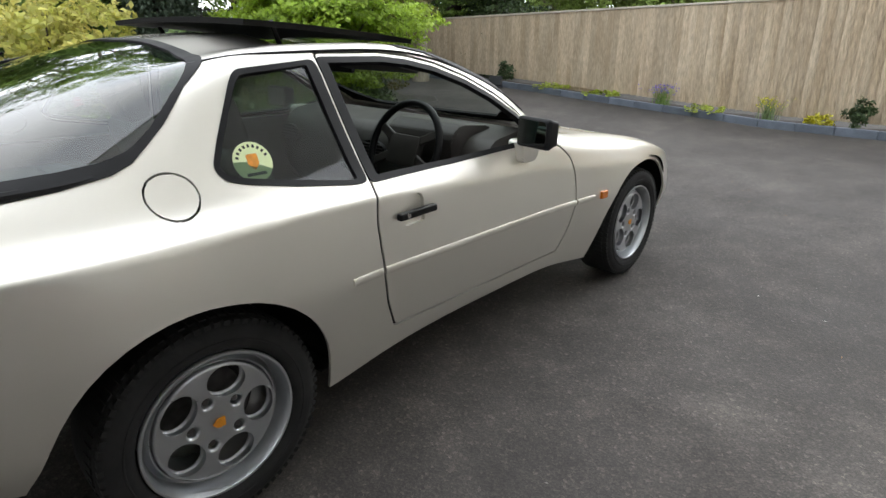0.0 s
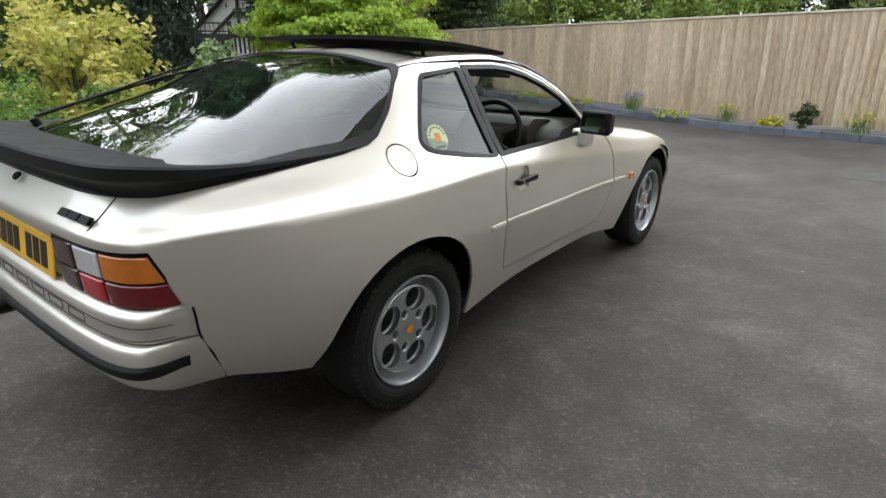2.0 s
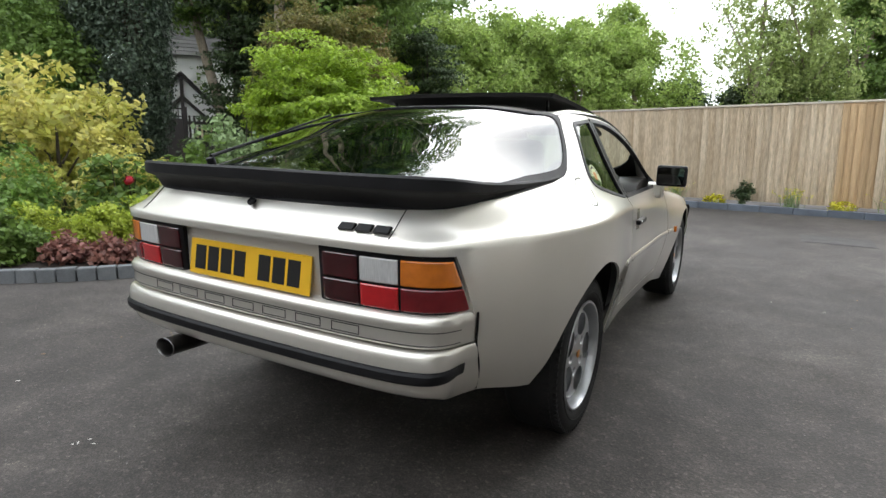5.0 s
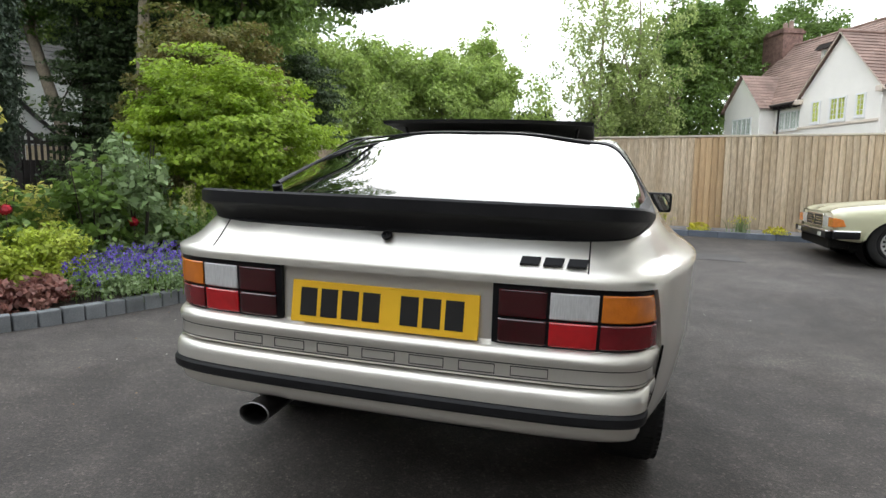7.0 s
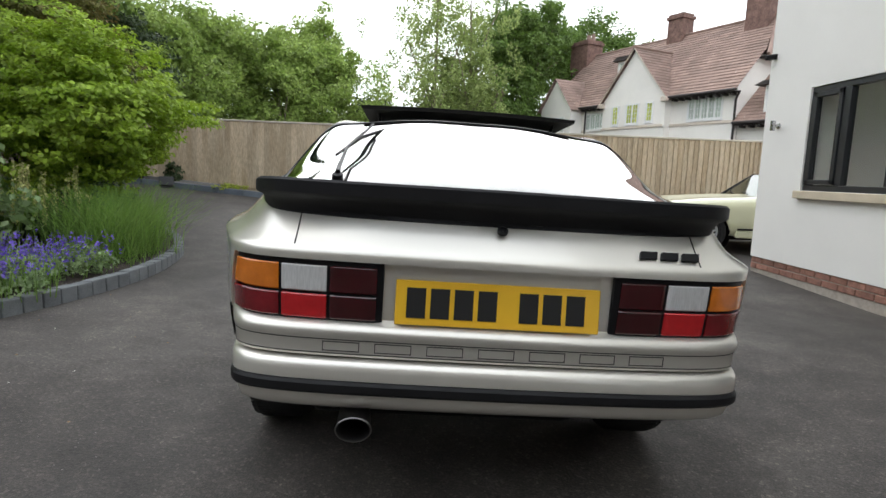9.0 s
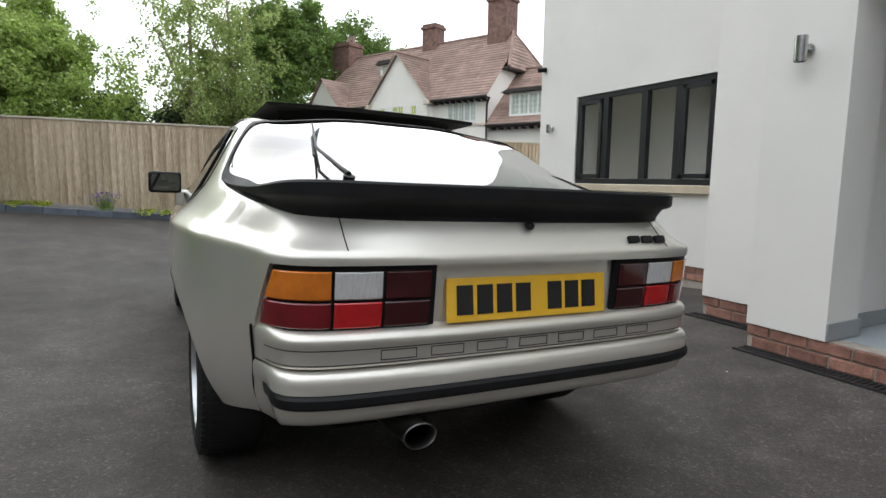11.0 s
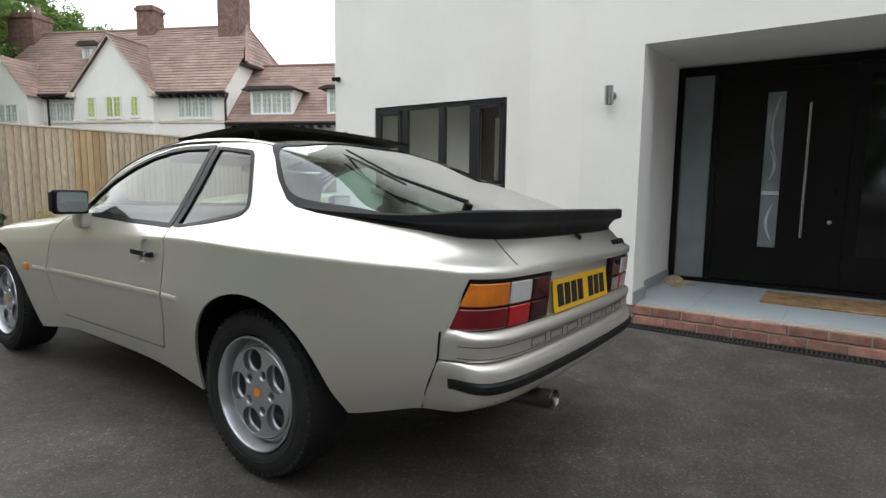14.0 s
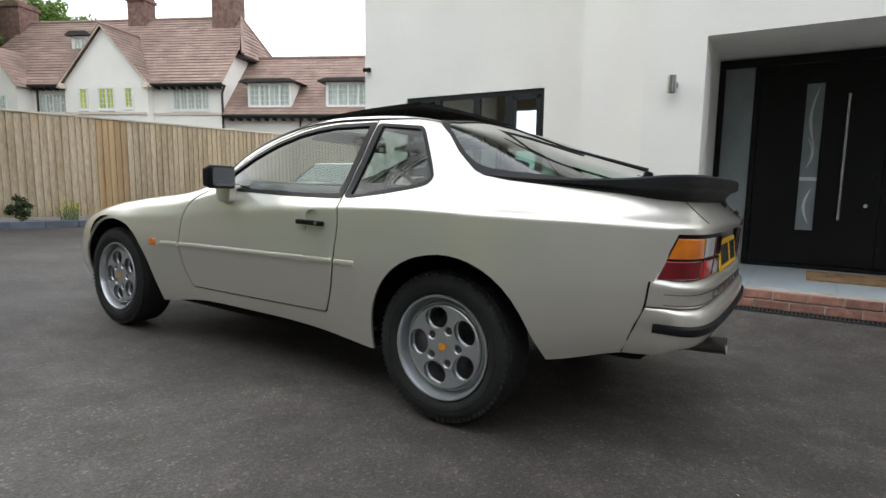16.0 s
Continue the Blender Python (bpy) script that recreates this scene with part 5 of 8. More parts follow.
rear_band("rubbing_strip", [(0.008, 0.516), (0.025, 0.514), (0.031, 0.507), (0.031, 0.489), (0.026, 0.482), (0.008, 0.480)], -0.706, 0.706, 91, BLACK, bumper, "black rubber bumper strip")
for z in (0.6145, 0.5795):
    rear_band("outline", [(0.0, z - 0.001), (0.0030, z - 0.001), (0.0030, z + 0.001), (0.0, z + 0.001)], -0.695, 0.695, 61, INK, tail_panel)
for s in (1, -1):
    seam = []
    for z in np.linspace(0.400, 0.655, 18):
        y = seam_y(z) + 0.004
        at = np.array([[np.interp(z, col[:45, 2], col[:45, k]) for k in (0, 1)] for col in grid[20:90]])
        seam.append((s * (float(np.interp(y, at[:, 1], at[:, 0])) + 0.0015), y, z))
    part("bumper_seam", tube_bm(seam, 0.0034, 6), SEAM, bumper)
# the raised maker's lettering is drawn as plain outlined bars
for k in range(7):
    xa, xb = -0.434 + k * 0.130, -0.434 + k * 0.130 + 0.090
    for z in (0.609, 0.586):
        rear_band("outline", [(0.0, z - 0.0009), (0.0034, z - 0.0009), (0.0034, z + 0.0009), (0.0, z + 0.0009)], xa, xb, 6, INK, tail_panel)
    for xe in (xa, xb):
        rear_band("outline", [(0.0, 0.585), (0.0034, 0.585), (0.0034, 0.610), (0.0, 0.610)], xe - 0.0009, xe + 0.0009, 3, INK, tail_panel)

# lamps: lenses whose outer edge leans forward towards the bottom
def lens_bm(s, xa, xb, za, zb, depth, edge=0.004, n=16, outer=0.0):
    """A curved lens between xa and xb; outer (when given) keeps it that far inside the slanting lamp edge."""
    bm = bmesh.new()
    rows_ = []
    t0 = s_of_x(xa)
    for k in range(n + 1):
        row = []
        for o, z in ((-0.03, za), (depth - edge, za), (depth, za + edge), (depth, zb - edge), (depth - edge, zb), (-0.03, zb)):
            t1 = s_of_y(-0.7475 - 0.066 * (z - 0.640) / 0.165) - outer if outer else s_of_x(xb)
            p, w = tail_at(t0 + (t1 - t0) * k / n)
            e = edge if k in (0, n) and o > -0.02 else 0.0
            p = p + w * (o - e + tuck(z))
            row.append(bm.verts.new((s * p[0], p[1], z)))
        rows_.append(row)
    for a, b in zip(rows_, rows_[1:]):
        for i in range(6):
            bm.faces.new((a[i], a[(i + 1) % 6], b[(i + 1) % 6], b[i]))
    bm.faces.new(rows_[0])
    bm.faces.new(rows_[-1][::-1])
    bmesh.ops.recalc_face_normals(bm, faces=bm.faces[:])
    return bm


for s in (1, -1):
    lamp = part("tail_lamp", lens_bm(s, 0.292, 0.72, 0.650, 0.811, -0.007, outer=0.0005, n=24), BLACK_SATIN, tail_panel, "black-edged lamp cluster", smooth=35)
    zm = 0.727
    for xa, xb, za, zb, m_, nm, edge_ in ((0.308, 0.424, zm + 0.003, 0.798, DARK_RED, "dark red lens", 0), (0.308, 0.424, 0.662, zm - 0.003, DARK_RED, "dark red lens", 0), (0.432, 0.546, zm + 0.004, 0.797, CLEAR_LENS, "clear ribbed reversing lens", 0), (0.432, 0.546, 0.662, zm - 0.003, BRIGHT_RED, "bright red reflector", 0), (0.554, 0.72, zm + 0.003, 0.798, AMBER, "amber indicator lens", 0.010), (0.554, 0.72, 0.662, zm - 0.003, RED_LENS, "red lens", 0.010)):
        part("lens", lens_bm(s, xa, xb, za, zb, -0.002, 0.003, outer=edge_), m_, lamp, nm, smooth=35)

# number plate with plain bars
plate = part("number_plate", box_bm(-0.26, 0.26, -0.006, 0.0, -0.0565, 0.0565, 0.002), PLATE, tail_panel, "yellow rear number plate", m=pose(0, -0.884, 0.7155, -8, 0, 0))
for k in range(7):
    xa = -0.232 + k * 0.060 + (0.045 if k > 3 else 0)
    part("bar", box_bm(xa, xa + 0.048, -0.0075, -0.006, -0.038, 0.038, 0.0), INK, plate)
# model badge as plain bars, and the lock
for k in range(3):
    bx_ = 0.352 + k * 0.056
    col = grid[int(np.argmin(np.abs(grid[:60].max(1)[:, 0] - bx_)))]
    q = col[np.argmin(np.abs(col[:, 2] - 0.868))]
    part("badge_bar", prism_bm([(-0.026, -0.011), (0.020, -0.011), (0.026, 0.011), (-0.020, 0.011)], "y", -0.006, 0.004, 0.0015), BLACK_SATIN, body, m=pose(bx_ + 0.025, q[1], q[2], -38, 0, 5))
part("hatch_lock", lathe_bm([(0.014, 0), (0.014, 0.007), (0.010, 0.010), (0.008, 0.005), (0.001, 0.005)], 20, pose(0, -0.856, 0.903, 40, 0, 0)), BLACK_SATIN, body, smooth=40)

# the joint between the hatch's tail and the wing
for s in (1, -1):
    line = []
    for z in np.linspace(0.846, 0.918, 9):
        at = [(q[0], q[1], q[2]) for col in grid[:70] for q in [[np.interp(z, col[36:80, 2], col[36:80, k]) for k in range(3)]]]
        at = np.array(at)
        o = np.argsort(at[:, 0])
        line.append((s * 0.515, float(np.interp(0.515, at[o, 0], at[o, 1])) - 0.0003, z + 0.0003))
    part("deck_joint", tube_bm(line, 0.0017, 6), SEAM, body)

# rear spoiler: profiles swept along the hatch's lower edge
def spoiler_path():
    pts = []
    for y, x, z, lift, out in ((-0.09, 0.699, 0.989, 0.000, 0.000), (-0.22, 0.699, 0.969, 0.006, 0.003), (-0.34, 0.688, 0.959, 0.012, 0.005), (-0.45, 0.679, 0.949, 0.022, 0.008), (-0.57, 0.659, 0.938, 0.036, 0.014), (-0.67, 0.634, 0.931, 0.051, 0.024), (-0.735, 0.602, 0.928, 0.063, 0.036)):
        pts.append((x, y, z, lift, out))
    for x, y in ((0.54, -0.785), (0.42, -0.812), (0.28, -0.826), (0.14, -0.832), (0.0, -0.834)):
        pts.append((x, y, 0.928 + 0.006 * (0.54 - x), 0.068, 0.046))
    return pts


sp = np.array(spoiler_path())
t_sp = np.r_[0, np.cumsum(np.linalg.norm(np.diff(sp[:, :3], axis=0), axis=1))]
sp = spline(t_sp, sp, np.linspace(0, t_sp[-1], 44))
sp = np.r_[sp, (sp * [-1, 1, 1, 1, 1])[::-1][1:]]
d_sp = np.gradient(sp[:, :2], axis=0)
n_sp = np.stack([d_sp[:, 1], -d_sp[:, 0]], 1)
n_sp /= np.linalg.norm(n_sp, axis=1)[:, None]
if n_sp[0, 0] < 0:
    n_sp = -n_sp
wing = bmesh.new()
w_rows = []
for (x, y, z, lift, out), (nx, ny) in zip(sp, n_sp):
    k = min(1.0, lift / 0.068)
    inn = 0.030 + 0.12 * k**2
    prof = [(-inn, 0.004 + 0.052 * k**2 + 0.010 * (1 - k)), (-inn * 0.5, 0.010 + lift * 0.86), (0.0 + out * 0.2, 0.008 + lift), (out + 0.002, 0.010 + lift), (out + 0.008, 0.004 + lift), (out + 0.008, lift * 0.62), (out + 0.002, lift * 0.52), (out * 0.55, lift * 0.40), (out * 0.15 + 0.002, lift * 0.1), (0.001, -0.012), (-inn * 0.8, -0.02)]
    w_rows.append([wing.verts.new((x + nx * o, y + ny * o, z + h)) for o, h in prof])
for a, b in zip(w_rows, w_rows[1:]):
    for i in range(len(a)):
        j = (i + 1) % len(a)
        wing.faces.new((a[i], a[j], b[j], b[i]))
wing.faces.new(w_rows[0])
wing.faces.new(w_rows[-1][::-1])
bmesh.ops.recalc_face_normals(wing, faces=wing.faces[:])
part("rear_spoiler", wing, BLACK, car, "matt black rubber rear spoiler", smooth=40)

# rear wiper
wiper = part("rear_wiper", cyl_bm(0.016, 0.03, 16, pose(-0.447, -0.650, 1.004, 20, 0, 0), bevel=0.003), BLACK_SATIN, car, "black rear wiper", smooth=40)
part("wiper_arm", tube_bm([(-0.447, -0.650, 1.022), (-0.452, -0.60, 1.035), (-0.46, -0.35, 1.10), (-0.40, -0.05, 1.200)], [0.008, 0.007, 0.005, 0.004], 8), BLACK_SATIN, wiper, smooth=60)
part("wiper_blade", tube_bm([(-0.485, -0.42, 1.072), (-0.43, -0.18, 1.142), (-0.34, 0.06, 1.200)], [0.004, 0.006, 0.004], 6), BLACK, wiper, smooth=60)

# raised sunroof panel
roofp = bmesh.new()
rp = {}
for k, (layer, ins) in enumerate(((0.0, 0.012), (0.016, 0.0))):
    for i, y in enumerate(np.linspace(0.345, 0.985, 13)):
        for j, x in enumerate(np.linspace(-0.49, 0.49, 17)):
            f = (0.985 - y) / 0.64
            z = 1.262 + 0.052 * f + 0.006 * math.sin(f * math.pi) + layer - 0.012 - 0.010 * (x / 0.49) ** 2
            rp[k, i, j] = roofp.verts.new((x * (1 - ins), y, z))
for i in range(12):
    for j in range(16):
        roofp.faces.new((rp[0, i, j], rp[0, i, j + 1], rp[0, i + 1, j + 1], rp[0, i + 1, j])).material_index = 1
        roofp.faces.new((rp[1, i, j], rp[1, i + 1, j], rp[1, i + 1, j + 1], rp[1, i, j + 1]))
for i in range(12):
    for j in (0, 16):
        roofp.faces.new((rp[0, i, j], rp[0, i + 1, j], rp[1, i + 1, j], rp[1, i, j])).material_index = 1
for j in range(16):
    for i in (0, 12):
        roofp.faces.new((rp[0, i, j], rp[0, i, j + 1], rp[1, i, j + 1], rp[1, i, j])).material_index = 1
bmesh.ops.recalc_face_normals(roofp, faces=roofp.faces[:])
sunroof = part("sunroof_panel", mesh_of("sunroof_panel", roofp, [PAINT, SEAM], 40), None, car, "tilted-up sunroof panel with a black seal")
for s in (1, -1):
    part("lift_arm", tube_bm([(s * 0.40, 0.52, 1.20), (s * 0.42, 0.47, 1.305)], 0.008, 8), BLACK_SATIN, sunroof)
    edge = []
    for y in np.linspace(0.15, 1.47, 30):
        col = grid[np.argmin(np.abs(grid[:, 95, 1] - y))]
        edge.append(col[np.argmin(np.abs(col[:, 2] - np.interp(y, [0.13, 0.2, 0.5, 0.86, 1.05, 1.24, 1.38, 1.5], [1.19, 1.214, 1.227, 1.218, 1.182, 1.105, 1.035, 0.965])))])
    for _ in range(4):
        edge = [edge[0]] + [(a + b + b + c) / 4 for a, b, c in zip(edge, edge[1:], edge[2:])] + [edge[-1]]
    part("roof_gutter", tube_bm([(s * (p[0] + 0.001), p[1], p[2] + 0.001) for p in edge], 0.0042, 6), BLACK_SATIN, body, smooth=60)

# side mouldings, indicators, handles, mirrors
for s in (1, -1):
    for name, a, b in (("side_moulding", 0.410, 0.529), ("side_moulding", 0.541, 1.703), ("side_moulding", 1.717, 1.865)):
        bm = bmesh.new()
        rows_ = []
        for y in np.linspace(a, b, max(4, int((b - a) * 24))):
            z = 0.602 - 0.0255 * (y - 0.41)
            x = skin_x(y, z)
            end = 0.85 + 0.15 * min(1.0, min(y - 0.405, 1.872 - y) / 0.02)
            rows_.append([bm.verts.new((s * (x + o), y, z + h * end)) for o, h in ((-0.004, -0.013), (0.004, -0.012), (0.007, -0.006), (0.007, 0.006), (0.004, 0.012), (-0.004, 0.013))])
        for p, q in zip(rows_, rows_[1:]):
            for i in range(5):
                bm.faces.new((p[i], p[i + 1], q[i + 1], q[i]))
        bm.faces.new(rows_[0])
        bm.faces.new(rows_[-1][::-1])
        bmesh.ops.recalc_face_normals(bm, faces=bm.faces[:])
        part(name, bm, PAINT, body if b != 1.703 else car, smooth=50)
    x = skin_x(1.94, 0.556)
    part("side_indicator", box_bm(-0.008, 0.012, -0.026, 0.026, -0.018, 0.018, 0.004, 2), AMBER, body, "amber side indicator", m=Matrix.Translation((s * x, 1.94, 0.566)))
    hx = skin_x(0.675, 0.757)
    part("door_handle", box_bm(-0.011, 0.011, -0.082, 0.082, -0.011, 0.011, 0.006, 2), BLACK_SATIN, car, "black door handle", m=pose(s * (hx + 0.016), 0.675, 0.757, 0.5, 0, s * 2))
    part("handle_key", cyl_bm(0.008, 0.01, 14, pose(s * (hx + 0.027), 0.625, 0.757, 0, 90, 0)), STEEL, car)
    # mirror: foot, housing, glass
    foot = part("door_mirror", prism_bm(rounded([(1.255, 0.815), (1.345, 0.815), (1.375, 0.90), (1.25, 0.905)], 0.025, 4), "x", s * 0.735, s * 0.812, 0.010), PAINT, car, "black door mirror on a painted foot", smooth=40)
    shellm = bmesh.new()
    box_bm(-0.080, 0.080, -0.034, 0.040, -0.056, 0.056, 0.018, 3, bm=shellm)
    for v in shellm.verts:
        if v.co.y > 0:
            v.co.x *= 0.86
            v.co.z *= 0.84
    part("mirror_housing", shellm, BLACK_SATIN, foot, "black mirror housing", smooth=50, m=pose(s * 0.862, 1.265, 0.940, -2, 0, s * -8))
    part("mirror_glass", prism_bm(rounded([(-0.068, -0.045), (0.068, -0.045), (0.068, 0.045), (-0.068, 0.045)], 0.016, 4), "y", -0.0370, -0.0335), MIRROR, foot, m=pose(s * 0.862, 1.265, 0.940, -2, 0, s * -8))

# wheels
def make_wheel(x, y, s):
    """Tyre, rim and a dished face with five large and five small holes."""
    m = pose(x, y, 0.312, 0, 90 if s > 0 else -90, 0)
    wheel = thing("wheel", "", "")
    for key in list(wheel.keys()):
        del wheel[key]
    wheel.parent = car
    wheel.matrix_local = m
    wheel_parts(wheel)
    return wheel


def wheel_face_mesh():
    cu = bpy.data.curves.new("wheel_face", "CURVE")
    cu.dimensions, cu.fill_mode, cu.extrude, cu.bevel_depth, cu.bevel_resolution = "2D", "BOTH", 0.008, 0.008, 4

    def ring(pts):
        sp_ = cu.splines.new("POLY")
        sp_.points.add(len(pts) - 1)
        for q, p in zip(sp_.points, pts):
            q.co = (p[0], p[1], 0, 1)
        sp_.use_cyclic_u = True

    ring([(0.158 * math.cos(a), 0.158 * math.sin(a)) for a in np.linspace(0, 2 * math.pi, 72, endpoint=False)])
    for k in range(5):
        c, a0 = 0.116, 2 * math.pi * k / 5 + math.pi / 2
        ring([(c * math.cos(a0) + 0.0445 * math.cos(t) * math.cos(a0) - 0.0530 * math.sin(t) * math.sin(a0), c * math.sin(a0) + 0.0445 * math.cos(t) * math.sin(a0) + 0.0530 * math.sin(t) * math.cos(a0)) for t in np.linspace(0, 2 * math.pi, 28, endpoint=False)])
        a1 = a0 + math.pi / 5
        ring([(0.068 * math.cos(a1) + 0.0225 * math.cos(t), 0.068 * math.sin(a1) + 0.0225 * math.sin(t)) for t in np.linspace(0, 2 * math.pi, 20, endpoint=False)])
    tmp = bpy.data.objects.new("tmp", cu)
    scene.collection.objects.link(tmp)
    me = bpy.data.meshes.new_from_object(tmp.evaluated_get(bpy.context.evaluated_depsgraph_get()))
    bpy.data.objects.remove(tmp)
    me.name = "wheel_face"
    me.materials.clear()
    me.materials.append(ALLOY)
    me.shade_smooth()
    me.set_sharp_from_angle(angle=radians(40))
    return me


WHEEL_FACE = wheel_face_mesh()
tyre_bm = lathe_bm([(0.206, -0.080), (0.213, -0.097), (0.234, -0.106), (0.268, -0.104), (0.288, -0.094), (0.297, -0.078), (0.300, -0.03), (0.300, 0.03), (0.297, 0.078), (0.288, 0.094), (0.268, 0.103), (0.262, 0.1055), (0.252, 0.1055), (0.2445, 0.1057), (0.2435, 0.1082), (0.2405, 0.1082), (0.2395, 0.1060), (0.234, 0.106), (0.215, 0.0985), (0.206, 0.080), (0.203, 0.0)], 96, closed=True)
TYRE_MESH = mesh_of("tyre", tyre_bm, TYRE, 50)
groove = bmesh.new()
for k in range(72):
    a = 2 * math.pi * k / 72
    box_bm(0.288, 0.3012, -0.0080, 0.0080, 0.030, 0.074, 0.0, bm=groove)
    box_bm(0.274, 0.2935, -0.0076, 0.0076, 0.070, 0.0975, 0.0, bm=groove)
    last = groove.verts[:][-16:]
    bmesh.ops.rotate(groove, verts=last, cent=(0, 0, 0), matrix=Matrix.Rotation(a, 3, "Z"))
TREAD_MESH = mesh_of("tread_blocks", groove, TYRE)
RIM_MESH = mesh_of("rim", lathe_bm([(0.1695, 0.040), (0.1700, 0.066), (0.1735, 0.067), (0.179, 0.058), (0.184, 0.046), (0.188, 0.042), (0.192, 0.046), (0.196, 0.058), (0.198, 0.078), (0.200, 0.086), (0.204, 0.091), (0.209, 0.096), (0.207, 0.101), (0.201, 0.101), (0.196, 0.092), (0.193, 0.07), (0.188, 0.030), (0.178, -0.08), (0.16, -0.09)], 72), ALLOY, 50)
DRUM_MESH = mesh_of("brake_disc", lathe_bm([(0.001, -0.03), (0.12, -0.03), (0.125, -0.04), (0.165, -0.05)], 40), DARK_METAL, 40)
CAP_MESH = mesh_of("centre_cap", lathe_bm([(0.030, 0.040), (0.029, 0.048), (0.024, 0.034), (0.001, 0.053)], 28), ALLOY, 50)
ORANGE = mat("orange_enamel", (0.62, 0.24, 0.02), rough=0.35, vary=0.2, vary_scale=60)
CREST_MESH = mesh_of("crest", prism_bm(rounded([(-0.014, 0.016), (0.014, 0.016), (0.014, -0.006), (0, -0.02), (-0.014, -0.006)], 0.004, 3), "z", 0.0525, 0.0545), ORANGE)
# nuts in dark metal, not steel: shade inside the holes put into colour
NUT_MESH = mesh_of("wheel_nut", cyl_bm(0.010, 0.02, 6, Matrix.Translation((0, 0, 0.02)), bevel=0.001), DARK_METAL)


def wheel_parts(wheel):
    part("tyre", TYRE_MESH, None, wheel, "black radial tyre")
    part("tread", TREAD_MESH, None, wheel)
    rim = part("rim", RIM_MESH, None, wheel, "silver alloy rim")
    face = part("wheel_face", WHEEL_FACE, None, wheel, "silver alloy face with round holes", m=Matrix.Translation((0, 0, 0.060)))
    part("brake_disc", DRUM_MESH, None, wheel)
    part("centre_cap", CAP_MESH, None, wheel, m=Matrix.Translation((0, 0, 0.028)))
    part("crest", CREST_MESH, None, wheel, "small orange crest", m=Matrix.Translation((0, 0, 0.028)))
    for k in range(5):
        a = 2 * math.pi * k / 5 + math.pi / 2 + math.pi / 5
        part("wheel_nut", NUT_MESH, None, wheel, m=Matrix.Translation((0.068 * math.cos(a), 0.068 * math.sin(a), 0.034)))


for s in (1, -1):
    make_wheel(s * 0.690, 0.0, s)
    make_wheel(s * 0.682, 2.385, s)

# wheel wells, floor and tail pipe
for yc, r in ((-0.02, 0.40), (2.39, 0.38)):
    for s in (1, -1):
        bm = bmesh.new()
        rows_ = []
        for a in np.linspace(0.02, math.pi - 0.14, 24):
            rows_.append([bm.verts.new((s * x, yc + r * math.cos(a) * (1.06 if math.cos(a) < 0 and yc < 1 else 1), 0.315 + (r - 0.005) * math.sin(a))) for x in (0.46, (0.748 if math.cos(a) > 0 else 0.700) + (0.085 if math.cos(a) > 0 else 0.110 if yc < 1 else 0.085) * math.sin(a) - (0.012 if yc > 1 else 0))])
        for p, q in zip(rows_, rows_[1:]):
            bm.faces.new((p[0], p[1], q[1], q[0]))
        bm.faces.new([r_[0] for r_ in rows_])
        part("wheel_well", bm, SEAM, body)
part("underbody", box_bm(-0.64, 0.64, 0.40, 2.0, 0.20, 0.26, 0.02), SEAM, body)
# valance and silencer are coloured near-black to stand for the under-car shade
part("rear_valance", box_bm(-0.62, 0.62, -0.80, -0.40, 0.425, 0.50, 0.02), SEAM, body)
part("silencer", box_bm(-0.5, 0.30, -0.70, -0.46, 0.32, 0.43, 0.05, 3), SEAM, body, smooth=40)
pipe = bmesh.new()
lathe_bm([(0.034, -0.20), (0.036, 0.0), (0.039, 0.006), (0.036, 0.008), (0.032, 0.0), (0.031, -0.15), (0.001, -0.15)], 28, pose(-0.345, -0.940, 0.400, 86, 0, 3), bm=pipe)
bmesh.ops.scale(pipe, vec=(1.18, 1, 0.82), space=Matrix.Translation((0.345, 0.940, -0.400)), verts=pipe.verts[:])
part("tail_pipe", pipe, PIPE_STEEL, body, "oval steel tail pipe", smooth=50)

# cabin
HEADLINE = mat("grey_headlining", (0.10, 0.098, 0.092), rough=0.9, vary=0.1, vary_scale=12)
roof_in = [f for f in zones["body"] if min(shell_co[v][2] for v in f) > 1.19 and 0.2 < shell_co[f[0]][1] < 1.0]
part("headlining", panel("headlining", HEADLINE, roof_in, (1, -1), push=-0.022, lip=0), None, body)
part("cabin_floor", box_bm(-0.66, 0.66, 0.42, 1.6, 0.28, 0.34), CABIN, body)
part("boot_floor", box_bm(-0.44, 0.44, -0.62, 0.42, 0.44, 0.50), SEAM, body)
part("rear_shelf", box_bm(-0.62, 0.62, -0.62, 0.15, 0.74, 0.78, 0.01), CABIN_BROWN, body)
part("bulkhead", box_bm(-0.68, 0.68, 1.52, 1.58, 0.3, 0.86), CABIN, body)
dash = prism_bm(rounded([(1.16, 0.62), (1.17, 0.82), (1.22, 0.89), (1.42, 0.92), (1.55, 0.89), (1.55, 0.5), (1.25, 0.5)], 0.05, 4), "x", -0.69, 0.69)
dashp = part("dashboard", dash, CABIN, body, "black moulded dashboard", smooth=50)
part("instrument_hood", prism_bm(rounded([(1.13, 0.78), (1.12, 0.90), (1.18, 0.945), (1.38, 0.925), (1.38, 0.80)], 0.04, 4), "x", 0.18, 0.56, 0.02), CABIN, dashp, smooth=50)
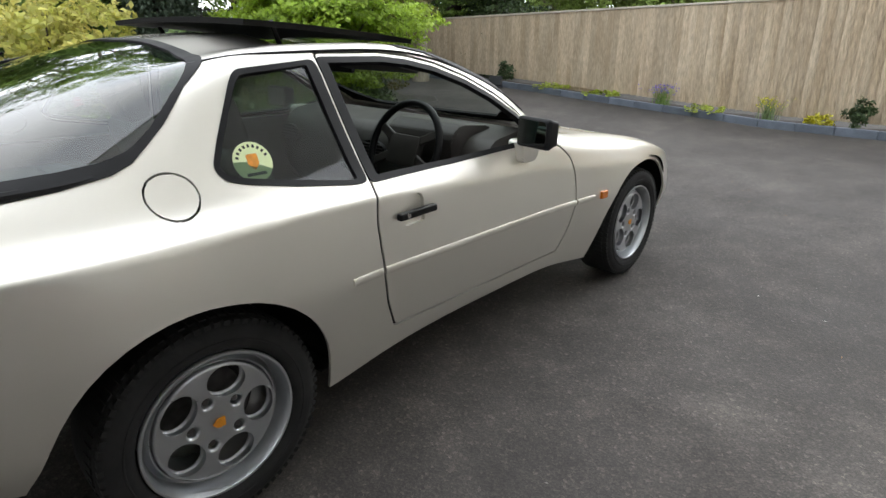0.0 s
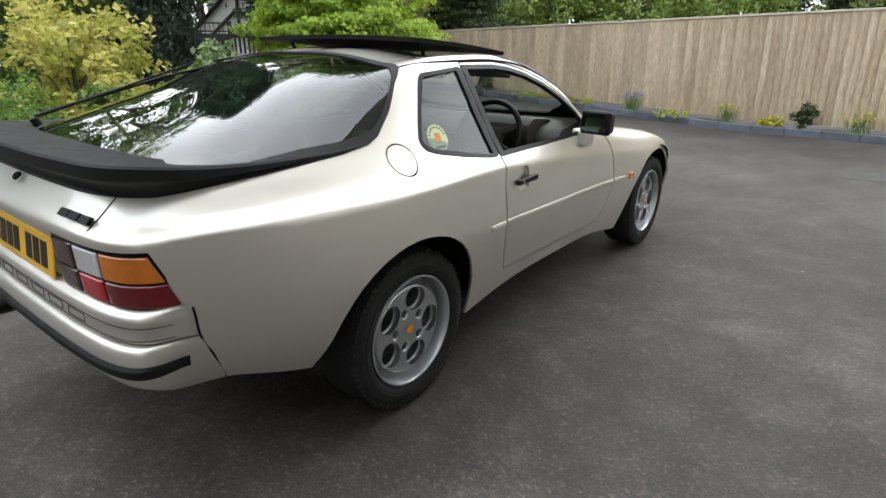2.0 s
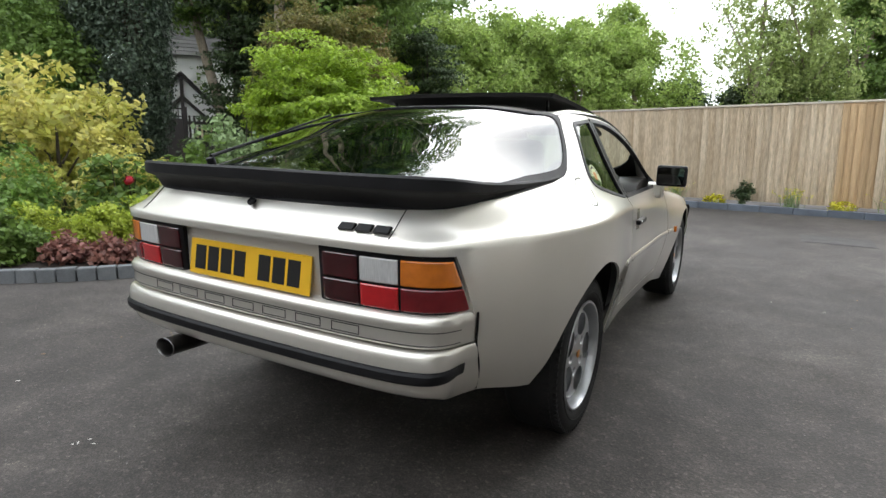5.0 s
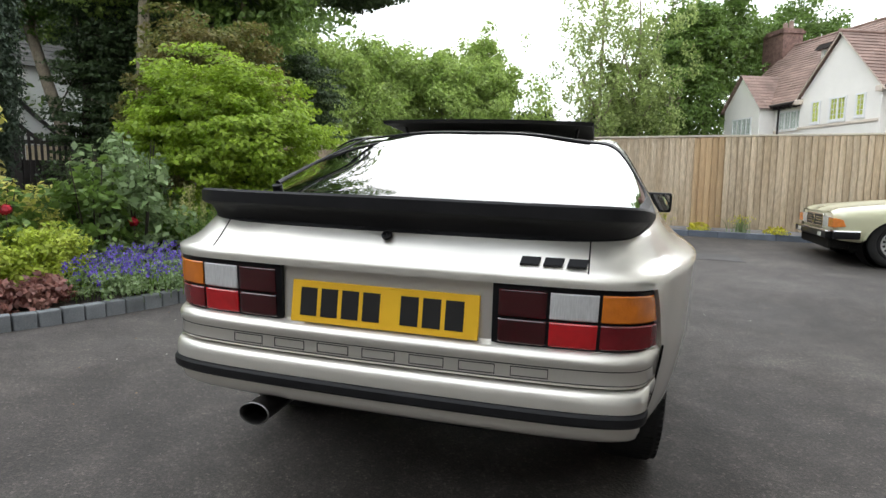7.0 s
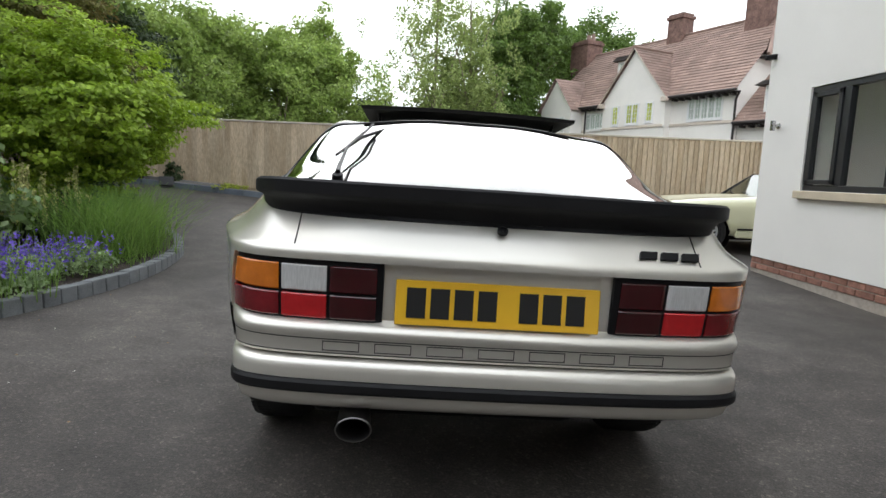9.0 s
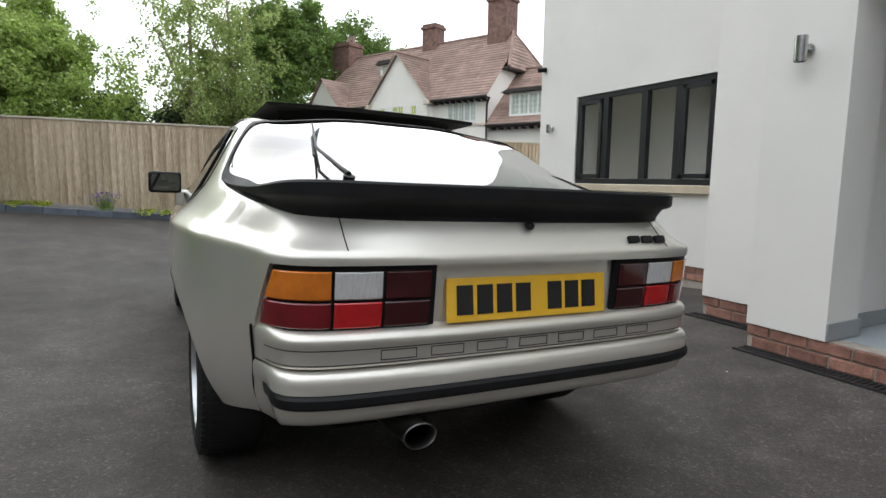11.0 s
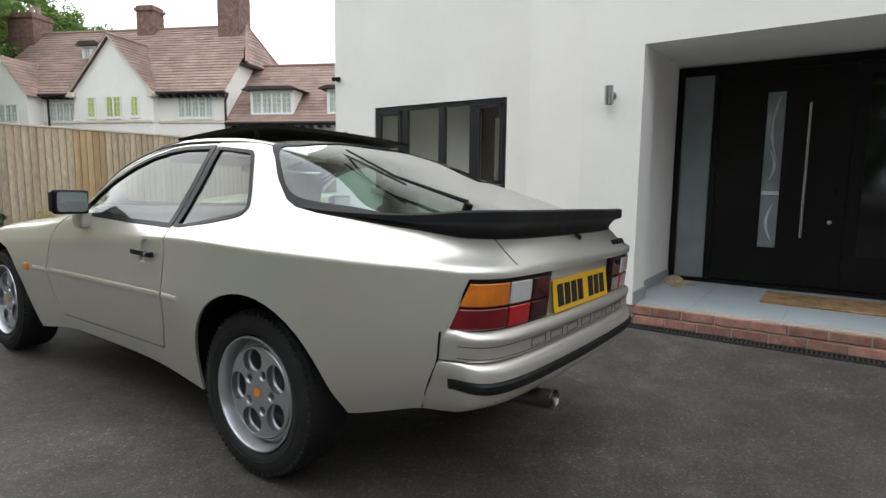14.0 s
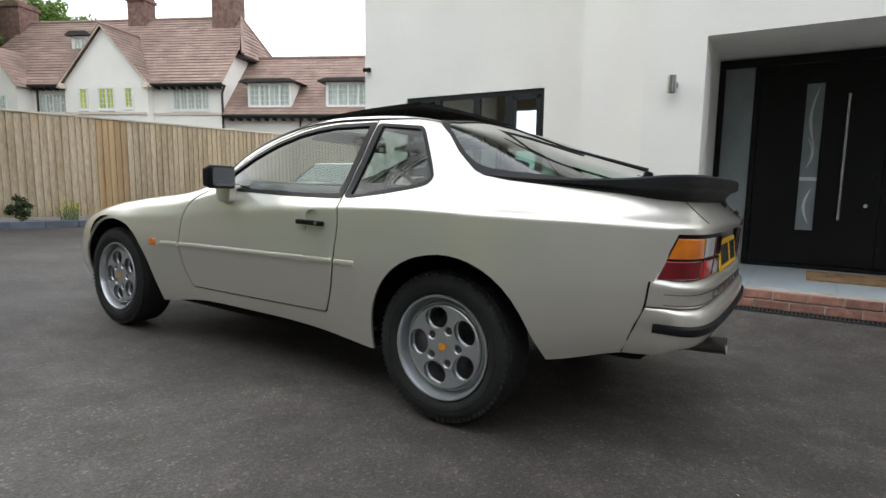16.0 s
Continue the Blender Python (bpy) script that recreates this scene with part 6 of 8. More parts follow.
for vx in (0.05, 0.62, -0.62):
    oval = [(0.085 * math.cos(a), 0.048 * math.sin(a)) for a in np.linspace(0, 2 * math.pi, 28, endpoint=False)]
    vent = part("air_vent", prism_bm(oval, "z", -0.01, 0.008), BLACK_SATIN, dashp, "oval dashboard air vent", m=pose(vx, 1.160, 0.775, 90, 0, 0))
    for k in range(5):
        z = -0.030 + k * 0.015
        w = 0.078 * math.sqrt(1 - (z / 0.048) ** 2)
        part("vent_slat", box_bm(-w, w, z - 0.003, z + 0.003, 0.008, 0.015), CABIN, vent)
for k in range(6):
    part("switch", box_bm(-0.20 + k * 0.05, -0.165 + k * 0.05, 1.150, 1.166, 0.655, 0.685, 0.004), BLACK_SATIN, dashp)
steer = part("steering_wheel", tube_bm([(0.185 * math.cos(a), 0.185 * math.sin(a), 0) for a in np.linspace(0, 2 * math.pi, 40, endpoint=False)], 0.015, 10, closed=True), BLACK_SATIN, car, "black four-spoke steering wheel", smooth=60, m=pose(0.37, 1.05, 0.845, 68, 0, 0))
part("hub_pad", box_bm(-0.085, 0.085, -0.075, 0.055, -0.03, 0.012, 0.02, 2), CABIN, steer, smooth=50)
for a in (-25, -155, 205 - 180, 155):
    part("spoke", box_bm(0.05, 0.18, -0.018, 0.018, -0.012, 0.004, 0.004), CABIN, steer, m=pose(0, 0, 0, 0, 0, a))
part("column", cyl_bm(0.03, 0.25, 12, Matrix.Translation((0, 0, -0.14))), CABIN, steer)
for s in (1, -1):
    part("sun_visor", box_bm(-0.20, 0.20, -0.075, 0.075, -0.010, 0.010, 0.008, 2), HEADLINE, car, "dark fabric sun visor", smooth=50, m=pose(s * 0.34, 0.90, 1.168, -14, 0, 0))
part("inner_mirror", box_bm(-0.11, 0.11, -0.012, 0.012, -0.03, 0.03, 0.01, 2), BLACK_SATIN, car, m=pose(0.0, 1.02, 1.150, -8, 0, 0))
for s in (1, -1):
    seat = part("seat", box_bm(-0.23, 0.23, -0.25, 0.27, -0.08, 0.08, 0.05, 3), CABIN, car, "black leather bucket seat", smooth=50, m=pose(s * 0.36, 0.70, 0.43, 6, 0, 0))
    back = bmesh.new()
    box_bm(-0.23, 0.23, -0.06, 0.06, 0.0, 0.55, 0.05, 3, bm=back)
    for v in back.verts:
        v.co.x *= 1.0 - 0.45 * float(smoothstep(0.35, 0.55, v.co.z))
    part("seat_back", back, CABIN, seat, smooth=50, m=pose(0, -0.24, 0.04, 12, 0, 0))
    part("head_rest", box_bm(-0.12, 0.12, -0.045, 0.045, 0.0, 0.16, 0.04, 3), CABIN, seat, smooth=50, m=pose(0, -0.34, 0.56, 10, 0, 0))
    part("rear_seat_back", box_bm(s * 0.06, s * 0.52, -0.02, 0.08, 0.4, 0.80, 0.03, 2), CABIN, body, smooth=50)
    part("door_card", box_bm(s * 0.70, s * 0.72, 0.62, 1.5, 0.4, 0.86), CABIN, body)
    part("inner_quarter", box_bm(s * 0.66, s * 0.70, -0.5, 0.5, 0.745, 0.86), CABIN_BROWN, body)
# dealer's sticker in the quarter light, its writing as plain bars
STICKER = mat("pale_sticker", (0.66, 0.74, 0.42), rough=0.6, vary=0.04, vary_scale=30)
sx = skin_x(0.19, 0.965)
sticker = part("window_sticker", cyl_bm(0.052, 0.001, 32), STICKER, car, "round pale green window sticker", m=pose(sx - 0.008, 0.195, 0.972, 0, 63, 0))
part("sticker_crest", prism_bm(rounded([(-0.02, -0.015), (-0.02, 0.015), (0.006, 0.015), (0.022, 0), (0.006, -0.015)], 0.004, 3), "z", 0.0005, 0.0012), ORANGE, sticker)
part("sticker_bar", box_bm(0.028, 0.036, -0.026, 0.026, 0.0005, 0.0012), INK, sticker)
for k in range(9):
    a = radians(110 + 140 * k / 8)
    part("sticker_bar", box_bm(-0.004, 0.004, -0.003, 0.003, 0.0005, 0.0012), INK, sticker, m=pose(0.041 * math.cos(a), 0.041 * math.sin(a), 0, 0, 0, math.degrees(a)))

# ---------------------------------------------------------------- the neighbours' house beyond the fence
FAR = Matrix(((-0.4226, 0.9063, 0, 10.70), (0.9063, 0.4226, 0, 16.97), (0, 0, 1, 0), (0, 0, 0, 1)))
# local axes: s runs along the front to the left, d goes back from it, z is up
villa = thing("villa", "large cream-rendered house with steep clay tile roofs and white casements", "house", FAR)


def roof_slope(name, corners, step=0.16, parent=None, seed=0, lap=0.018, clay=ROOF_TILE):
    """Clay tiles in stepped courses on the four-cornered slope: eave left, eave right, ridge right, ridge left."""
    rng = random.Random(seed)
    a, b, c, d = (np.array(p, float) for p in corners)
    n = np.cross(b - a, d - a)
    n /= np.linalg.norm(n)
    n = n if n[2] > 0 else -n
    rows_ = max(2, int(np.linalg.norm((d + c - a - b) / 2) / step))
    verts, faces = [], []
    for k in range(rows_):
        f0, f1 = k / rows_, (k + 1) / rows_
        p0, p1, q0, q1 = a + (d - a) * f0, b + (c - b) * f0, a + (d - a) * f1, b + (c - b) * f1
        width = np.linalg.norm(p1 - p0)
        cuts = [0.0]
        while cuts[-1] < 1.0:
            cuts.append(min(1.0, cuts[-1] + rng.uniform(0.25, 0.8) / max(width, 0.3)))
        for u, v in zip(cuts, cuts[1:]):
            lift = lap * rng.uniform(0.85, 1.15)
            base = len(verts)
            verts += [p0 + (p1 - p0) * u + n * lift, p0 + (p1 - p0) * v + n * lift, q0 + (q1 - q0) * v + n * 0.003, q0 + (q1 - q0) * u + n * 0.003, p0 + (p1 - p0) * u - n * 0.01, p0 + (p1 - p0) * v - n * 0.01]
            faces += [(base, base + 1, base + 2, base + 3), (base + 4, base + 5, base + 1, base)]
    me = mesh_arrays(name, verts, faces, clay)
    return tagged(part(name, me, None, parent), kind="stuff")


def casement(s0, s1, z0, z1, d, lights, blind, parent, facing=-1):
    """A white casement in the plane d, with its panes, glazing bars and blind."""
    w = part("window", box_bm(s0 - 0.05, s1 + 0.05, d + facing * 0.05, d + facing * 0.002, z0 - 0.09, z0 - 0.03, 0.004), WHITE_PAINT, parent, "white timber casement window")
    fr = bmesh.new()
    for q in ((s0 - 0.04, s1 + 0.04, z0 - 0.03, z0 + 0.02), (s0 - 0.04, s1 + 0.04, z1 - 0.02, z1 + 0.03)):
        box_bm(q[0], q[1], *sorted((d + facing * 0.035, d + facing * 0.002)), q[2], q[3], bm=fr)
    for k in range(lights + 1):
        x = s0 + (s1 - s0) * k / lights
        box_bm(x - 0.032, x + 0.032, *sorted((d + facing * 0.034, d + facing * 0.002)), z0 + 0.02, z1 - 0.02, bm=fr)
    part("frame", fr, WHITE_PAINT, w)
    for k in range(lights):
        a, b = s0 + (s1 - s0) * k / lights + 0.032, s0 + (s1 - s0) * (k + 1) / lights - 0.032
        part("blind", box_bm(a, b, *sorted((d - facing * 0.03, d + facing * 0.004)), z0 + 0.02, z1 - 0.02), blind, w)
        part("pane", box_bm(a, b, *sorted((d + facing * 0.010, d + facing * 0.014)), z0 + 0.02, z1 - 0.02), PANE, w)
        part("glazing_bar", box_bm((a + b) / 2 - 0.008, (a + b) / 2 + 0.008, *sorted((d + facing * 0.024, d + facing * 0.016)), z0 + 0.02, z1 - 0.02), WHITE_PAINT, w)
        for j in (1, 2, 3):
            z = z0 + (z1 - z0) * j / 4
            part("glazing_bar", box_bm(a, b, *sorted((d + facing * 0.023, d + facing * 0.016)), z - 0.008, z + 0.008), WHITE_PAINT, w)
    return w


# walls: main block with a half-hipped end, front gable, second gable, low wing
EV, RZ, RD = 4.42, 7.22, 2.6
end_wall = [(0.0, -0.3), (0.0, EV), (1.10, 5.55), (4.10, 5.55), (5.2, EV), (5.2, -0.3)]
part("wall", prism_bm(end_wall, "x", 0.0, 10.2), OLD_RENDER, villa)
gab = [(2.72, -0.3), (2.72, 4.30), (4.39, 6.24), (6.06, 4.30), (6.06, -0.3)]
part("wall", prism_bm(gab, "y", -0.32, 0.4), OLD_RENDER, villa)
gab2 = [(7.72, -0.3), (7.72, 4.25), (8.80, 5.55), (9.88, 4.25), (9.88, -0.3)]
part("wall", prism_bm(gab2, "y", -0.7, 0.4), OLD_RENDER, villa)
part("wall", box_bm(-9.0, -0.002, 0.15, 4.4, -0.3, 3.30), OLD_RENDER, villa)
part("string_course", box_bm(-0.02, 7.7, -0.04, -0.001, 3.13, 3.22, 0.004), STRING_STONE, villa)
part("string_course", box_bm(2.78, 6.10, -0.36, -0.321, 3.13, 3.22, 0.004), STRING_STONE, villa)
# roofs
HZ, HD = 5.62, 1.02
for f_ in (0, 1):
    side = (lambda d: 2 * RD - d) if f_ else (lambda d: d)
    roof_slope("roof", [(10.4, side(-0.30), 4.20), (-0.16, side(-0.30), 4.20), (-0.16, side(HD), HZ), (10.4, side(HD), HZ)], 0.17, villa, 1 + f_, 0.026)
    roof_slope("roof", [(10.4, side(HD), HZ), (-0.20, side(HD), HZ), (0.52, side(RD), RZ), (10.0, side(RD), RZ)], 0.17, villa, 8 + f_, 0.026)
roof_slope("hip", [(-0.40, HD - 0.15, HZ - 0.18), (-0.40, 2 * RD - HD + 0.15, HZ - 0.18), (0.52, RD + 0.05, RZ + 0.02), (0.52, RD - 0.05, RZ + 0.02)], 0.17, villa, 3, 0.026)
for sa, sb in ((4.39, 2.52), (4.39, 6.26)):
    roof_slope("gable_roof", [(sb, -0.48, 4.10), (sb, 2.0, 4.10), (sa, 2.0, 6.32), (sa, -0.48, 6.32)], 0.17, villa, 4, 0.026)
for sa, sb in ((8.80, 7.56), (8.80, 10.04)):
    roof_slope("gable_roof", [(sb, -0.85, 4.10), (sb, 1.8, 4.10), (sa, 1.8, 5.62), (sa, -0.85, 5.62)], 0.17, villa, 5)
roof_slope("wing_roof", [(-0.0, -0.15, 3.12), (-9.2, -0.15, 3.12), (-9.2, 2.3, 5.55), (-0.0, 2.3, 5.55)], 0.17, villa, 6)
roof_slope("wing_roof", [(-9.2, 4.6, 3.12), (0.0, 4.6, 3.12), (0.0, 2.3, 5.55), (-9.2, 2.3, 5.55)], 0.17, villa, 7)
for pts in ([(10.0, RD, RZ + 0.03), (0.52, RD, RZ + 0.03)], [(4.39, -0.50, 6.35), (4.39, 1.9, 6.35)], [(0.52, RD, RZ + 0.03), (-0.40, HD - 0.15, HZ - 0.15)], [(-0.1, 2.3, 5.58), (-9.2, 2.3, 5.58)], [(0.52, RD, RZ + 0.03), (-0.40, 2 * RD - HD + 0.15, HZ - 0.15)]):
    part("ridge_tiles", tube_bm(pts, 0.06, 8), ROOF_TILE, villa)
# eaves: soffit boards, rafter ends, gutters, pipes
part("eaves_board", box_bm(-0.14, 7.7, -0.30, -0.002, 4.15, 4.19), DARK_PAINT, villa)
part("eaves_board", box_bm(-0.38, 0.0, 0.95, 4.25, 5.38, 5.43), DARK_PAINT, villa)
part("eaves_board", box_bm(-9.2, -0.03, -0.16, 0.14, 3.03, 3.08), DARK_PAINT, villa)
rafter = mesh_of("rafter_end", box_bm(-0.035, 0.035, -0.27, 0.0, -0.05, 0.03), DARK_PAINT)
for s_ in np.arange(-8.9, -0.1, 0.33):
    part("rafter_end", rafter, None, villa, m=Matrix.Translation((s_, 0.13, 2.98)))
for s_ in np.r_[np.arange(0.05, 2.6, 0.3), np.arange(6.3, 7.6, 0.3)]:
    part("rafter_end", rafter, None, villa, m=Matrix.Translation((s_, -0.003, 4.10)))
for pts in ([(-0.12, -0.06, 4.15), (-0.02, -0.06, 3.9), (-0.02, -0.06, 0.0)], [(7.45, -0.06, 4.1), (7.45, -0.06, 0.0)], [(-2.9, 0.09, 3.0), (-2.9, 0.09, 0.0)]):
    part("down_pipe", tube_bm(pts, 0.04, 8), DARK_PAINT, villa, "dark rainwater pipe")
for sa, sb, z in ((-0.15, 2.6, 4.20), (6.3, 7.6, 4.20), (-9.2, -0.05, 3.10)):
    part("gutter", tube_bm([(sa, -0.34 if z > 4 else -0.19, z), (sb, -0.34 if z > 4 else -0.19, z)], 0.05, 8), DARK_PAINT, villa)
for s_, z in ((2.72, 4.22), (6.06, 4.22)):
    part("corbel", box_bm(s_ - 0.12, s_ + 0.12, -0.5, -0.322, z - 0.16, z + 0.02, 0.02), STRING_STONE, villa)
for sb in (2.50, 6.28):
    part("verge_board", tube_bm([(sb, -0.46, 4.08), (4.39, -0.46, 6.28)], 0.020, 6), STRING_STONE, villa)
# windows
casement(0.52, 1.92, 3.34, 4.10, 0.0, 5, CURTAIN, villa)
casement(4.06, 4.68, 3.34, 4.08, -0.32, 2, YELLOW_BLIND, villa)
casement(3.32, 3.63, 3.38, 4.08, -0.32, 1, YELLOW_BLIND, villa)
casement(5.14, 5.47, 3.34, 4.06, -0.32, 1, YELLOW_BLIND, villa)
casement(6.24, 7.45, 3.24, 3.92, 0.0, 4, CURTAIN, villa)
casement(8.17, 9.30, 3.14, 3.80, -0.7, 4, CURTAIN, villa)


def dormer(s0, s1, z0, z1, lights):
    """A flat-topped dormer on the wing's roof."""
    dm = part("dormer", box_bm(s0 - 0.08, s1 + 0.08, 0.20, 1.6, z0 - 0.1, z1 + 0.1), OLD_RENDER, villa, "flat-topped dormer window")
    casement(s0, s1, z0, z1, 0.198, lights, CURTAIN, villa)
    part("dormer_roof", prism_bm([(s0 - 0.35, z1 + 0.08), (s1 + 0.35, z1 + 0.08), (s1 + 0.05, z1 + 0.20), (s0 - 0.05, z1 + 0.20)], "y", -0.02, 1.7), DARK_PAINT, villa)
    return dm


dormer(-2.48, -0.95, 3.48, 4.22, 4)
dormer(-5.40, -3.90, 3.48, 4.22, 4)
dm = part("dormer", box_bm(6.14, 6.98, 1.25, 2.4, 5.5, 6.36), OLD_RENDER, villa)
casement(6.26, 6.86, 5.78, 6.28, 1.248, 2, CURTAIN, villa)
part("dormer_roof", prism_bm([(5.98, 6.34), (7.14, 6.34), (6.9, 6.50), (6.2, 6.50)], "y", 1.05, 2.5), DARK_PAINT, villa)
for s0, s1, d0, d1, z1, pots in ((0.55, 1.48, 2.1, 3.0, 8.7, 0), (4.50, 5.26, 2.3, 3.0, 8.15, 0), (9.95, 11.2, 2.0, 3.0, 8.0, 2)):
    ch = part("chimney", box_bm(s0, s1, d0, d1, 6.3, z1), CHIMNEY, villa, "dark brick chimney stack")
    part("chimney_cap", box_bm(s0 - 0.06, s1 + 0.06, d0 - 0.06, d1 + 0.06, z1 - 0.22, z1 - 0.1), CHIMNEY, ch)
    for k in range(pots):
        part("chimney_pot", cyl_bm(0.11, 0.35, 14, Matrix.Translation((s0 + 0.18 + k * 0.34, (d0 + d1) / 2, z1 + 0.17)), r2=0.09), ROOF_TILE, ch)

# ---------------------------------------------------------------- half-timbered house and gate beyond the garden
def facing(x, y):
    """A frame at (x, y) whose -y looks back to the drive."""
    return Matrix.Translation((x, y, 0)) @ Matrix.Rotation(math.atan2(-x, y) , 4, "Z")


tudor = thing("timbered_house", "white half-timbered gabled house beyond the garden", "house", facing(-16.0, 10.3))
part("wall", box_bm(-1.0, 5.5, 1.2, 6.0, 0, 4.6), WHITE_PAINT, tudor)
part("wall", prism_bm([(-1.55, 0), (-1.55, 2.1), (0, 3.65), (1.55, 2.1), (1.55, 0)], "y", 0.0, 1.2), WHITE_PAINT, tudor, "white gabled porch")
for pts in ([(-1.75, -0.1, 1.95), (0, -0.1, 3.75)], [(1.75, -0.1, 1.95), (0, -0.1, 3.75)], [(-1.5, -0.06, 2.15), (1.5, -0.06, 2.15)], [(0, -0.06, 2.15), (0, -0.06, 3.6)], [(-0.9, -0.06, 2.15), (0, -0.06, 3.0)], [(0.9, -0.06, 2.15), (0, -0.06, 3.0)], [(-1.45, -0.06, 0.3), (-1.45, -0.06, 2.15)], [(1.45, -0.06, 0.3), (1.45, -0.06, 2.15)]):
    part("timber", tube_bm(pts, 0.075, 4), DARK_PAINT, tudor)
roof_slope("roof", [(-1.75, -0.3, 1.95), (-1.75, 1.2, 1.95), (0, 1.2, 3.80), (0, -0.3, 3.80)], 0.25, tudor, 11, 0.018, SLATE)
roof_slope("roof", [(1.75, -0.3, 1.95), (1.75, 1.2, 1.95), (0, 1.2, 3.80), (0, -0.3, 3.80)], 0.25, tudor, 12, 0.018, SLATE)
roof_slope("roof", [(-1.3, 0.9, 4.5), (5.8, 0.9, 4.5), (5.8, 3.6, 6.6), (-1.3, 3.6, 6.6)], 0.25, tudor, 13, 0.018, SLATE)
casement(1.9, 2.7, 2.6, 3.4, 1.2, 2, CURTAIN, tudor)

gate = thing("garden_gate", "black boarded gate with an iron railing top between posts", "gate", facing(-10.95, 6.7))
part("gate_panel", box_bm(-0.95, 0.0, 0.0, 0.06, 0.25, 1.92), DARK_PAINT, gate)
for x in np.arange(0.12, 0.95, 0.105):
    part("gate_bar", box_bm(x, x + 0.05, 0.0, 0.04, 0.25, 2.0), DARK_PAINT, gate)
part("gate_panel", box_bm(0.10, 0.98, 0.05, 0.08, 0.25, 1.45), DARK_PAINT, gate)
for x in (0.05, 1.02, -1.0):
    part("gate_post", box_bm(x - 0.05, x + 0.05, -0.04, 0.10, 0.2, 2.2, 0.01), DARK_PAINT, gate)
for z in (1.96, 2.14):
    part("rail", box_bm(-0.95, 0.0, 0.01, 0.05, z, z + 0.03), DARK_PAINT, gate)
for x in np.arange(-0.9, 0.0, 0.10):
    part("railing_bar", box_bm(x, x + 0.016, 0.02, 0.04, 1.92, 2.2), DARK_PAINT, gate)

# ---------------------------------------------------------------- classic car by the fence
CREAM = mat("cream_paint", (0.56, 0.56, 0.38), rough=0.35, coat=1.0, coat_rough=0.03, vary=0.02, vary_scale=3)
CLASSIC_X, CLASSIC_Y, CLASSIC_TURN = 4.164, 6.572, -5.0
classic = thing("classic_car", "pale cream open classic roadster with chrome trim", "car", pose(CLASSIC_X, CLASSIC_Y, gz(4.1, 5.84) - 0.004, 0, 0, CLASSIC_TURN))
# built nose towards -x, front axle at x = 0
cst = np.array([-0.86, -0.80, -0.55, 0.0, 0.5, 1.0, 1.5, 2.3, 3.0, 3.45])
chalf = np.array([
    [(0.70, 0.42), (0.76, 0.50), (0.775, 0.60), (0.755, 0.70), (0.70, 0.735), (0.45, 0.745), (0, 0.75)],
    [(0.74, 0.40), (0.80, 0.50), (0.815, 0.61), (0.795, 0.715), (0.73, 0.755), (0.46, 0.765), (0, 0.775)],
    [(0.78, 0.36), (0.845, 0.48), (0.86, 0.62), (0.835, 0.745), (0.76, 0.79), (0.48, 0.80), (0, 0.82)],
    [(0.80, 0.30), (0.87, 0.46), (0.888, 0.62), (0.865, 0.775), (0.79, 0.825), (0.50, 0.835), (0, 0.865)],
    [(0.80, 0.26), (0.872, 0.44), (0.89, 0.62), (0.87, 0.80), (0.80, 0.855), (0.52, 0.865), (0, 0.895)],
    [(0.80, 0.26), (0.872, 0.44), (0.89, 0.62), (0.87, 0.815), (0.80, 0.875), (0.55, 0.89), (0, 0.915)],
    [(0.80, 0.26), (0.872, 0.44), (0.89, 0.62), (0.87, 0.82), (0.80, 0.88), (0.60, 0.895), (0, 0.90)],
    [(0.80, 0.26), (0.872, 0.44), (0.89, 0.62), (0.87, 0.82), (0.80, 0.88), (0.60, 0.895), (0, 0.90)],
    [(0.78, 0.32), (0.85, 0.46), (0.87, 0.62), (0.85, 0.80), (0.78, 0.86), (0.50, 0.875), (0, 0.88)],
    [(0.72, 0.40), (0.78, 0.50), (0.80, 0.62), (0.78, 0.77), (0.72, 0.82), (0.45, 0.83), (0, 0.83)],
])
cs = np.linspace(-0.86, 3.45, 160)
crow = spline(cst, chalf, cs)
ct = np.r_[0, np.cumsum(np.hypot(*np.diff(chalf[4], axis=0).T))]
cskin = np.stack([spline(ct, r_, np.linspace(0, ct[-1], 36)) for r_ in crow])
cv, cf, gone_c = [], [], set()
for s in (1, -1):
    b0 = len(cv)
    for i, x in enumerate(cs):
        for j in range(36):
            cv.append((x, s * cskin[i, j, 0], cskin[i, j, 1]))
    for i in range(159):
        for j in range(35):
            mx, mz = cs[i] + 0.0135, 0.25 * (cskin[i, j, 1] + cskin[i, j + 1, 1] + cskin[i + 1, j, 1] + cskin[i + 1, j + 1, 1])
            if any(math.hypot(mx - wx, mz - 0.31) < 0.345 and j < 22 for wx in (0.0, 2.46)):
                gone_c |= {b0 + i * 36 + j, b0 + (i + 1) * 36 + j, b0 + (i + 1) * 36 + j + 1, b0 + i * 36 + j + 1}
                continue
            q = [b0 + i * 36 + j, b0 + (i + 1) * 36 + j, b0 + (i + 1) * 36 + j + 1, b0 + i * 36 + j + 1]
            cf.append(q if s < 0 else q[::-1])
# the arches' edges drawn to a true round
for k in gone_c & {v for q in cf for v in q}:
    x, y, z = cv[k]
    wx = 0.0 if x < 1.2 else 2.46
    r_ = math.hypot(x - wx, z - 0.31)
    cv[k] = (wx + (x - wx) * 0.345 / r_, y, 0.31 + (z - 0.31) * 0.345 / r_)
part("body", mesh_arrays("body", cv, cf, CREAM, True), None, classic)
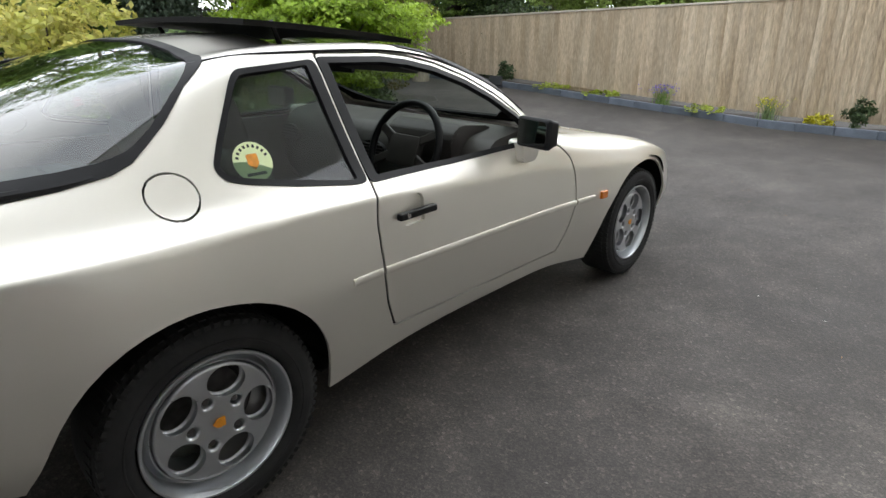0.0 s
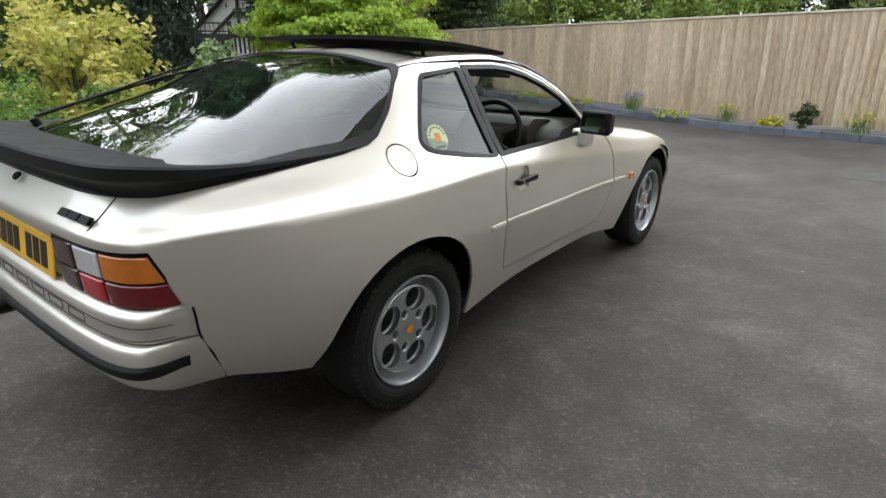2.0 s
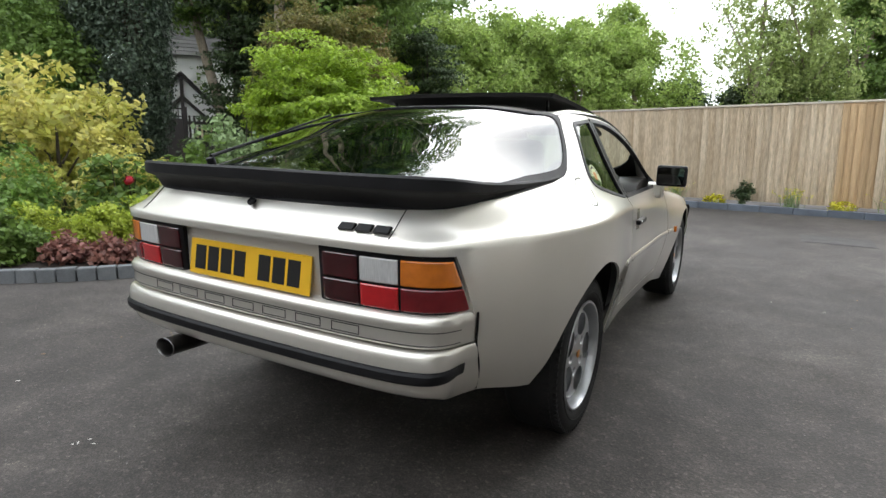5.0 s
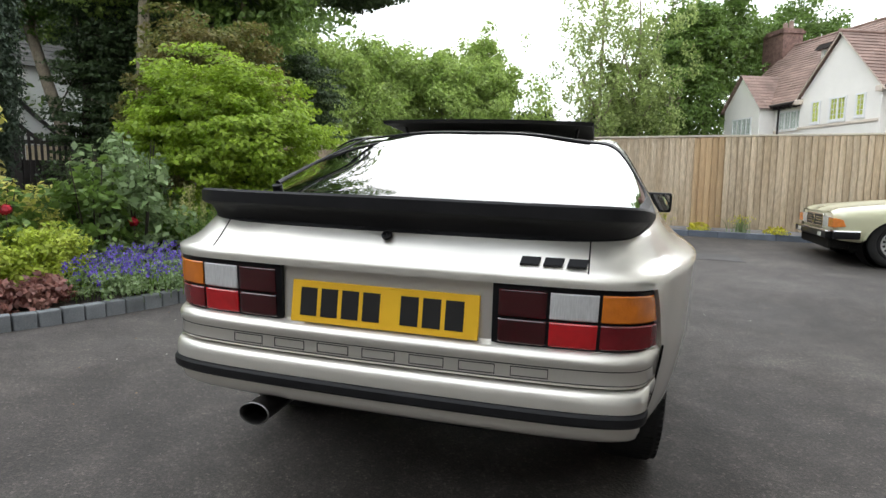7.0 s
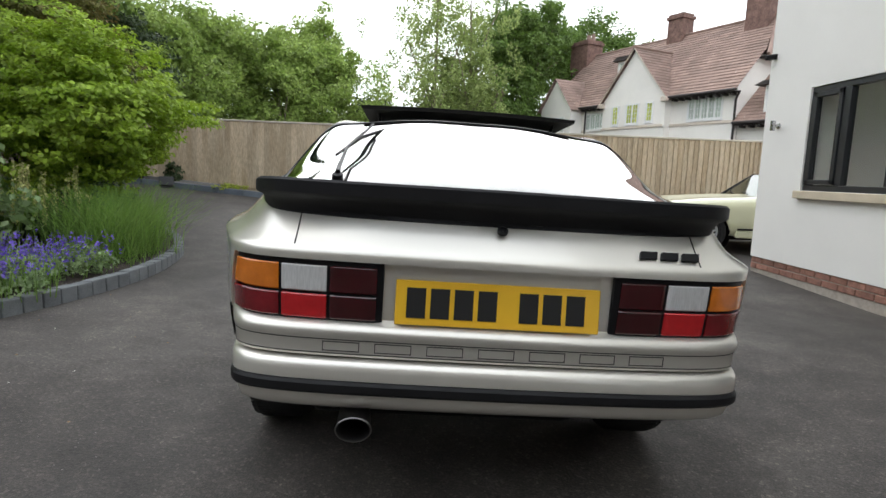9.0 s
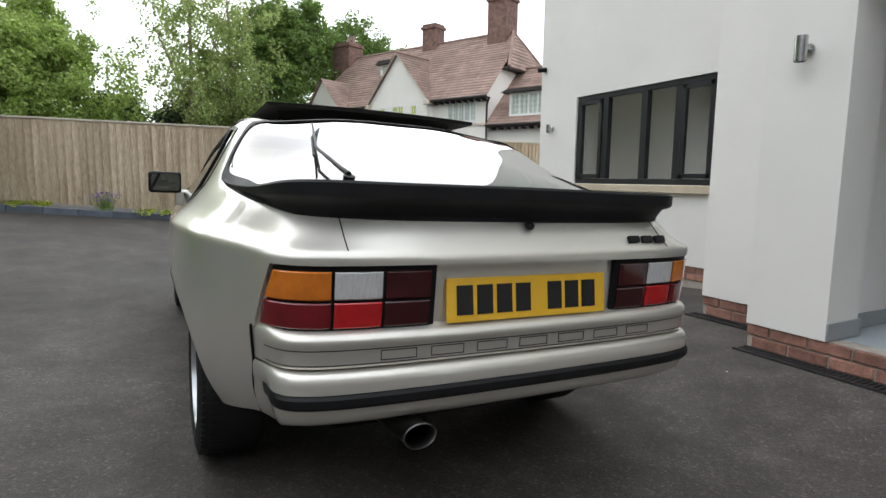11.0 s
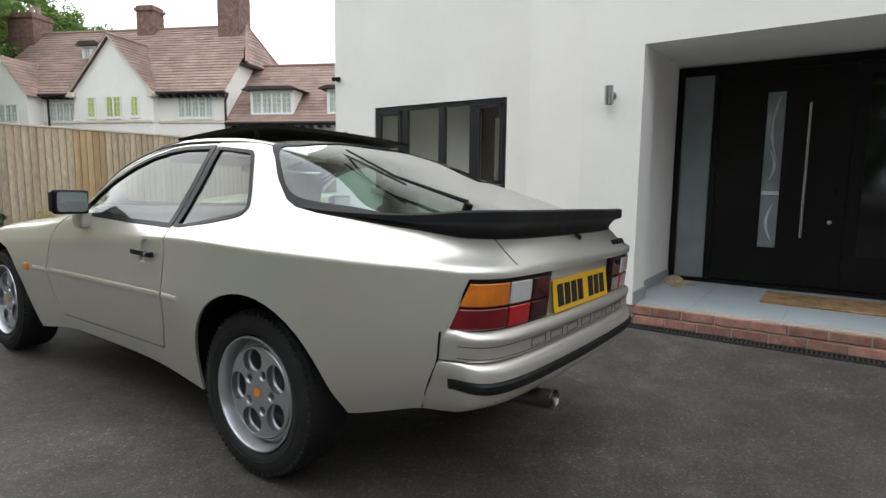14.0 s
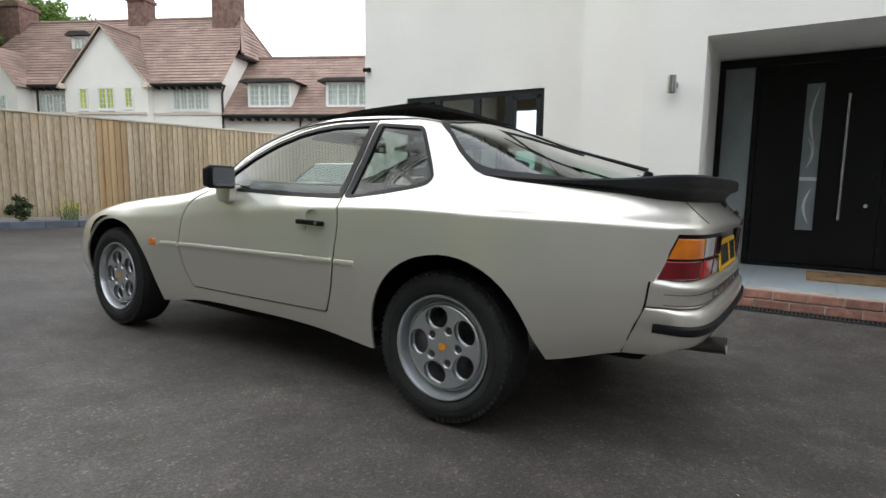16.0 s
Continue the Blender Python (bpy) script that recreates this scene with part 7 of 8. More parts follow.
for s in (1, -1):
    for wx in (0.0, 2.46):
        lip = [(wx + 0.348 * math.cos(a), s * (0.875 - 0.03 * abs(math.cos(a))), 0.31 + 0.348 * math.sin(a)) for a in np.linspace(0.25, math.pi - 0.25, 26)]
        part("arch_lip", tube_bm(lip, 0.012, 8), CREAM, classic, smooth=80)
part("nose_panel", box_bm(-0.85, -0.80, -0.70, 0.70, 0.42, 0.74, 0.02, 2), CREAM, classic)
grille = part("grille", box_bm(-0.90, -0.85, -0.40, 0.40, 0.52, 0.715, 0.015, 2), CHROME, classic, "chrome-edged black grille")
part("grille_mesh", box_bm(-0.905, -0.895, -0.37, 0.37, 0.54, 0.70), BLACK_SATIN, grille)
for z in (0.58, 0.62, 0.66):
    part("grille_bar", box_bm(-0.912, -0.90, -0.37, 0.37, z - 0.006, z + 0.006), CHROME, grille)
part("grille_badge", lathe_bm([(0.075, 0.0), (0.085, 0.006), (0.075, 0.012), (0.065, 0.006)], 28, pose(-0.915, 0, 0.62, 0, -90, 0), closed=True), CHROME, grille)
part("front_bumper", box_bm(-0.99, -0.86, -0.80, 0.80, 0.40, 0.50, 0.03, 3), BLACK_SATIN, classic, "black bumper with a chrome edge", smooth=50)
part("bumper_trim", box_bm(-1.0, -0.87, -0.81, 0.81, 0.485, 0.505, 0.008), CHROME, classic)
part("air_dam", box_bm(-0.88, -0.5, -0.72, 0.72, 0.22, 0.42, 0.03), SEAM, classic)
for s in (1, -1):
    part("bumper_side", box_bm(-0.88, -0.40, s * 0.80, s * 0.875, 0.40, 0.49, 0.02, 2), BLACK_SATIN, classic, smooth=50)
    part("bumper_trim", box_bm(-0.88, -0.40, s * 0.80, s * 0.885, 0.485, 0.505, 0.008), CHROME, classic)
    hl = part("headlamp", box_bm(-0.905, -0.84, s * 0.42, s * 0.64, 0.535, 0.69, 0.015, 2), CLEAR_LENS, classic, "rectangular headlamp")
    amber = box_bm(-0.90, -0.46, s * 0.645, s * 0.852, 0.54, 0.68, 0.012, 2)
    for v in amber.verts:
        k = float(smoothstep(-0.90, -0.46, v.co.x))
        v.co.z = 0.54 + (v.co.z - 0.54) * (1 - 0.55 * k) + 0.02 * k
    part("indicator", amber, AMBER, classic, "amber wraparound indicator")
    part("fog_lamp", box_bm(-1.005, -0.97, s * 0.45, s * 0.60, 0.41, 0.47, 0.01), CLEAR_LENS, classic)
    part("side_trim", box_bm(0.42, 2.1, s * 0.885, s * 0.897, 0.40, 0.425, 0.003), BLACK_SATIN, classic)
    part("sill_panel", box_bm(0.42, 2.1, s * 0.80, s * 0.868, 0.24, 0.39, 0.01), CREAM, classic)
    for wx in (0.0, 2.46):
        wh = new("wheel")
        wh.parent = classic
        wh.matrix_local = pose(wx, s * 0.735, 0.31, -90 * s, 0, 0)
        part("tyre", TYRE_MESH, None, wh)
        part("sidewall", lathe_bm([(0.212, 0.085), (0.20, 0.100), (0.168, 0.096), (0.166, 0.04)], 40), BLACK, wh, smooth=40)
        part("rim", mesh_of("rim", lathe_bm([(0.166, 0.05), (0.172, 0.097), (0.162, 0.100), (0.153, 0.080), (0.112, 0.070), (0.106, 0.082), (0.092, 0.085), (0.086, 0.066), (0.060, 0.066), (0.052, 0.086), (0.001, 0.090)], 40), ALLOY, 40), None, wh, "silver alloy wheel with a ring of slots")
        for k in range(15):
            a = 2 * math.pi * k / 15
            part("rim_slot", box_bm(-0.014, 0.014, -0.013, 0.013, 0.06, 0.079), SEAM, wh, m=pose(0.133 * math.cos(a), 0.133 * math.sin(a), 0, 0, 0, math.degrees(a)))
        part("wheel_well", lathe_bm([(0.36, 0.10), (0.36, -0.25), (0.001, -0.25)], 24), SEAM, wh)
part("windscreen", prism_bm([(0.87, 0.89), (0.89, 0.89), (1.34, 1.23), (1.32, 1.23)], "y", -0.70, 0.70), GLASS, classic)
for s in (1, -1):
    part("screen_pillar", tube_bm([(0.85, s * 0.73, 0.88), (1.35, s * 0.66, 1.24)], 0.02, 8), BLACK_SATIN, classic)
part("screen_rail", tube_bm([(1.35, -0.66, 1.24), (1.35, 0.66, 1.24)], 0.02, 8), CHROME, classic)
part("hard_top", box_bm(1.31, 2.55, -0.66, 0.66, 0.86, 1.26, 0.12, 4), CREAM, classic, smooth=50)
for y in (-0.3, 0.15):
    part("wiper", tube_bm([(0.80, y, 0.915), (0.93, y + 0.42, 0.945)], 0.008, 6), BLACK_SATIN, classic)
part("underbody", box_bm(-0.5, 3.2, -0.7, 0.7, 0.2, 0.3), SEAM, classic)
# the short front overhang and the low-slung body
for ob in classic.children_recursive:
    if ob.type == "MESH" and ob.parent.name.split(".")[0] != "wheel":
        for v in ob.data.vertices:
            if v.co.x < -0.38:
                v.co.x = -0.38 + (v.co.x + 0.38) * 0.60
            v.co.z -= 0.042 * min(1.0, max(0.0, (v.co.z - 0.28) / 0.1))
            v.co.z -= 0.020 * float(smoothstep(0.2, -0.6, v.co.x)) * float(smoothstep(0.5, 0.66, v.co.z))

# ---------------------------------------------------------------- plants
def leaf_mat(name, colour, colour2, trans=0.3, rough=0.55):
    return mat(name, colour, rough=rough, colour2=colour2, vary_scale=2.5, vary=0.2, island=0.35, transmit=trans)


MAPLE = leaf_mat("maple_leaf", (0.22, 0.34, 0.025), (0.34, 0.46, 0.05), 0.42)
DARK_LEAF = leaf_mat("dark_leaf", (0.035, 0.062, 0.022), (0.07, 0.11, 0.036), 0.3)
CYPRESS_LEAF = leaf_mat("cypress_leaf", (0.035, 0.060, 0.034), (0.065, 0.095, 0.055), 0.15)
MID_LEAF = leaf_mat("mid_leaf", (0.10, 0.175, 0.032), (0.17, 0.26, 0.055), 0.4)
LIGHT_LEAF = leaf_mat("light_leaf", (0.25, 0.36, 0.075), (0.36, 0.46, 0.13), 0.48)
BIRCH_LEAF = leaf_mat("birch_leaf", (0.26, 0.34, 0.10), (0.37, 0.44, 0.16), 0.48)
YELLOW_LEAF = leaf_mat("yellow_leaf", (0.40, 0.43, 0.07), (0.72, 0.64, 0.22), 0.42)
LIME_LEAF = leaf_mat("lime_leaf", (0.34, 0.43, 0.04), (0.46, 0.52, 0.09), 0.42)
GREY_LEAF = leaf_mat("grey_green_leaf", (0.18, 0.27, 0.11), (0.28, 0.37, 0.17), 0.40)
BRONZE_LEAF = leaf_mat("bronze_leaf", (0.13, 0.17, 0.035), (0.22, 0.17, 0.06), 0.4)
RED_LEAF = leaf_mat("red_leaf", (0.20, 0.075, 0.065), (0.32, 0.16, 0.12))
PURPLE = leaf_mat("purple_flower", (0.14, 0.09, 0.46), (0.20, 0.13, 0.56), 0.2)
SPIKE = leaf_mat("cream_spike", (0.46, 0.47, 0.16), (0.54, 0.50, 0.24), 0.2)
ROSE = leaf_mat("red_petal", (0.50, 0.01, 0.03), (0.6, 0.02, 0.05), 0.2)
YELLOW_FLOWER = leaf_mat("yellow_flower", (0.62, 0.56, 0.02), (0.55, 0.52, 0.05), 0.2)
GRASS = leaf_mat("grass_blade", (0.13, 0.24, 0.04), (0.21, 0.33, 0.07), 0.4)
BARK = mat("bark", (0.19, 0.155, 0.11), rough=0.9, colour2=(0.33, 0.28, 0.21), vary_scale=3, vary=0.2, grain=0.4, grain_scale=30, stretch=(3, 3, 0.5), bump=0.8, bump_scale=18)
BARK_DARK = mat("dark_bark", (0.045, 0.035, 0.026), rough=0.9, vary=0.3, vary_scale=4, bump=0.7, bump_scale=20, stretch=(3, 3, 0.5))


def leaves(points, normals, size, rng, droop=0.0, long=1.7, jitter=0.9):
    """Folded leaf quads at points, roughly facing their normals."""
    n = len(points)
    nrm = normals + rng.normal(0, jitter, (n, 3))
    nrm /= np.linalg.norm(nrm, axis=1)[:, None] + 1e-9
    way = rng.normal(0, 1, (n, 3)) - [0, 0, droop]
    way -= nrm * (way * nrm).sum(1)[:, None]
    way /= np.linalg.norm(way, axis=1)[:, None] + 1e-9
    side = np.cross(nrm, way)
    k = (size * rng.uniform(0.6, 1.3, n))[:, None]
    fold = nrm * k * 0.16
    return np.stack([points - way * k * long / 2, points + side * k * 0.5 + fold, points + way * k * long / 2, points - side * k * 0.5 + fold], 1)


def clumps(centre, radii, count, each, clump_r, size, seed, inner=0.45, flat=0.6, droop=0.3, below=-1.0, lump=0.25, jitter=0.9):
    """Leaves gathered in clumps on and in an uneven ellipsoid."""
    rng = np.random.default_rng(seed)
    d = rng.normal(0, 1, (count, 3))
    d /= np.linalg.norm(d, axis=1)[:, None]
    d = d[d[:, 2] > below]
    ph = rng.uniform(0, 6.28, 6)
    bumpy = 1 + lump * (np.sin(3 * d[:, 0] + ph[0]) * np.sin(4 * d[:, 1] + ph[1]) + np.sin(5 * d[:, 2] + ph[2]) * np.cos(4 * d[:, 0] + ph[3])) * 0.7
    r = (inner + (1 - inner) * rng.uniform(0, 1, len(d)) ** 0.45) * bumpy
    mid = np.array(centre) + d * r[:, None] * np.array(radii)
    pick = np.repeat(np.arange(len(mid)), each)
    off = rng.normal(0, 1, (len(pick), 3))
    off *= (clump_r * rng.uniform(0.2, 1, len(pick)) ** 0.5 / (np.linalg.norm(off, axis=1) + 1e-9))[:, None] * np.array([1, 1, flat])
    pts = mid[pick] + off
    nrm = d[pick] * 0.6 + np.array([0, 0, 0.7])
    return leaves(pts, nrm, size, rng, droop, jitter=jitter)


def tree(name, label, x, y, z0, height, trunk_r, crowns, leaf, leaf_size, count, each, clump_r, seed, bark=BARK, lean=0.0, limbs=6, group="", flat=0.6, inner=0.45, lump=0.3, droop=0.3, category="tree", jitter=0.9):
    """A tapered trunk with limbs, and one crown made of clumps of leaves; crowns: (dx, dy, z, rx, ry, rz)."""
    rng = random.Random(seed)
    ob = thing(name, label, category, Matrix.Translation((x, y, z0)), group=group)
    top = height * 0.92
    pts = [(lean * t * top + 0.05 * top * 0.3 * math.sin(3 * t + seed), 0.04 * top * 0.3 * math.sin(4 * t + seed * 2), t * top - 0.1) for t in np.linspace(0, 1, 9)]
    bm = tube_bm(pts, [trunk_r * (1.35 - 0.35 * min(1, t * 8)) * (1 - 0.85 * t) for t in np.linspace(0, 1, 9)], 9)
    trunk = part("trunk", bm, bark, ob, smooth=80)
    for k in range(limbs):
        cx, cy, cz, rx, ry, rz = crowns[k % len(crowns)]
        t = rng.uniform(0.3, 0.75)
        a = 6.28 * k / limbs + rng.uniform(-0.4, 0.4)
        p0 = Vector(pts[int(t * 8)])
        p2 = Vector((cx + rx * 0.75 * math.cos(a), cy + ry * 0.75 * math.sin(a), cz + rz * rng.uniform(-0.2, 0.6)))
        p1 = p0.lerp(p2, 0.5) + Vector((0, 0, 0.12 * height * rng.uniform(-0.3, 0.6)))
        part("limb", tube_bm([p0, p0.lerp(p1, 0.6), p1, p1.lerp(p2, 0.5), p2], [trunk_r * 0.42, trunk_r * 0.34, trunk_r * 0.26, trunk_r * 0.16, trunk_r * 0.05], 6), bark, trunk, smooth=80)
    q = np.concatenate([clumps((cx, cy, cz), (rx, ry, rz), max(4, int(count / len(crowns))), each, clump_r, leaf_size, seed * 17 + i, inner, flat, droop, lump=lump, jitter=jitter) for i, (cx, cy, cz, rx, ry, rz) in enumerate(crowns)])
    part("crown", quad_mesh("crown", q, leaf), None, ob)
    return ob


def polar(ex, ey, az, dist):
    return ex - math.sin(radians(az)) * dist, ey + math.cos(radians(az)) * dist


# bright green maple: flat tiers of leaves
tree("maple", "rounded bright green Japanese maple in the flower bed", -3.70, 3.75, 0.22, 2.2, 0.06,
     [(0, 0, 1.42, 1.08, 1.08, 0.88), (0.36, -0.3, 1.15, 0.66, 0.62, 0.64), (-0.5, 0.2, 1.55, 0.75, 0.7, 0.66)], MAPLE, 0.033, 640, 90, 0.19, 3, BARK_DARK, flat=0.32, inner=0.62, limbs=9, droop=0.1, jitter=0.5)
tree("bronze_shrub", "bronze-tipped green shrub behind the maple", -4.9, 4.9, 0.25, 2.9, 0.06, [(0, 0, 1.9, 1.1, 0.95, 1.35)], BRONZE_LEAF, 0.036, 420, 80, 0.22, 5, BARK_DARK, category="shrub", flat=0.3, jitter=0.6)
# dark cypress and shrubs behind the bed
tree("cypress", "tall dark green columnar cypress", -7.35, 3.25, 0.25, 7.0, 0.14, [(0, 0, 3.6, 0.66, 0.66, 3.4)], CYPRESS_LEAF, 0.030, 1500, 70, 0.17, 6, BARK_DARK, flat=1.9, inner=0.72, lump=0.10, droop=-2.5, jitter=0.6)
tree("olive_shrub", "tall loose olive-green shrub", -7.9, 2.2, 0.2, 2.8, 0.05, [(0, 0, 1.75, 0.75, 0.75, 1.35)], MID_LEAF, 0.045, 330, 60, 0.22, 7, BARK_DARK, droop=0.2, category="shrub")
tree("golden_shrub", "golden variegated evergreen shrub", -5.65, 1.35, 0.2, 1.7, 0.04, [(0, 0, 1.05, 0.62, 0.62, 0.80), (-0.55, 0.45, 0.95, 0.6, 0.6, 0.7)], [YELLOW_LEAF], 0.056, 190, 30, 0.18, 8, BARK_DARK, inner=0.50, lump=0.5, category="shrub")

# woodland behind the garden: bare trunks with thin tiers of leaves, crowns high up
wood = [(-10.35, 7.6, -0.27, 11.5), (-8.95, 7.7, -0.17, 11.0), (-8.80, 8.3, 0.02, 11.5), (-8.10, 7.4, -0.11, 10.5), (-7.55, 8.0, 0.02, 11), (-7.2, 7.7, 0.015, 10.5), (-6.33, 7.6, 0.0, 9.5),
        (-12.9, 10.8, -0.05, 12), (-10.4, 11.2, 0.04, 12), (-17.5, 7.0, 0.05, 11), (-16.0, 4.2, -0.04, 11.0), (-14.5, 1.5, 0.03, 11.0), (-13.8, -1.8, -0.02, 10.5), (-14.2, -4.6, 0.02, 10.0)]
for k, (x, y, lean_, h) in enumerate(wood):
    back = y > 9 or x < -12
    tiers = [(lean_ * h * 0.75, 0, h * 0.78, 2.1, 2.0, h * 0.20), (lean_ * h * 0.4 + 0.4, -0.2, h * 0.44, 1.1, 1.1, h * 0.10)]
    tree("woodland_tree", "tall woodland tree with a bare grey-brown trunk", x, y, 0.3, h, 0.155 + 0.02 * (k % 3), tiers, (MID_LEAF, DARK_LEAF, MID_LEAF, LIGHT_LEAF)[k % 4], 0.075, 330 if back else 240, 60, 0.50, 20 + k, BARK, lean=lean_, group="woodland trees", flat=0.16, lump=0.5, inner=0.25, jitter=0.6)
# dark yews and thin conifers between the trunks
for k, (x, y, h, w, leaf) in enumerate(((-9.5, 9.4, 6.0, 0.8, DARK_LEAF), (-8.3, 9.3, 6.5, 1.0, DARK_LEAF), (-6.9, 9.6, 6.0, 1.0, MID_LEAF), (-11.4, 9.6, 5.5, 0.7, DARK_LEAF), (-5.9, 9.7, 3.8, 0.8, DARK_LEAF), (-13.4, 4.5, 5.0, 1.3, MID_LEAF), (-12.6, 1.8, 6.5, 1.4, MID_LEAF), (-12.4, -1.2, 6.5, 1.4, DARK_LEAF), (-9.3, 6.95, 6.5, 0.65, DARK_LEAF), (-8.55, 7.0, 6.0, 0.6, DARK_LEAF), (-7.75, 7.0, 5.5, 0.6, DARK_LEAF))):
    tree("conifer", "dark evergreen with flat tiers of branches", x, y, 0.3, h, 0.08, [(0, 0, h * 0.30, w, w, h * 0.28), (0, 0, h * 0.70, w * 0.7, w * 0.7, h * 0.28)], leaf, 0.045, 240, 80, 0.36, 60 + k, BARK_DARK, group="conifers in the wood", flat=0.14, inner=0.3, lump=0.5, jitter=0.6)
# far leafy edge that closes the wood
for k, (x, y, h, w, leaf) in enumerate(((-21, 12, 10, 4.0, MID_LEAF), (-17, 17, 11, 4.0, DARK_LEAF), (-12.5, 18, 11, 3.8, MID_LEAF), (-24, 6, 7, 4.0, MID_LEAF), (-24, -1, 10, 4.0, MID_LEAF), (-22, -8, 9, 4.0, DARK_LEAF))):
    tree("wood_edge_tree", "broad leafy tree at the back of the wood", x, y, 0.3, h, 0.2, [(0, 0, h * 0.36, w, w, h * 0.34), (0, 0, h * 0.74, w * 0.8, w * 0.8, h * 0.26)], leaf, 0.13, 560, 56, 0.6, 130 + k, BARK, group="trees at the back of the wood", lump=0.35, inner=0.45)
# trees beyond the fence
for k, (az, dist, h, w, leaf, n, size) in enumerate((
        (27, 19, 5.2, 2.2, LIGHT_LEAF, 420, 0.075), (23.5, 21, 5.6, 2.3, LIGHT_LEAF, 420, 0.075), (20, 22, 5.4, 2.3, LIGHT_LEAF, 420, 0.075), (16, 21, 5.2, 2.1, LIGHT_LEAF, 420, 0.075), (13, 24, 6.6, 1.6, LIGHT_LEAF, 300, 0.08),
        (10.5, 22, 5.2, 2.0, LIGHT_LEAF, 420, 0.075), (7.0, 24, 3.6, 1.5, DARK_LEAF, 240, 0.08), (2.5, 25, 3.4, 1.7, DARK_LEAF, 240, 0.08), (-2.5, 26, 4.2, 1.7, MID_LEAF, 280, 0.08))):
    x, y = polar(0.83, -2.2, az, dist)
    tree("hedgerow_tree", "bushy light green tree showing above the fence", x, y, 0.3, h, 0.14, [(0, 0, h * 0.50, w, w * 0.9, h * 0.40), (0.5 * math.sin(k * 2.1), 0, h * 0.80, w * 0.5, w * 0.5, h * 0.2)], leaf, size, n, 66, 0.36, 80 + k, BARK, group="trees beyond the fence", lump=0.5, inner=0.5, flat=0.8)
for k, (az, dist, h, w) in enumerate(((1.0, 24, 10.2, 2.3), (-2.6, 25, 9.8, 2.0))):
    x, y = polar(0.83, -2.2, az, dist)
    tree("birch", "tall airy silver birch with hanging twigs", x, y, 0.3, h, 0.13, [(0, 0, h * 0.62, w, w, h * 0.36), (0.3, 0, h * 0.38, w * 0.7, w * 0.7, h * 0.2)], BIRCH_LEAF, 0.08, 210, 60, 0.30, 100 + k, BARK, group="birches", flat=1.5, lump=0.6, inner=0.15, droop=1.2)
for k, (az, dist, h, w) in enumerate(((-6.0, 29, 9.0, 2.2), (-9.0, 31, 9.5, 2.6), (-13.5, 36, 10.0, 3.4), (-17.5, 38, 9.6, 3.2), (-22, 40, 9.0, 3.0))):
    x, y = polar(0.83, -2.2, az, dist)
    tree("oak", "large green broadleaf tree behind the villa", x, y, 0.3, h, 0.25, [(0, 0, h * 0.55, w, w, h * 0.36), (0.6, 0, h * 0.82, w * 0.6, w * 0.6, h * 0.2)], MID_LEAF, 0.11, 360, 60, 0.5, 110 + k, BARK, group="big trees", lump=0.45, inner=0.4)
# a beech bough hanging into the sky over the maple
tree("beech", "tall beech with a bough hanging over the garden", -7.6, 6.6, 0.3, 9.0, 0.17, [(1.9, 0.5, 5.0, 1.3, 0.8, 0.6), (3.9, 1.0, 4.15, 0.75, 0.5, 0.32), (0.3, 0.2, 7.2, 1.8, 1.6, 1.3)], DARK_LEAF, 0.05, 330, 50, 0.24, 150, BARK, flat=0.35, lump=0.4, inner=0.3, droop=0.6)

# ---------------------------------------------------------------- flower bed planting
def mound(name, label, x, y, r, h, leaf, size, count, each, seed, clump=0.07, group="", category="plant", extra=None):
    z0 = gz(x, y) + 0.08
    ob = thing(name, label, category, Matrix.Translation((x, y, z0)), group=group)
    q = clumps((0, 0, h * 0.35), (r, r, h * 0.65), count, each, clump, size, seed, 0.35, 0.7, 0.1, -0.4)
    part("foliage", quad_mesh("foliage", q, leaf), None, ob)
    return ob


def stalks(name, label, x, y, r, h, n, leaf, head, seed, blade=0.012, head_n=14, head_len=0.10, head_size=0.014, group="", spread=0.35, category="plant"):
    """Upright blades with flower heads along their tips."""
    rng = np.random.default_rng(seed)
    z0 = gz(x, y) + 0.07
    ob = thing(name, label, category, Matrix.Translation((x, y, z0)), group=group)
    base = rng.normal(0, r * 0.5, (n, 2))
    tip = base + rng.normal(0, spread * h * 0.5, (n, 2))
    hh = h * rng.uniform(0.6, 1.1, n)
    quads = []
    for (bx_, by_), (tx, ty), q in zip(base, tip, hh):
        a, mid, b = np.array((bx_, by_, 0)), np.array(((bx_ * 1.3 + tx * 0.7) / 2, (by_ * 1.3 + ty * 0.7) / 2, q * 0.55)), np.array((tx, ty, q))
        s = rng.normal(0, 1, 3) * [1, 1, 0]
        s = s / (np.linalg.norm(s) + 1e-9) * blade / 2
        quads += [np.stack([a - s, a + s, mid + s, mid - s]), np.stack([mid - s, mid + s, b + s * 0.3, b - s * 0.3])]
    part("foliage", quad_mesh("foliage", np.array(quads), leaf), None, ob)
    if head is not None:
        pts = []
        for (tx, ty), q in zip(tip, hh):
            t = rng.uniform(0, 1, head_n)
            pts.append(np.stack([tx + rng.normal(0, 0.010, head_n), ty + rng.normal(0, 0.010, head_n), q - head_len * t], 1))
        pts = np.concatenate(pts)
        part("flower_head", quad_mesh("flower_head", leaves(pts, rng.normal(0, 1, pts.shape), head_size, rng, long=1.2), head), None, ob)["kind"] = "stuff"
    return ob


frnd = random.Random(31)
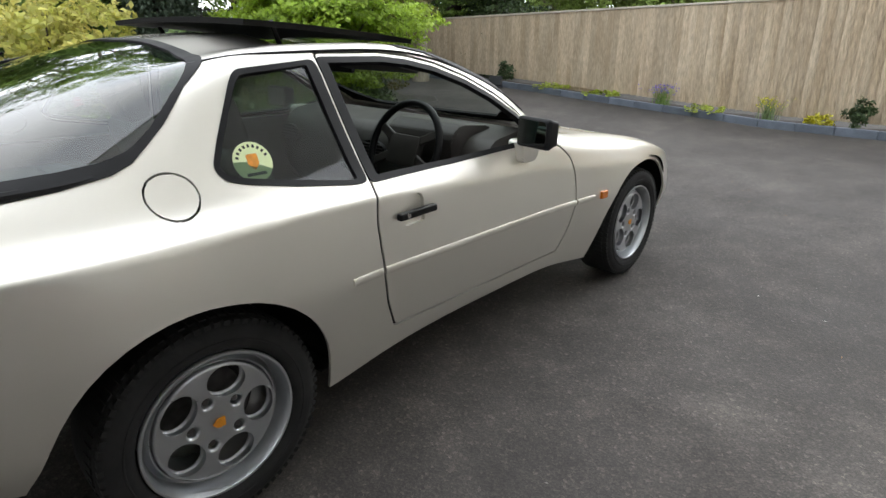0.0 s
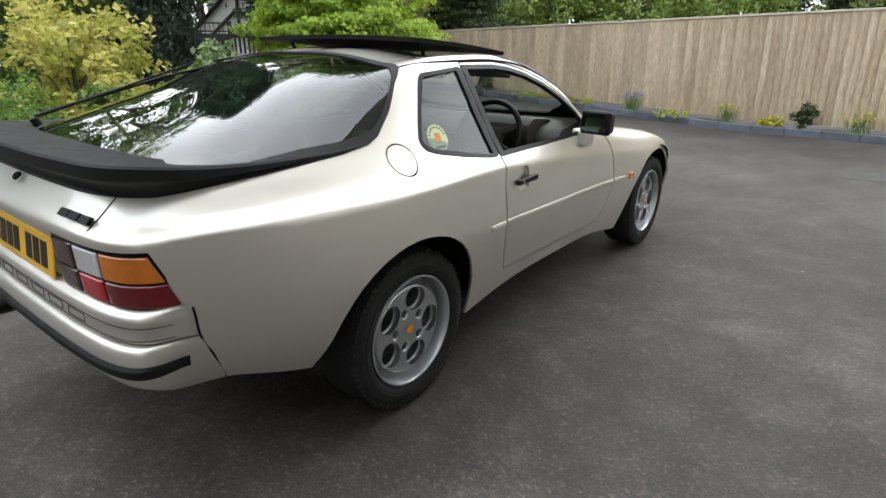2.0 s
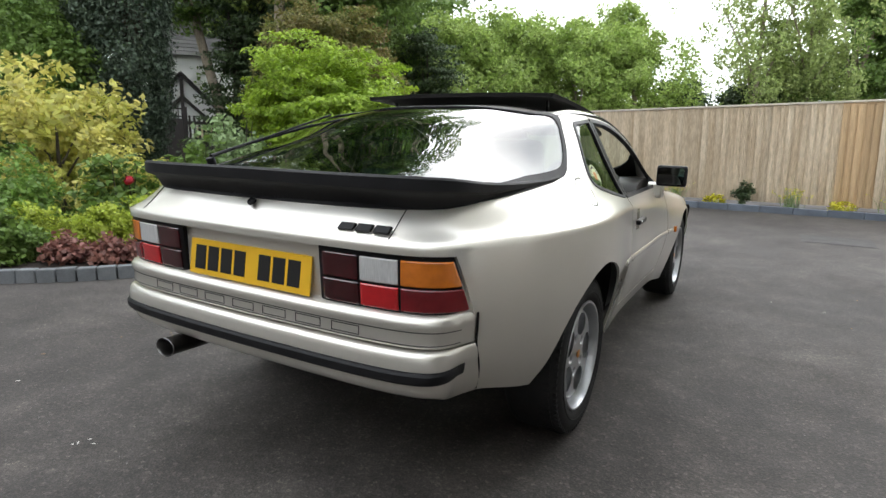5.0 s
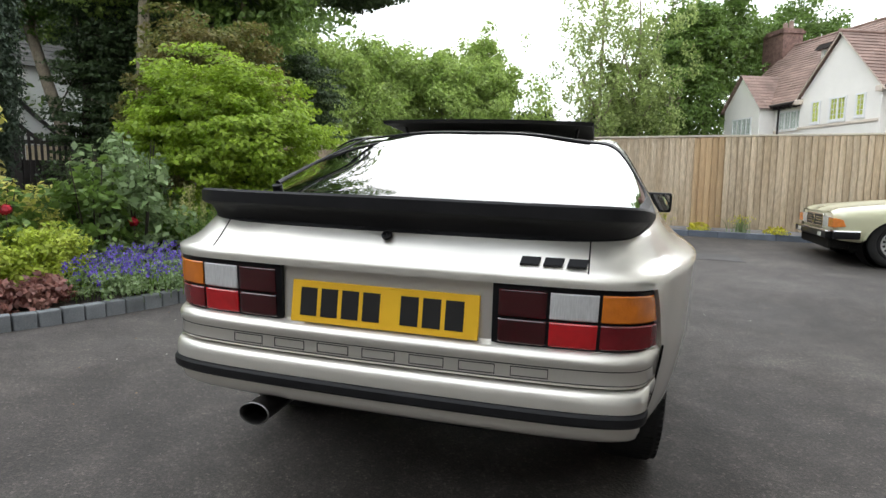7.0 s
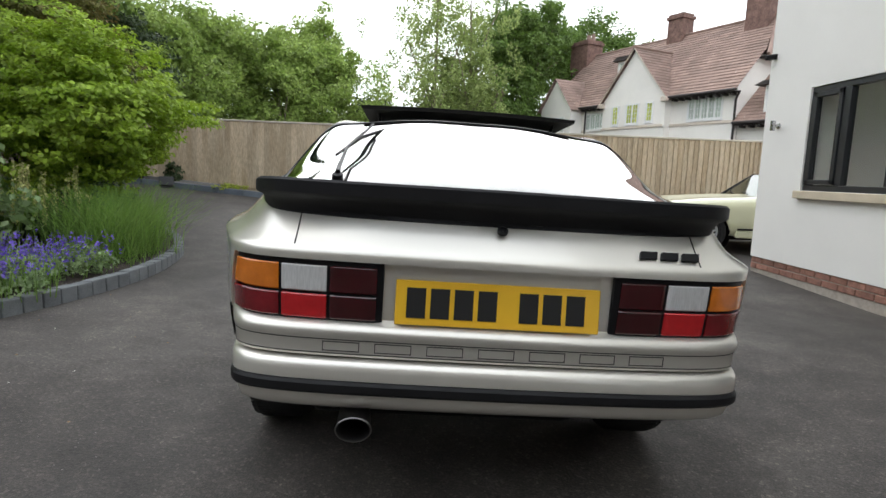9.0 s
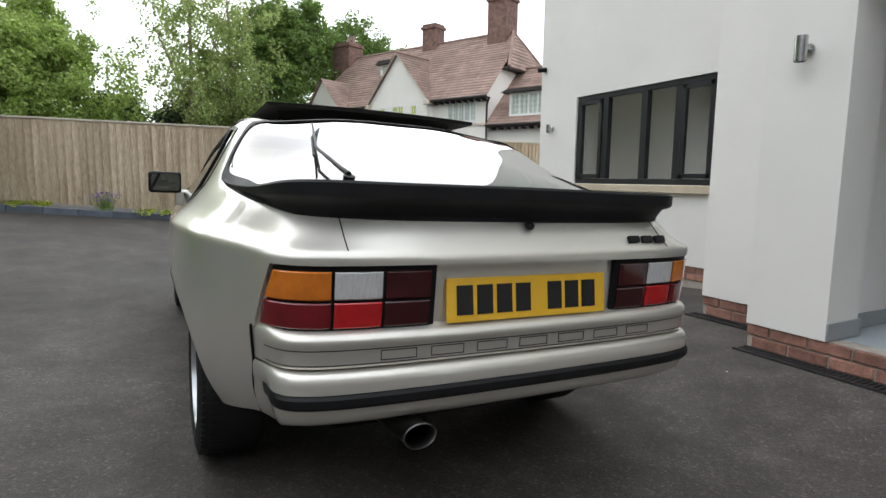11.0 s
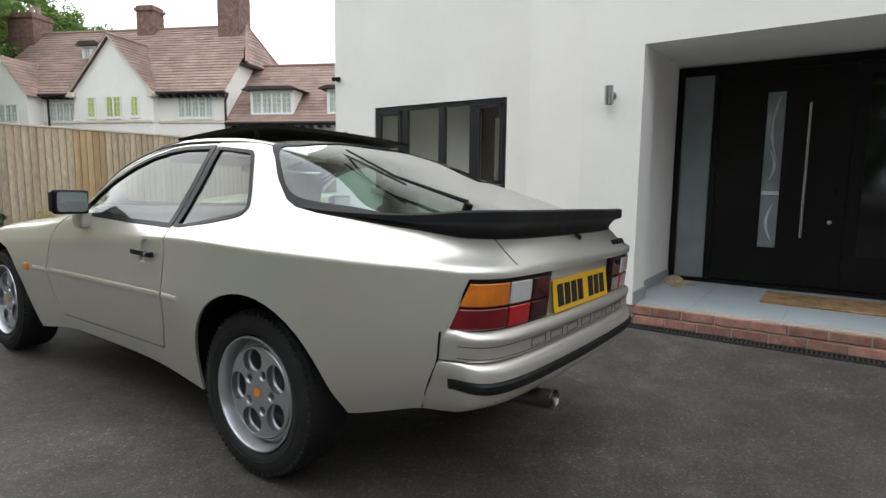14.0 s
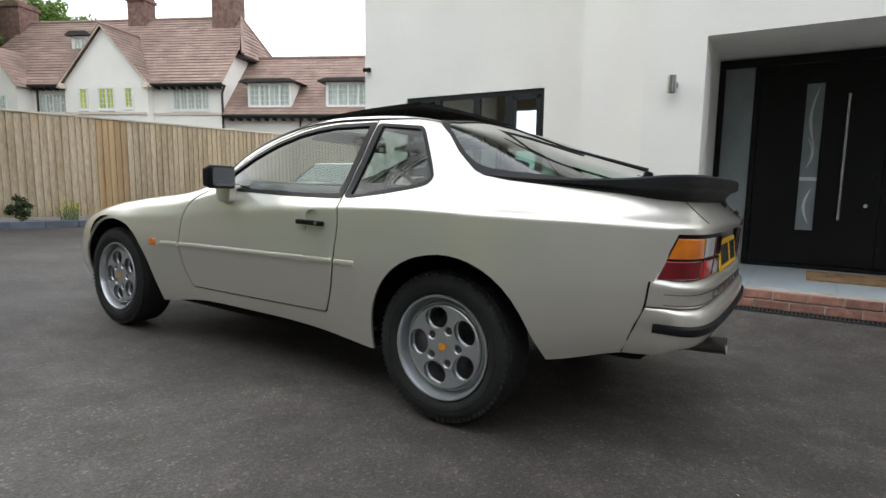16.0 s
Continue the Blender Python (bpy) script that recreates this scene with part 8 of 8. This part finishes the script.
for k, (x, y) in enumerate(((-3.05, 1.30), (-2.80, 1.62), (-3.10, 1.85), (-2.72, 1.25), (-2.95, 1.00), (-2.70, 2.02), (-3.30, 1.55))):
    stalks("catmint", "catmint clump with violet-blue flower spikes", x, y, 0.24, 0.30, 52, GRASS, PURPLE, 200 + k, 0.007, 8, 0.07, 0.017, group="catmint by the kerb")
    mound("catmint_leaf", "low grey-green catmint foliage", x, y, 0.22, 0.20, GREY_LEAF, 0.020, 60, 26, 240 + k, group="catmint foliage")
for k, (x, y) in enumerate(((-2.78, 2.55), (-2.72, 3.0), (-2.98, 3.35), (-3.0, 2.75))):
    stalks("ornamental_grass", "arching green ornamental grass", x, y, 0.26, 0.60, 420, GRASS, None, 260 + k, 0.0055, group="grasses by the kerb", spread=0.9)
for k, (x, y) in enumerate(((-3.45, 2.62), (-3.30, 2.90), (-3.62, 2.95))):
    stalks("sisyrinchium", "upright plant with cream-yellow flower spikes", x, y, 0.18, 0.74, 12, GRASS, SPIKE, 280 + k, 0.010, 60, 0.24, 0.020, group="cream flower spikes", spread=0.25)
for k, (x, y, r, h) in enumerate(((-3.30, 0.95, 0.26, 0.50), (-3.55, 0.62, 0.26, 0.42), (-3.62, 1.10, 0.25, 0.45), (-4.05, 0.30, 0.30, 0.42))):
    mound("lady_mantle", "lime-yellow mound of lady's mantle", x, y, r, h, LIME_LEAF, 0.022, 180, 34, 300 + k, group="lime mounds")
for k, (x, y) in enumerate(((-3.18, 0.46), (-3.42, 0.24), (-3.05, 0.68))):
    mound("heuchera", "dark red heuchera with small leaves", x, y, 0.14, 0.21, RED_LEAF, 0.032, 60, 16, 320 + k, group="red heucheras")
for k, (x, y, h) in enumerate(((-3.55, 2.05, 1.25), (-3.75, 1.75, 1.0), (-4.15, 2.4, 1.2), (-4.0, 1.05, 0.8))):
    rb = mound("rose_bush", "leggy rose bush with green leaves", x, y, 0.36, h, GREY_LEAF if k % 2 == 0 else MID_LEAF, 0.050, 120, 16, 340 + k, 0.12, group="rose bushes", category="rose")
    for j in range(5):
        a = 1.26 * j + k
        part("stem", tube_bm([(0.04 * math.cos(a), 0.04 * math.sin(a), 0), (0.12 * math.cos(a), 0.12 * math.sin(a), h * 0.5), (0.2 * math.cos(a), 0.2 * math.sin(a), h * 0.95)], [0.009, 0.007, 0.003], 6), BARK_DARK, rb)
for x, y, z in ((-3.78, 1.02, 0.66), (-3.45, 1.90, 0.52)):
    rng = np.random.default_rng(int(-x * 100))
    head = thing("rose_flower", "deep red rose bloom on a stem", "flower", Matrix.Translation((x, y, gz(x, y))), group="red roses")
    part("stem", tube_bm([(0, 0, 0.05), (0.02, 0, z * 0.5), (0, 0, z)], 0.005, 6), BARK_DARK, head)
    d = rng.normal(0, 1, (90, 3))
    d /= np.linalg.norm(d, axis=1)[:, None]
    part("bloom", quad_mesh("bloom", leaves(np.array((0, 0, z + 0.02)) + d * 0.04 * rng.uniform(0.4, 1, (90, 1)), d, 0.035, rng, long=1.1, jitter=0.2), ROSE), None, head)
for k, (x, y, r, h, m_) in enumerate(((-4.3, 1.35, 0.45, 0.85, YELLOW_LEAF), (-4.6, 0.35, 0.5, 0.75, GRASS), (-4.9, -0.3, 0.5, 0.6, MID_LEAF), (-4.3, -0.15, 0.35, 0.45, MID_LEAF), (-3.85, -0.02, 0.28, 0.35, MID_LEAF), (-5.6, -0.4, 0.6, 0.8, GRASS), (-4.6, 3.0, 0.5, 0.9, MID_LEAF), (-5.3, 3.4, 0.6, 1.0, DARK_LEAF), (-4.2, 4.5, 0.5, 0.7, DARK_LEAF), (-3.5, 3.4, 0.5, 0.5, DARK_LEAF))):
    mound("border_plant", "leafy green border plant", x, y, r, h, m_, 0.030, 200, 36, 360 + k, 0.12, group="border plants")
for k in range(34):
    x, y = frnd.uniform(-7.5, -4.2), frnd.uniform(-0.8, 4.6)
    stalks("meadow_grass", "tuft of tall green meadow grass", x, y, 0.38, 0.60, 330, GRASS, None, 400 + k, 0.007, group="meadow grass", spread=0.5)
# small plants along the fence
for k, (x, kind) in enumerate(((0.52, 1), (0.94, 2), (1.62, 3), (2.28, 1), (2.95, 3), (3.5, 1), (-0.1, 3), (-0.9, 4), (-1.6, 5), (-2.6, 4), (-3.6, 4), (-4.6, 2))):
    y = 8.36
    if kind in (1, 4):
        mound("fence_plant", "low yellow-flowering plant at the fence", x, y, 0.17 if kind == 1 else 0.30, 0.13 if kind == 1 else 0.08, YELLOW_FLOWER if kind == 1 else LIME_LEAF, 0.022, 40, 18, 450 + k, 0.05, group="plants along the fence")
    elif kind == 2:
        mound("fence_plant", "small dark green bush at the fence", x, y, 0.13, 0.36, DARK_LEAF, 0.032, 50, 18, 450 + k, 0.06, group="plants along the fence")
    else:
        stalks("fence_plant", "small pale grassy plant at the fence", x, y, 0.12, 0.30, 70, GREY_LEAF if kind == 3 else GRASS, YELLOW_FLOWER if kind == 3 else PURPLE, 450 + k, 0.008, 3, 0.03, 0.018, group="plants along the fence", spread=0.5)
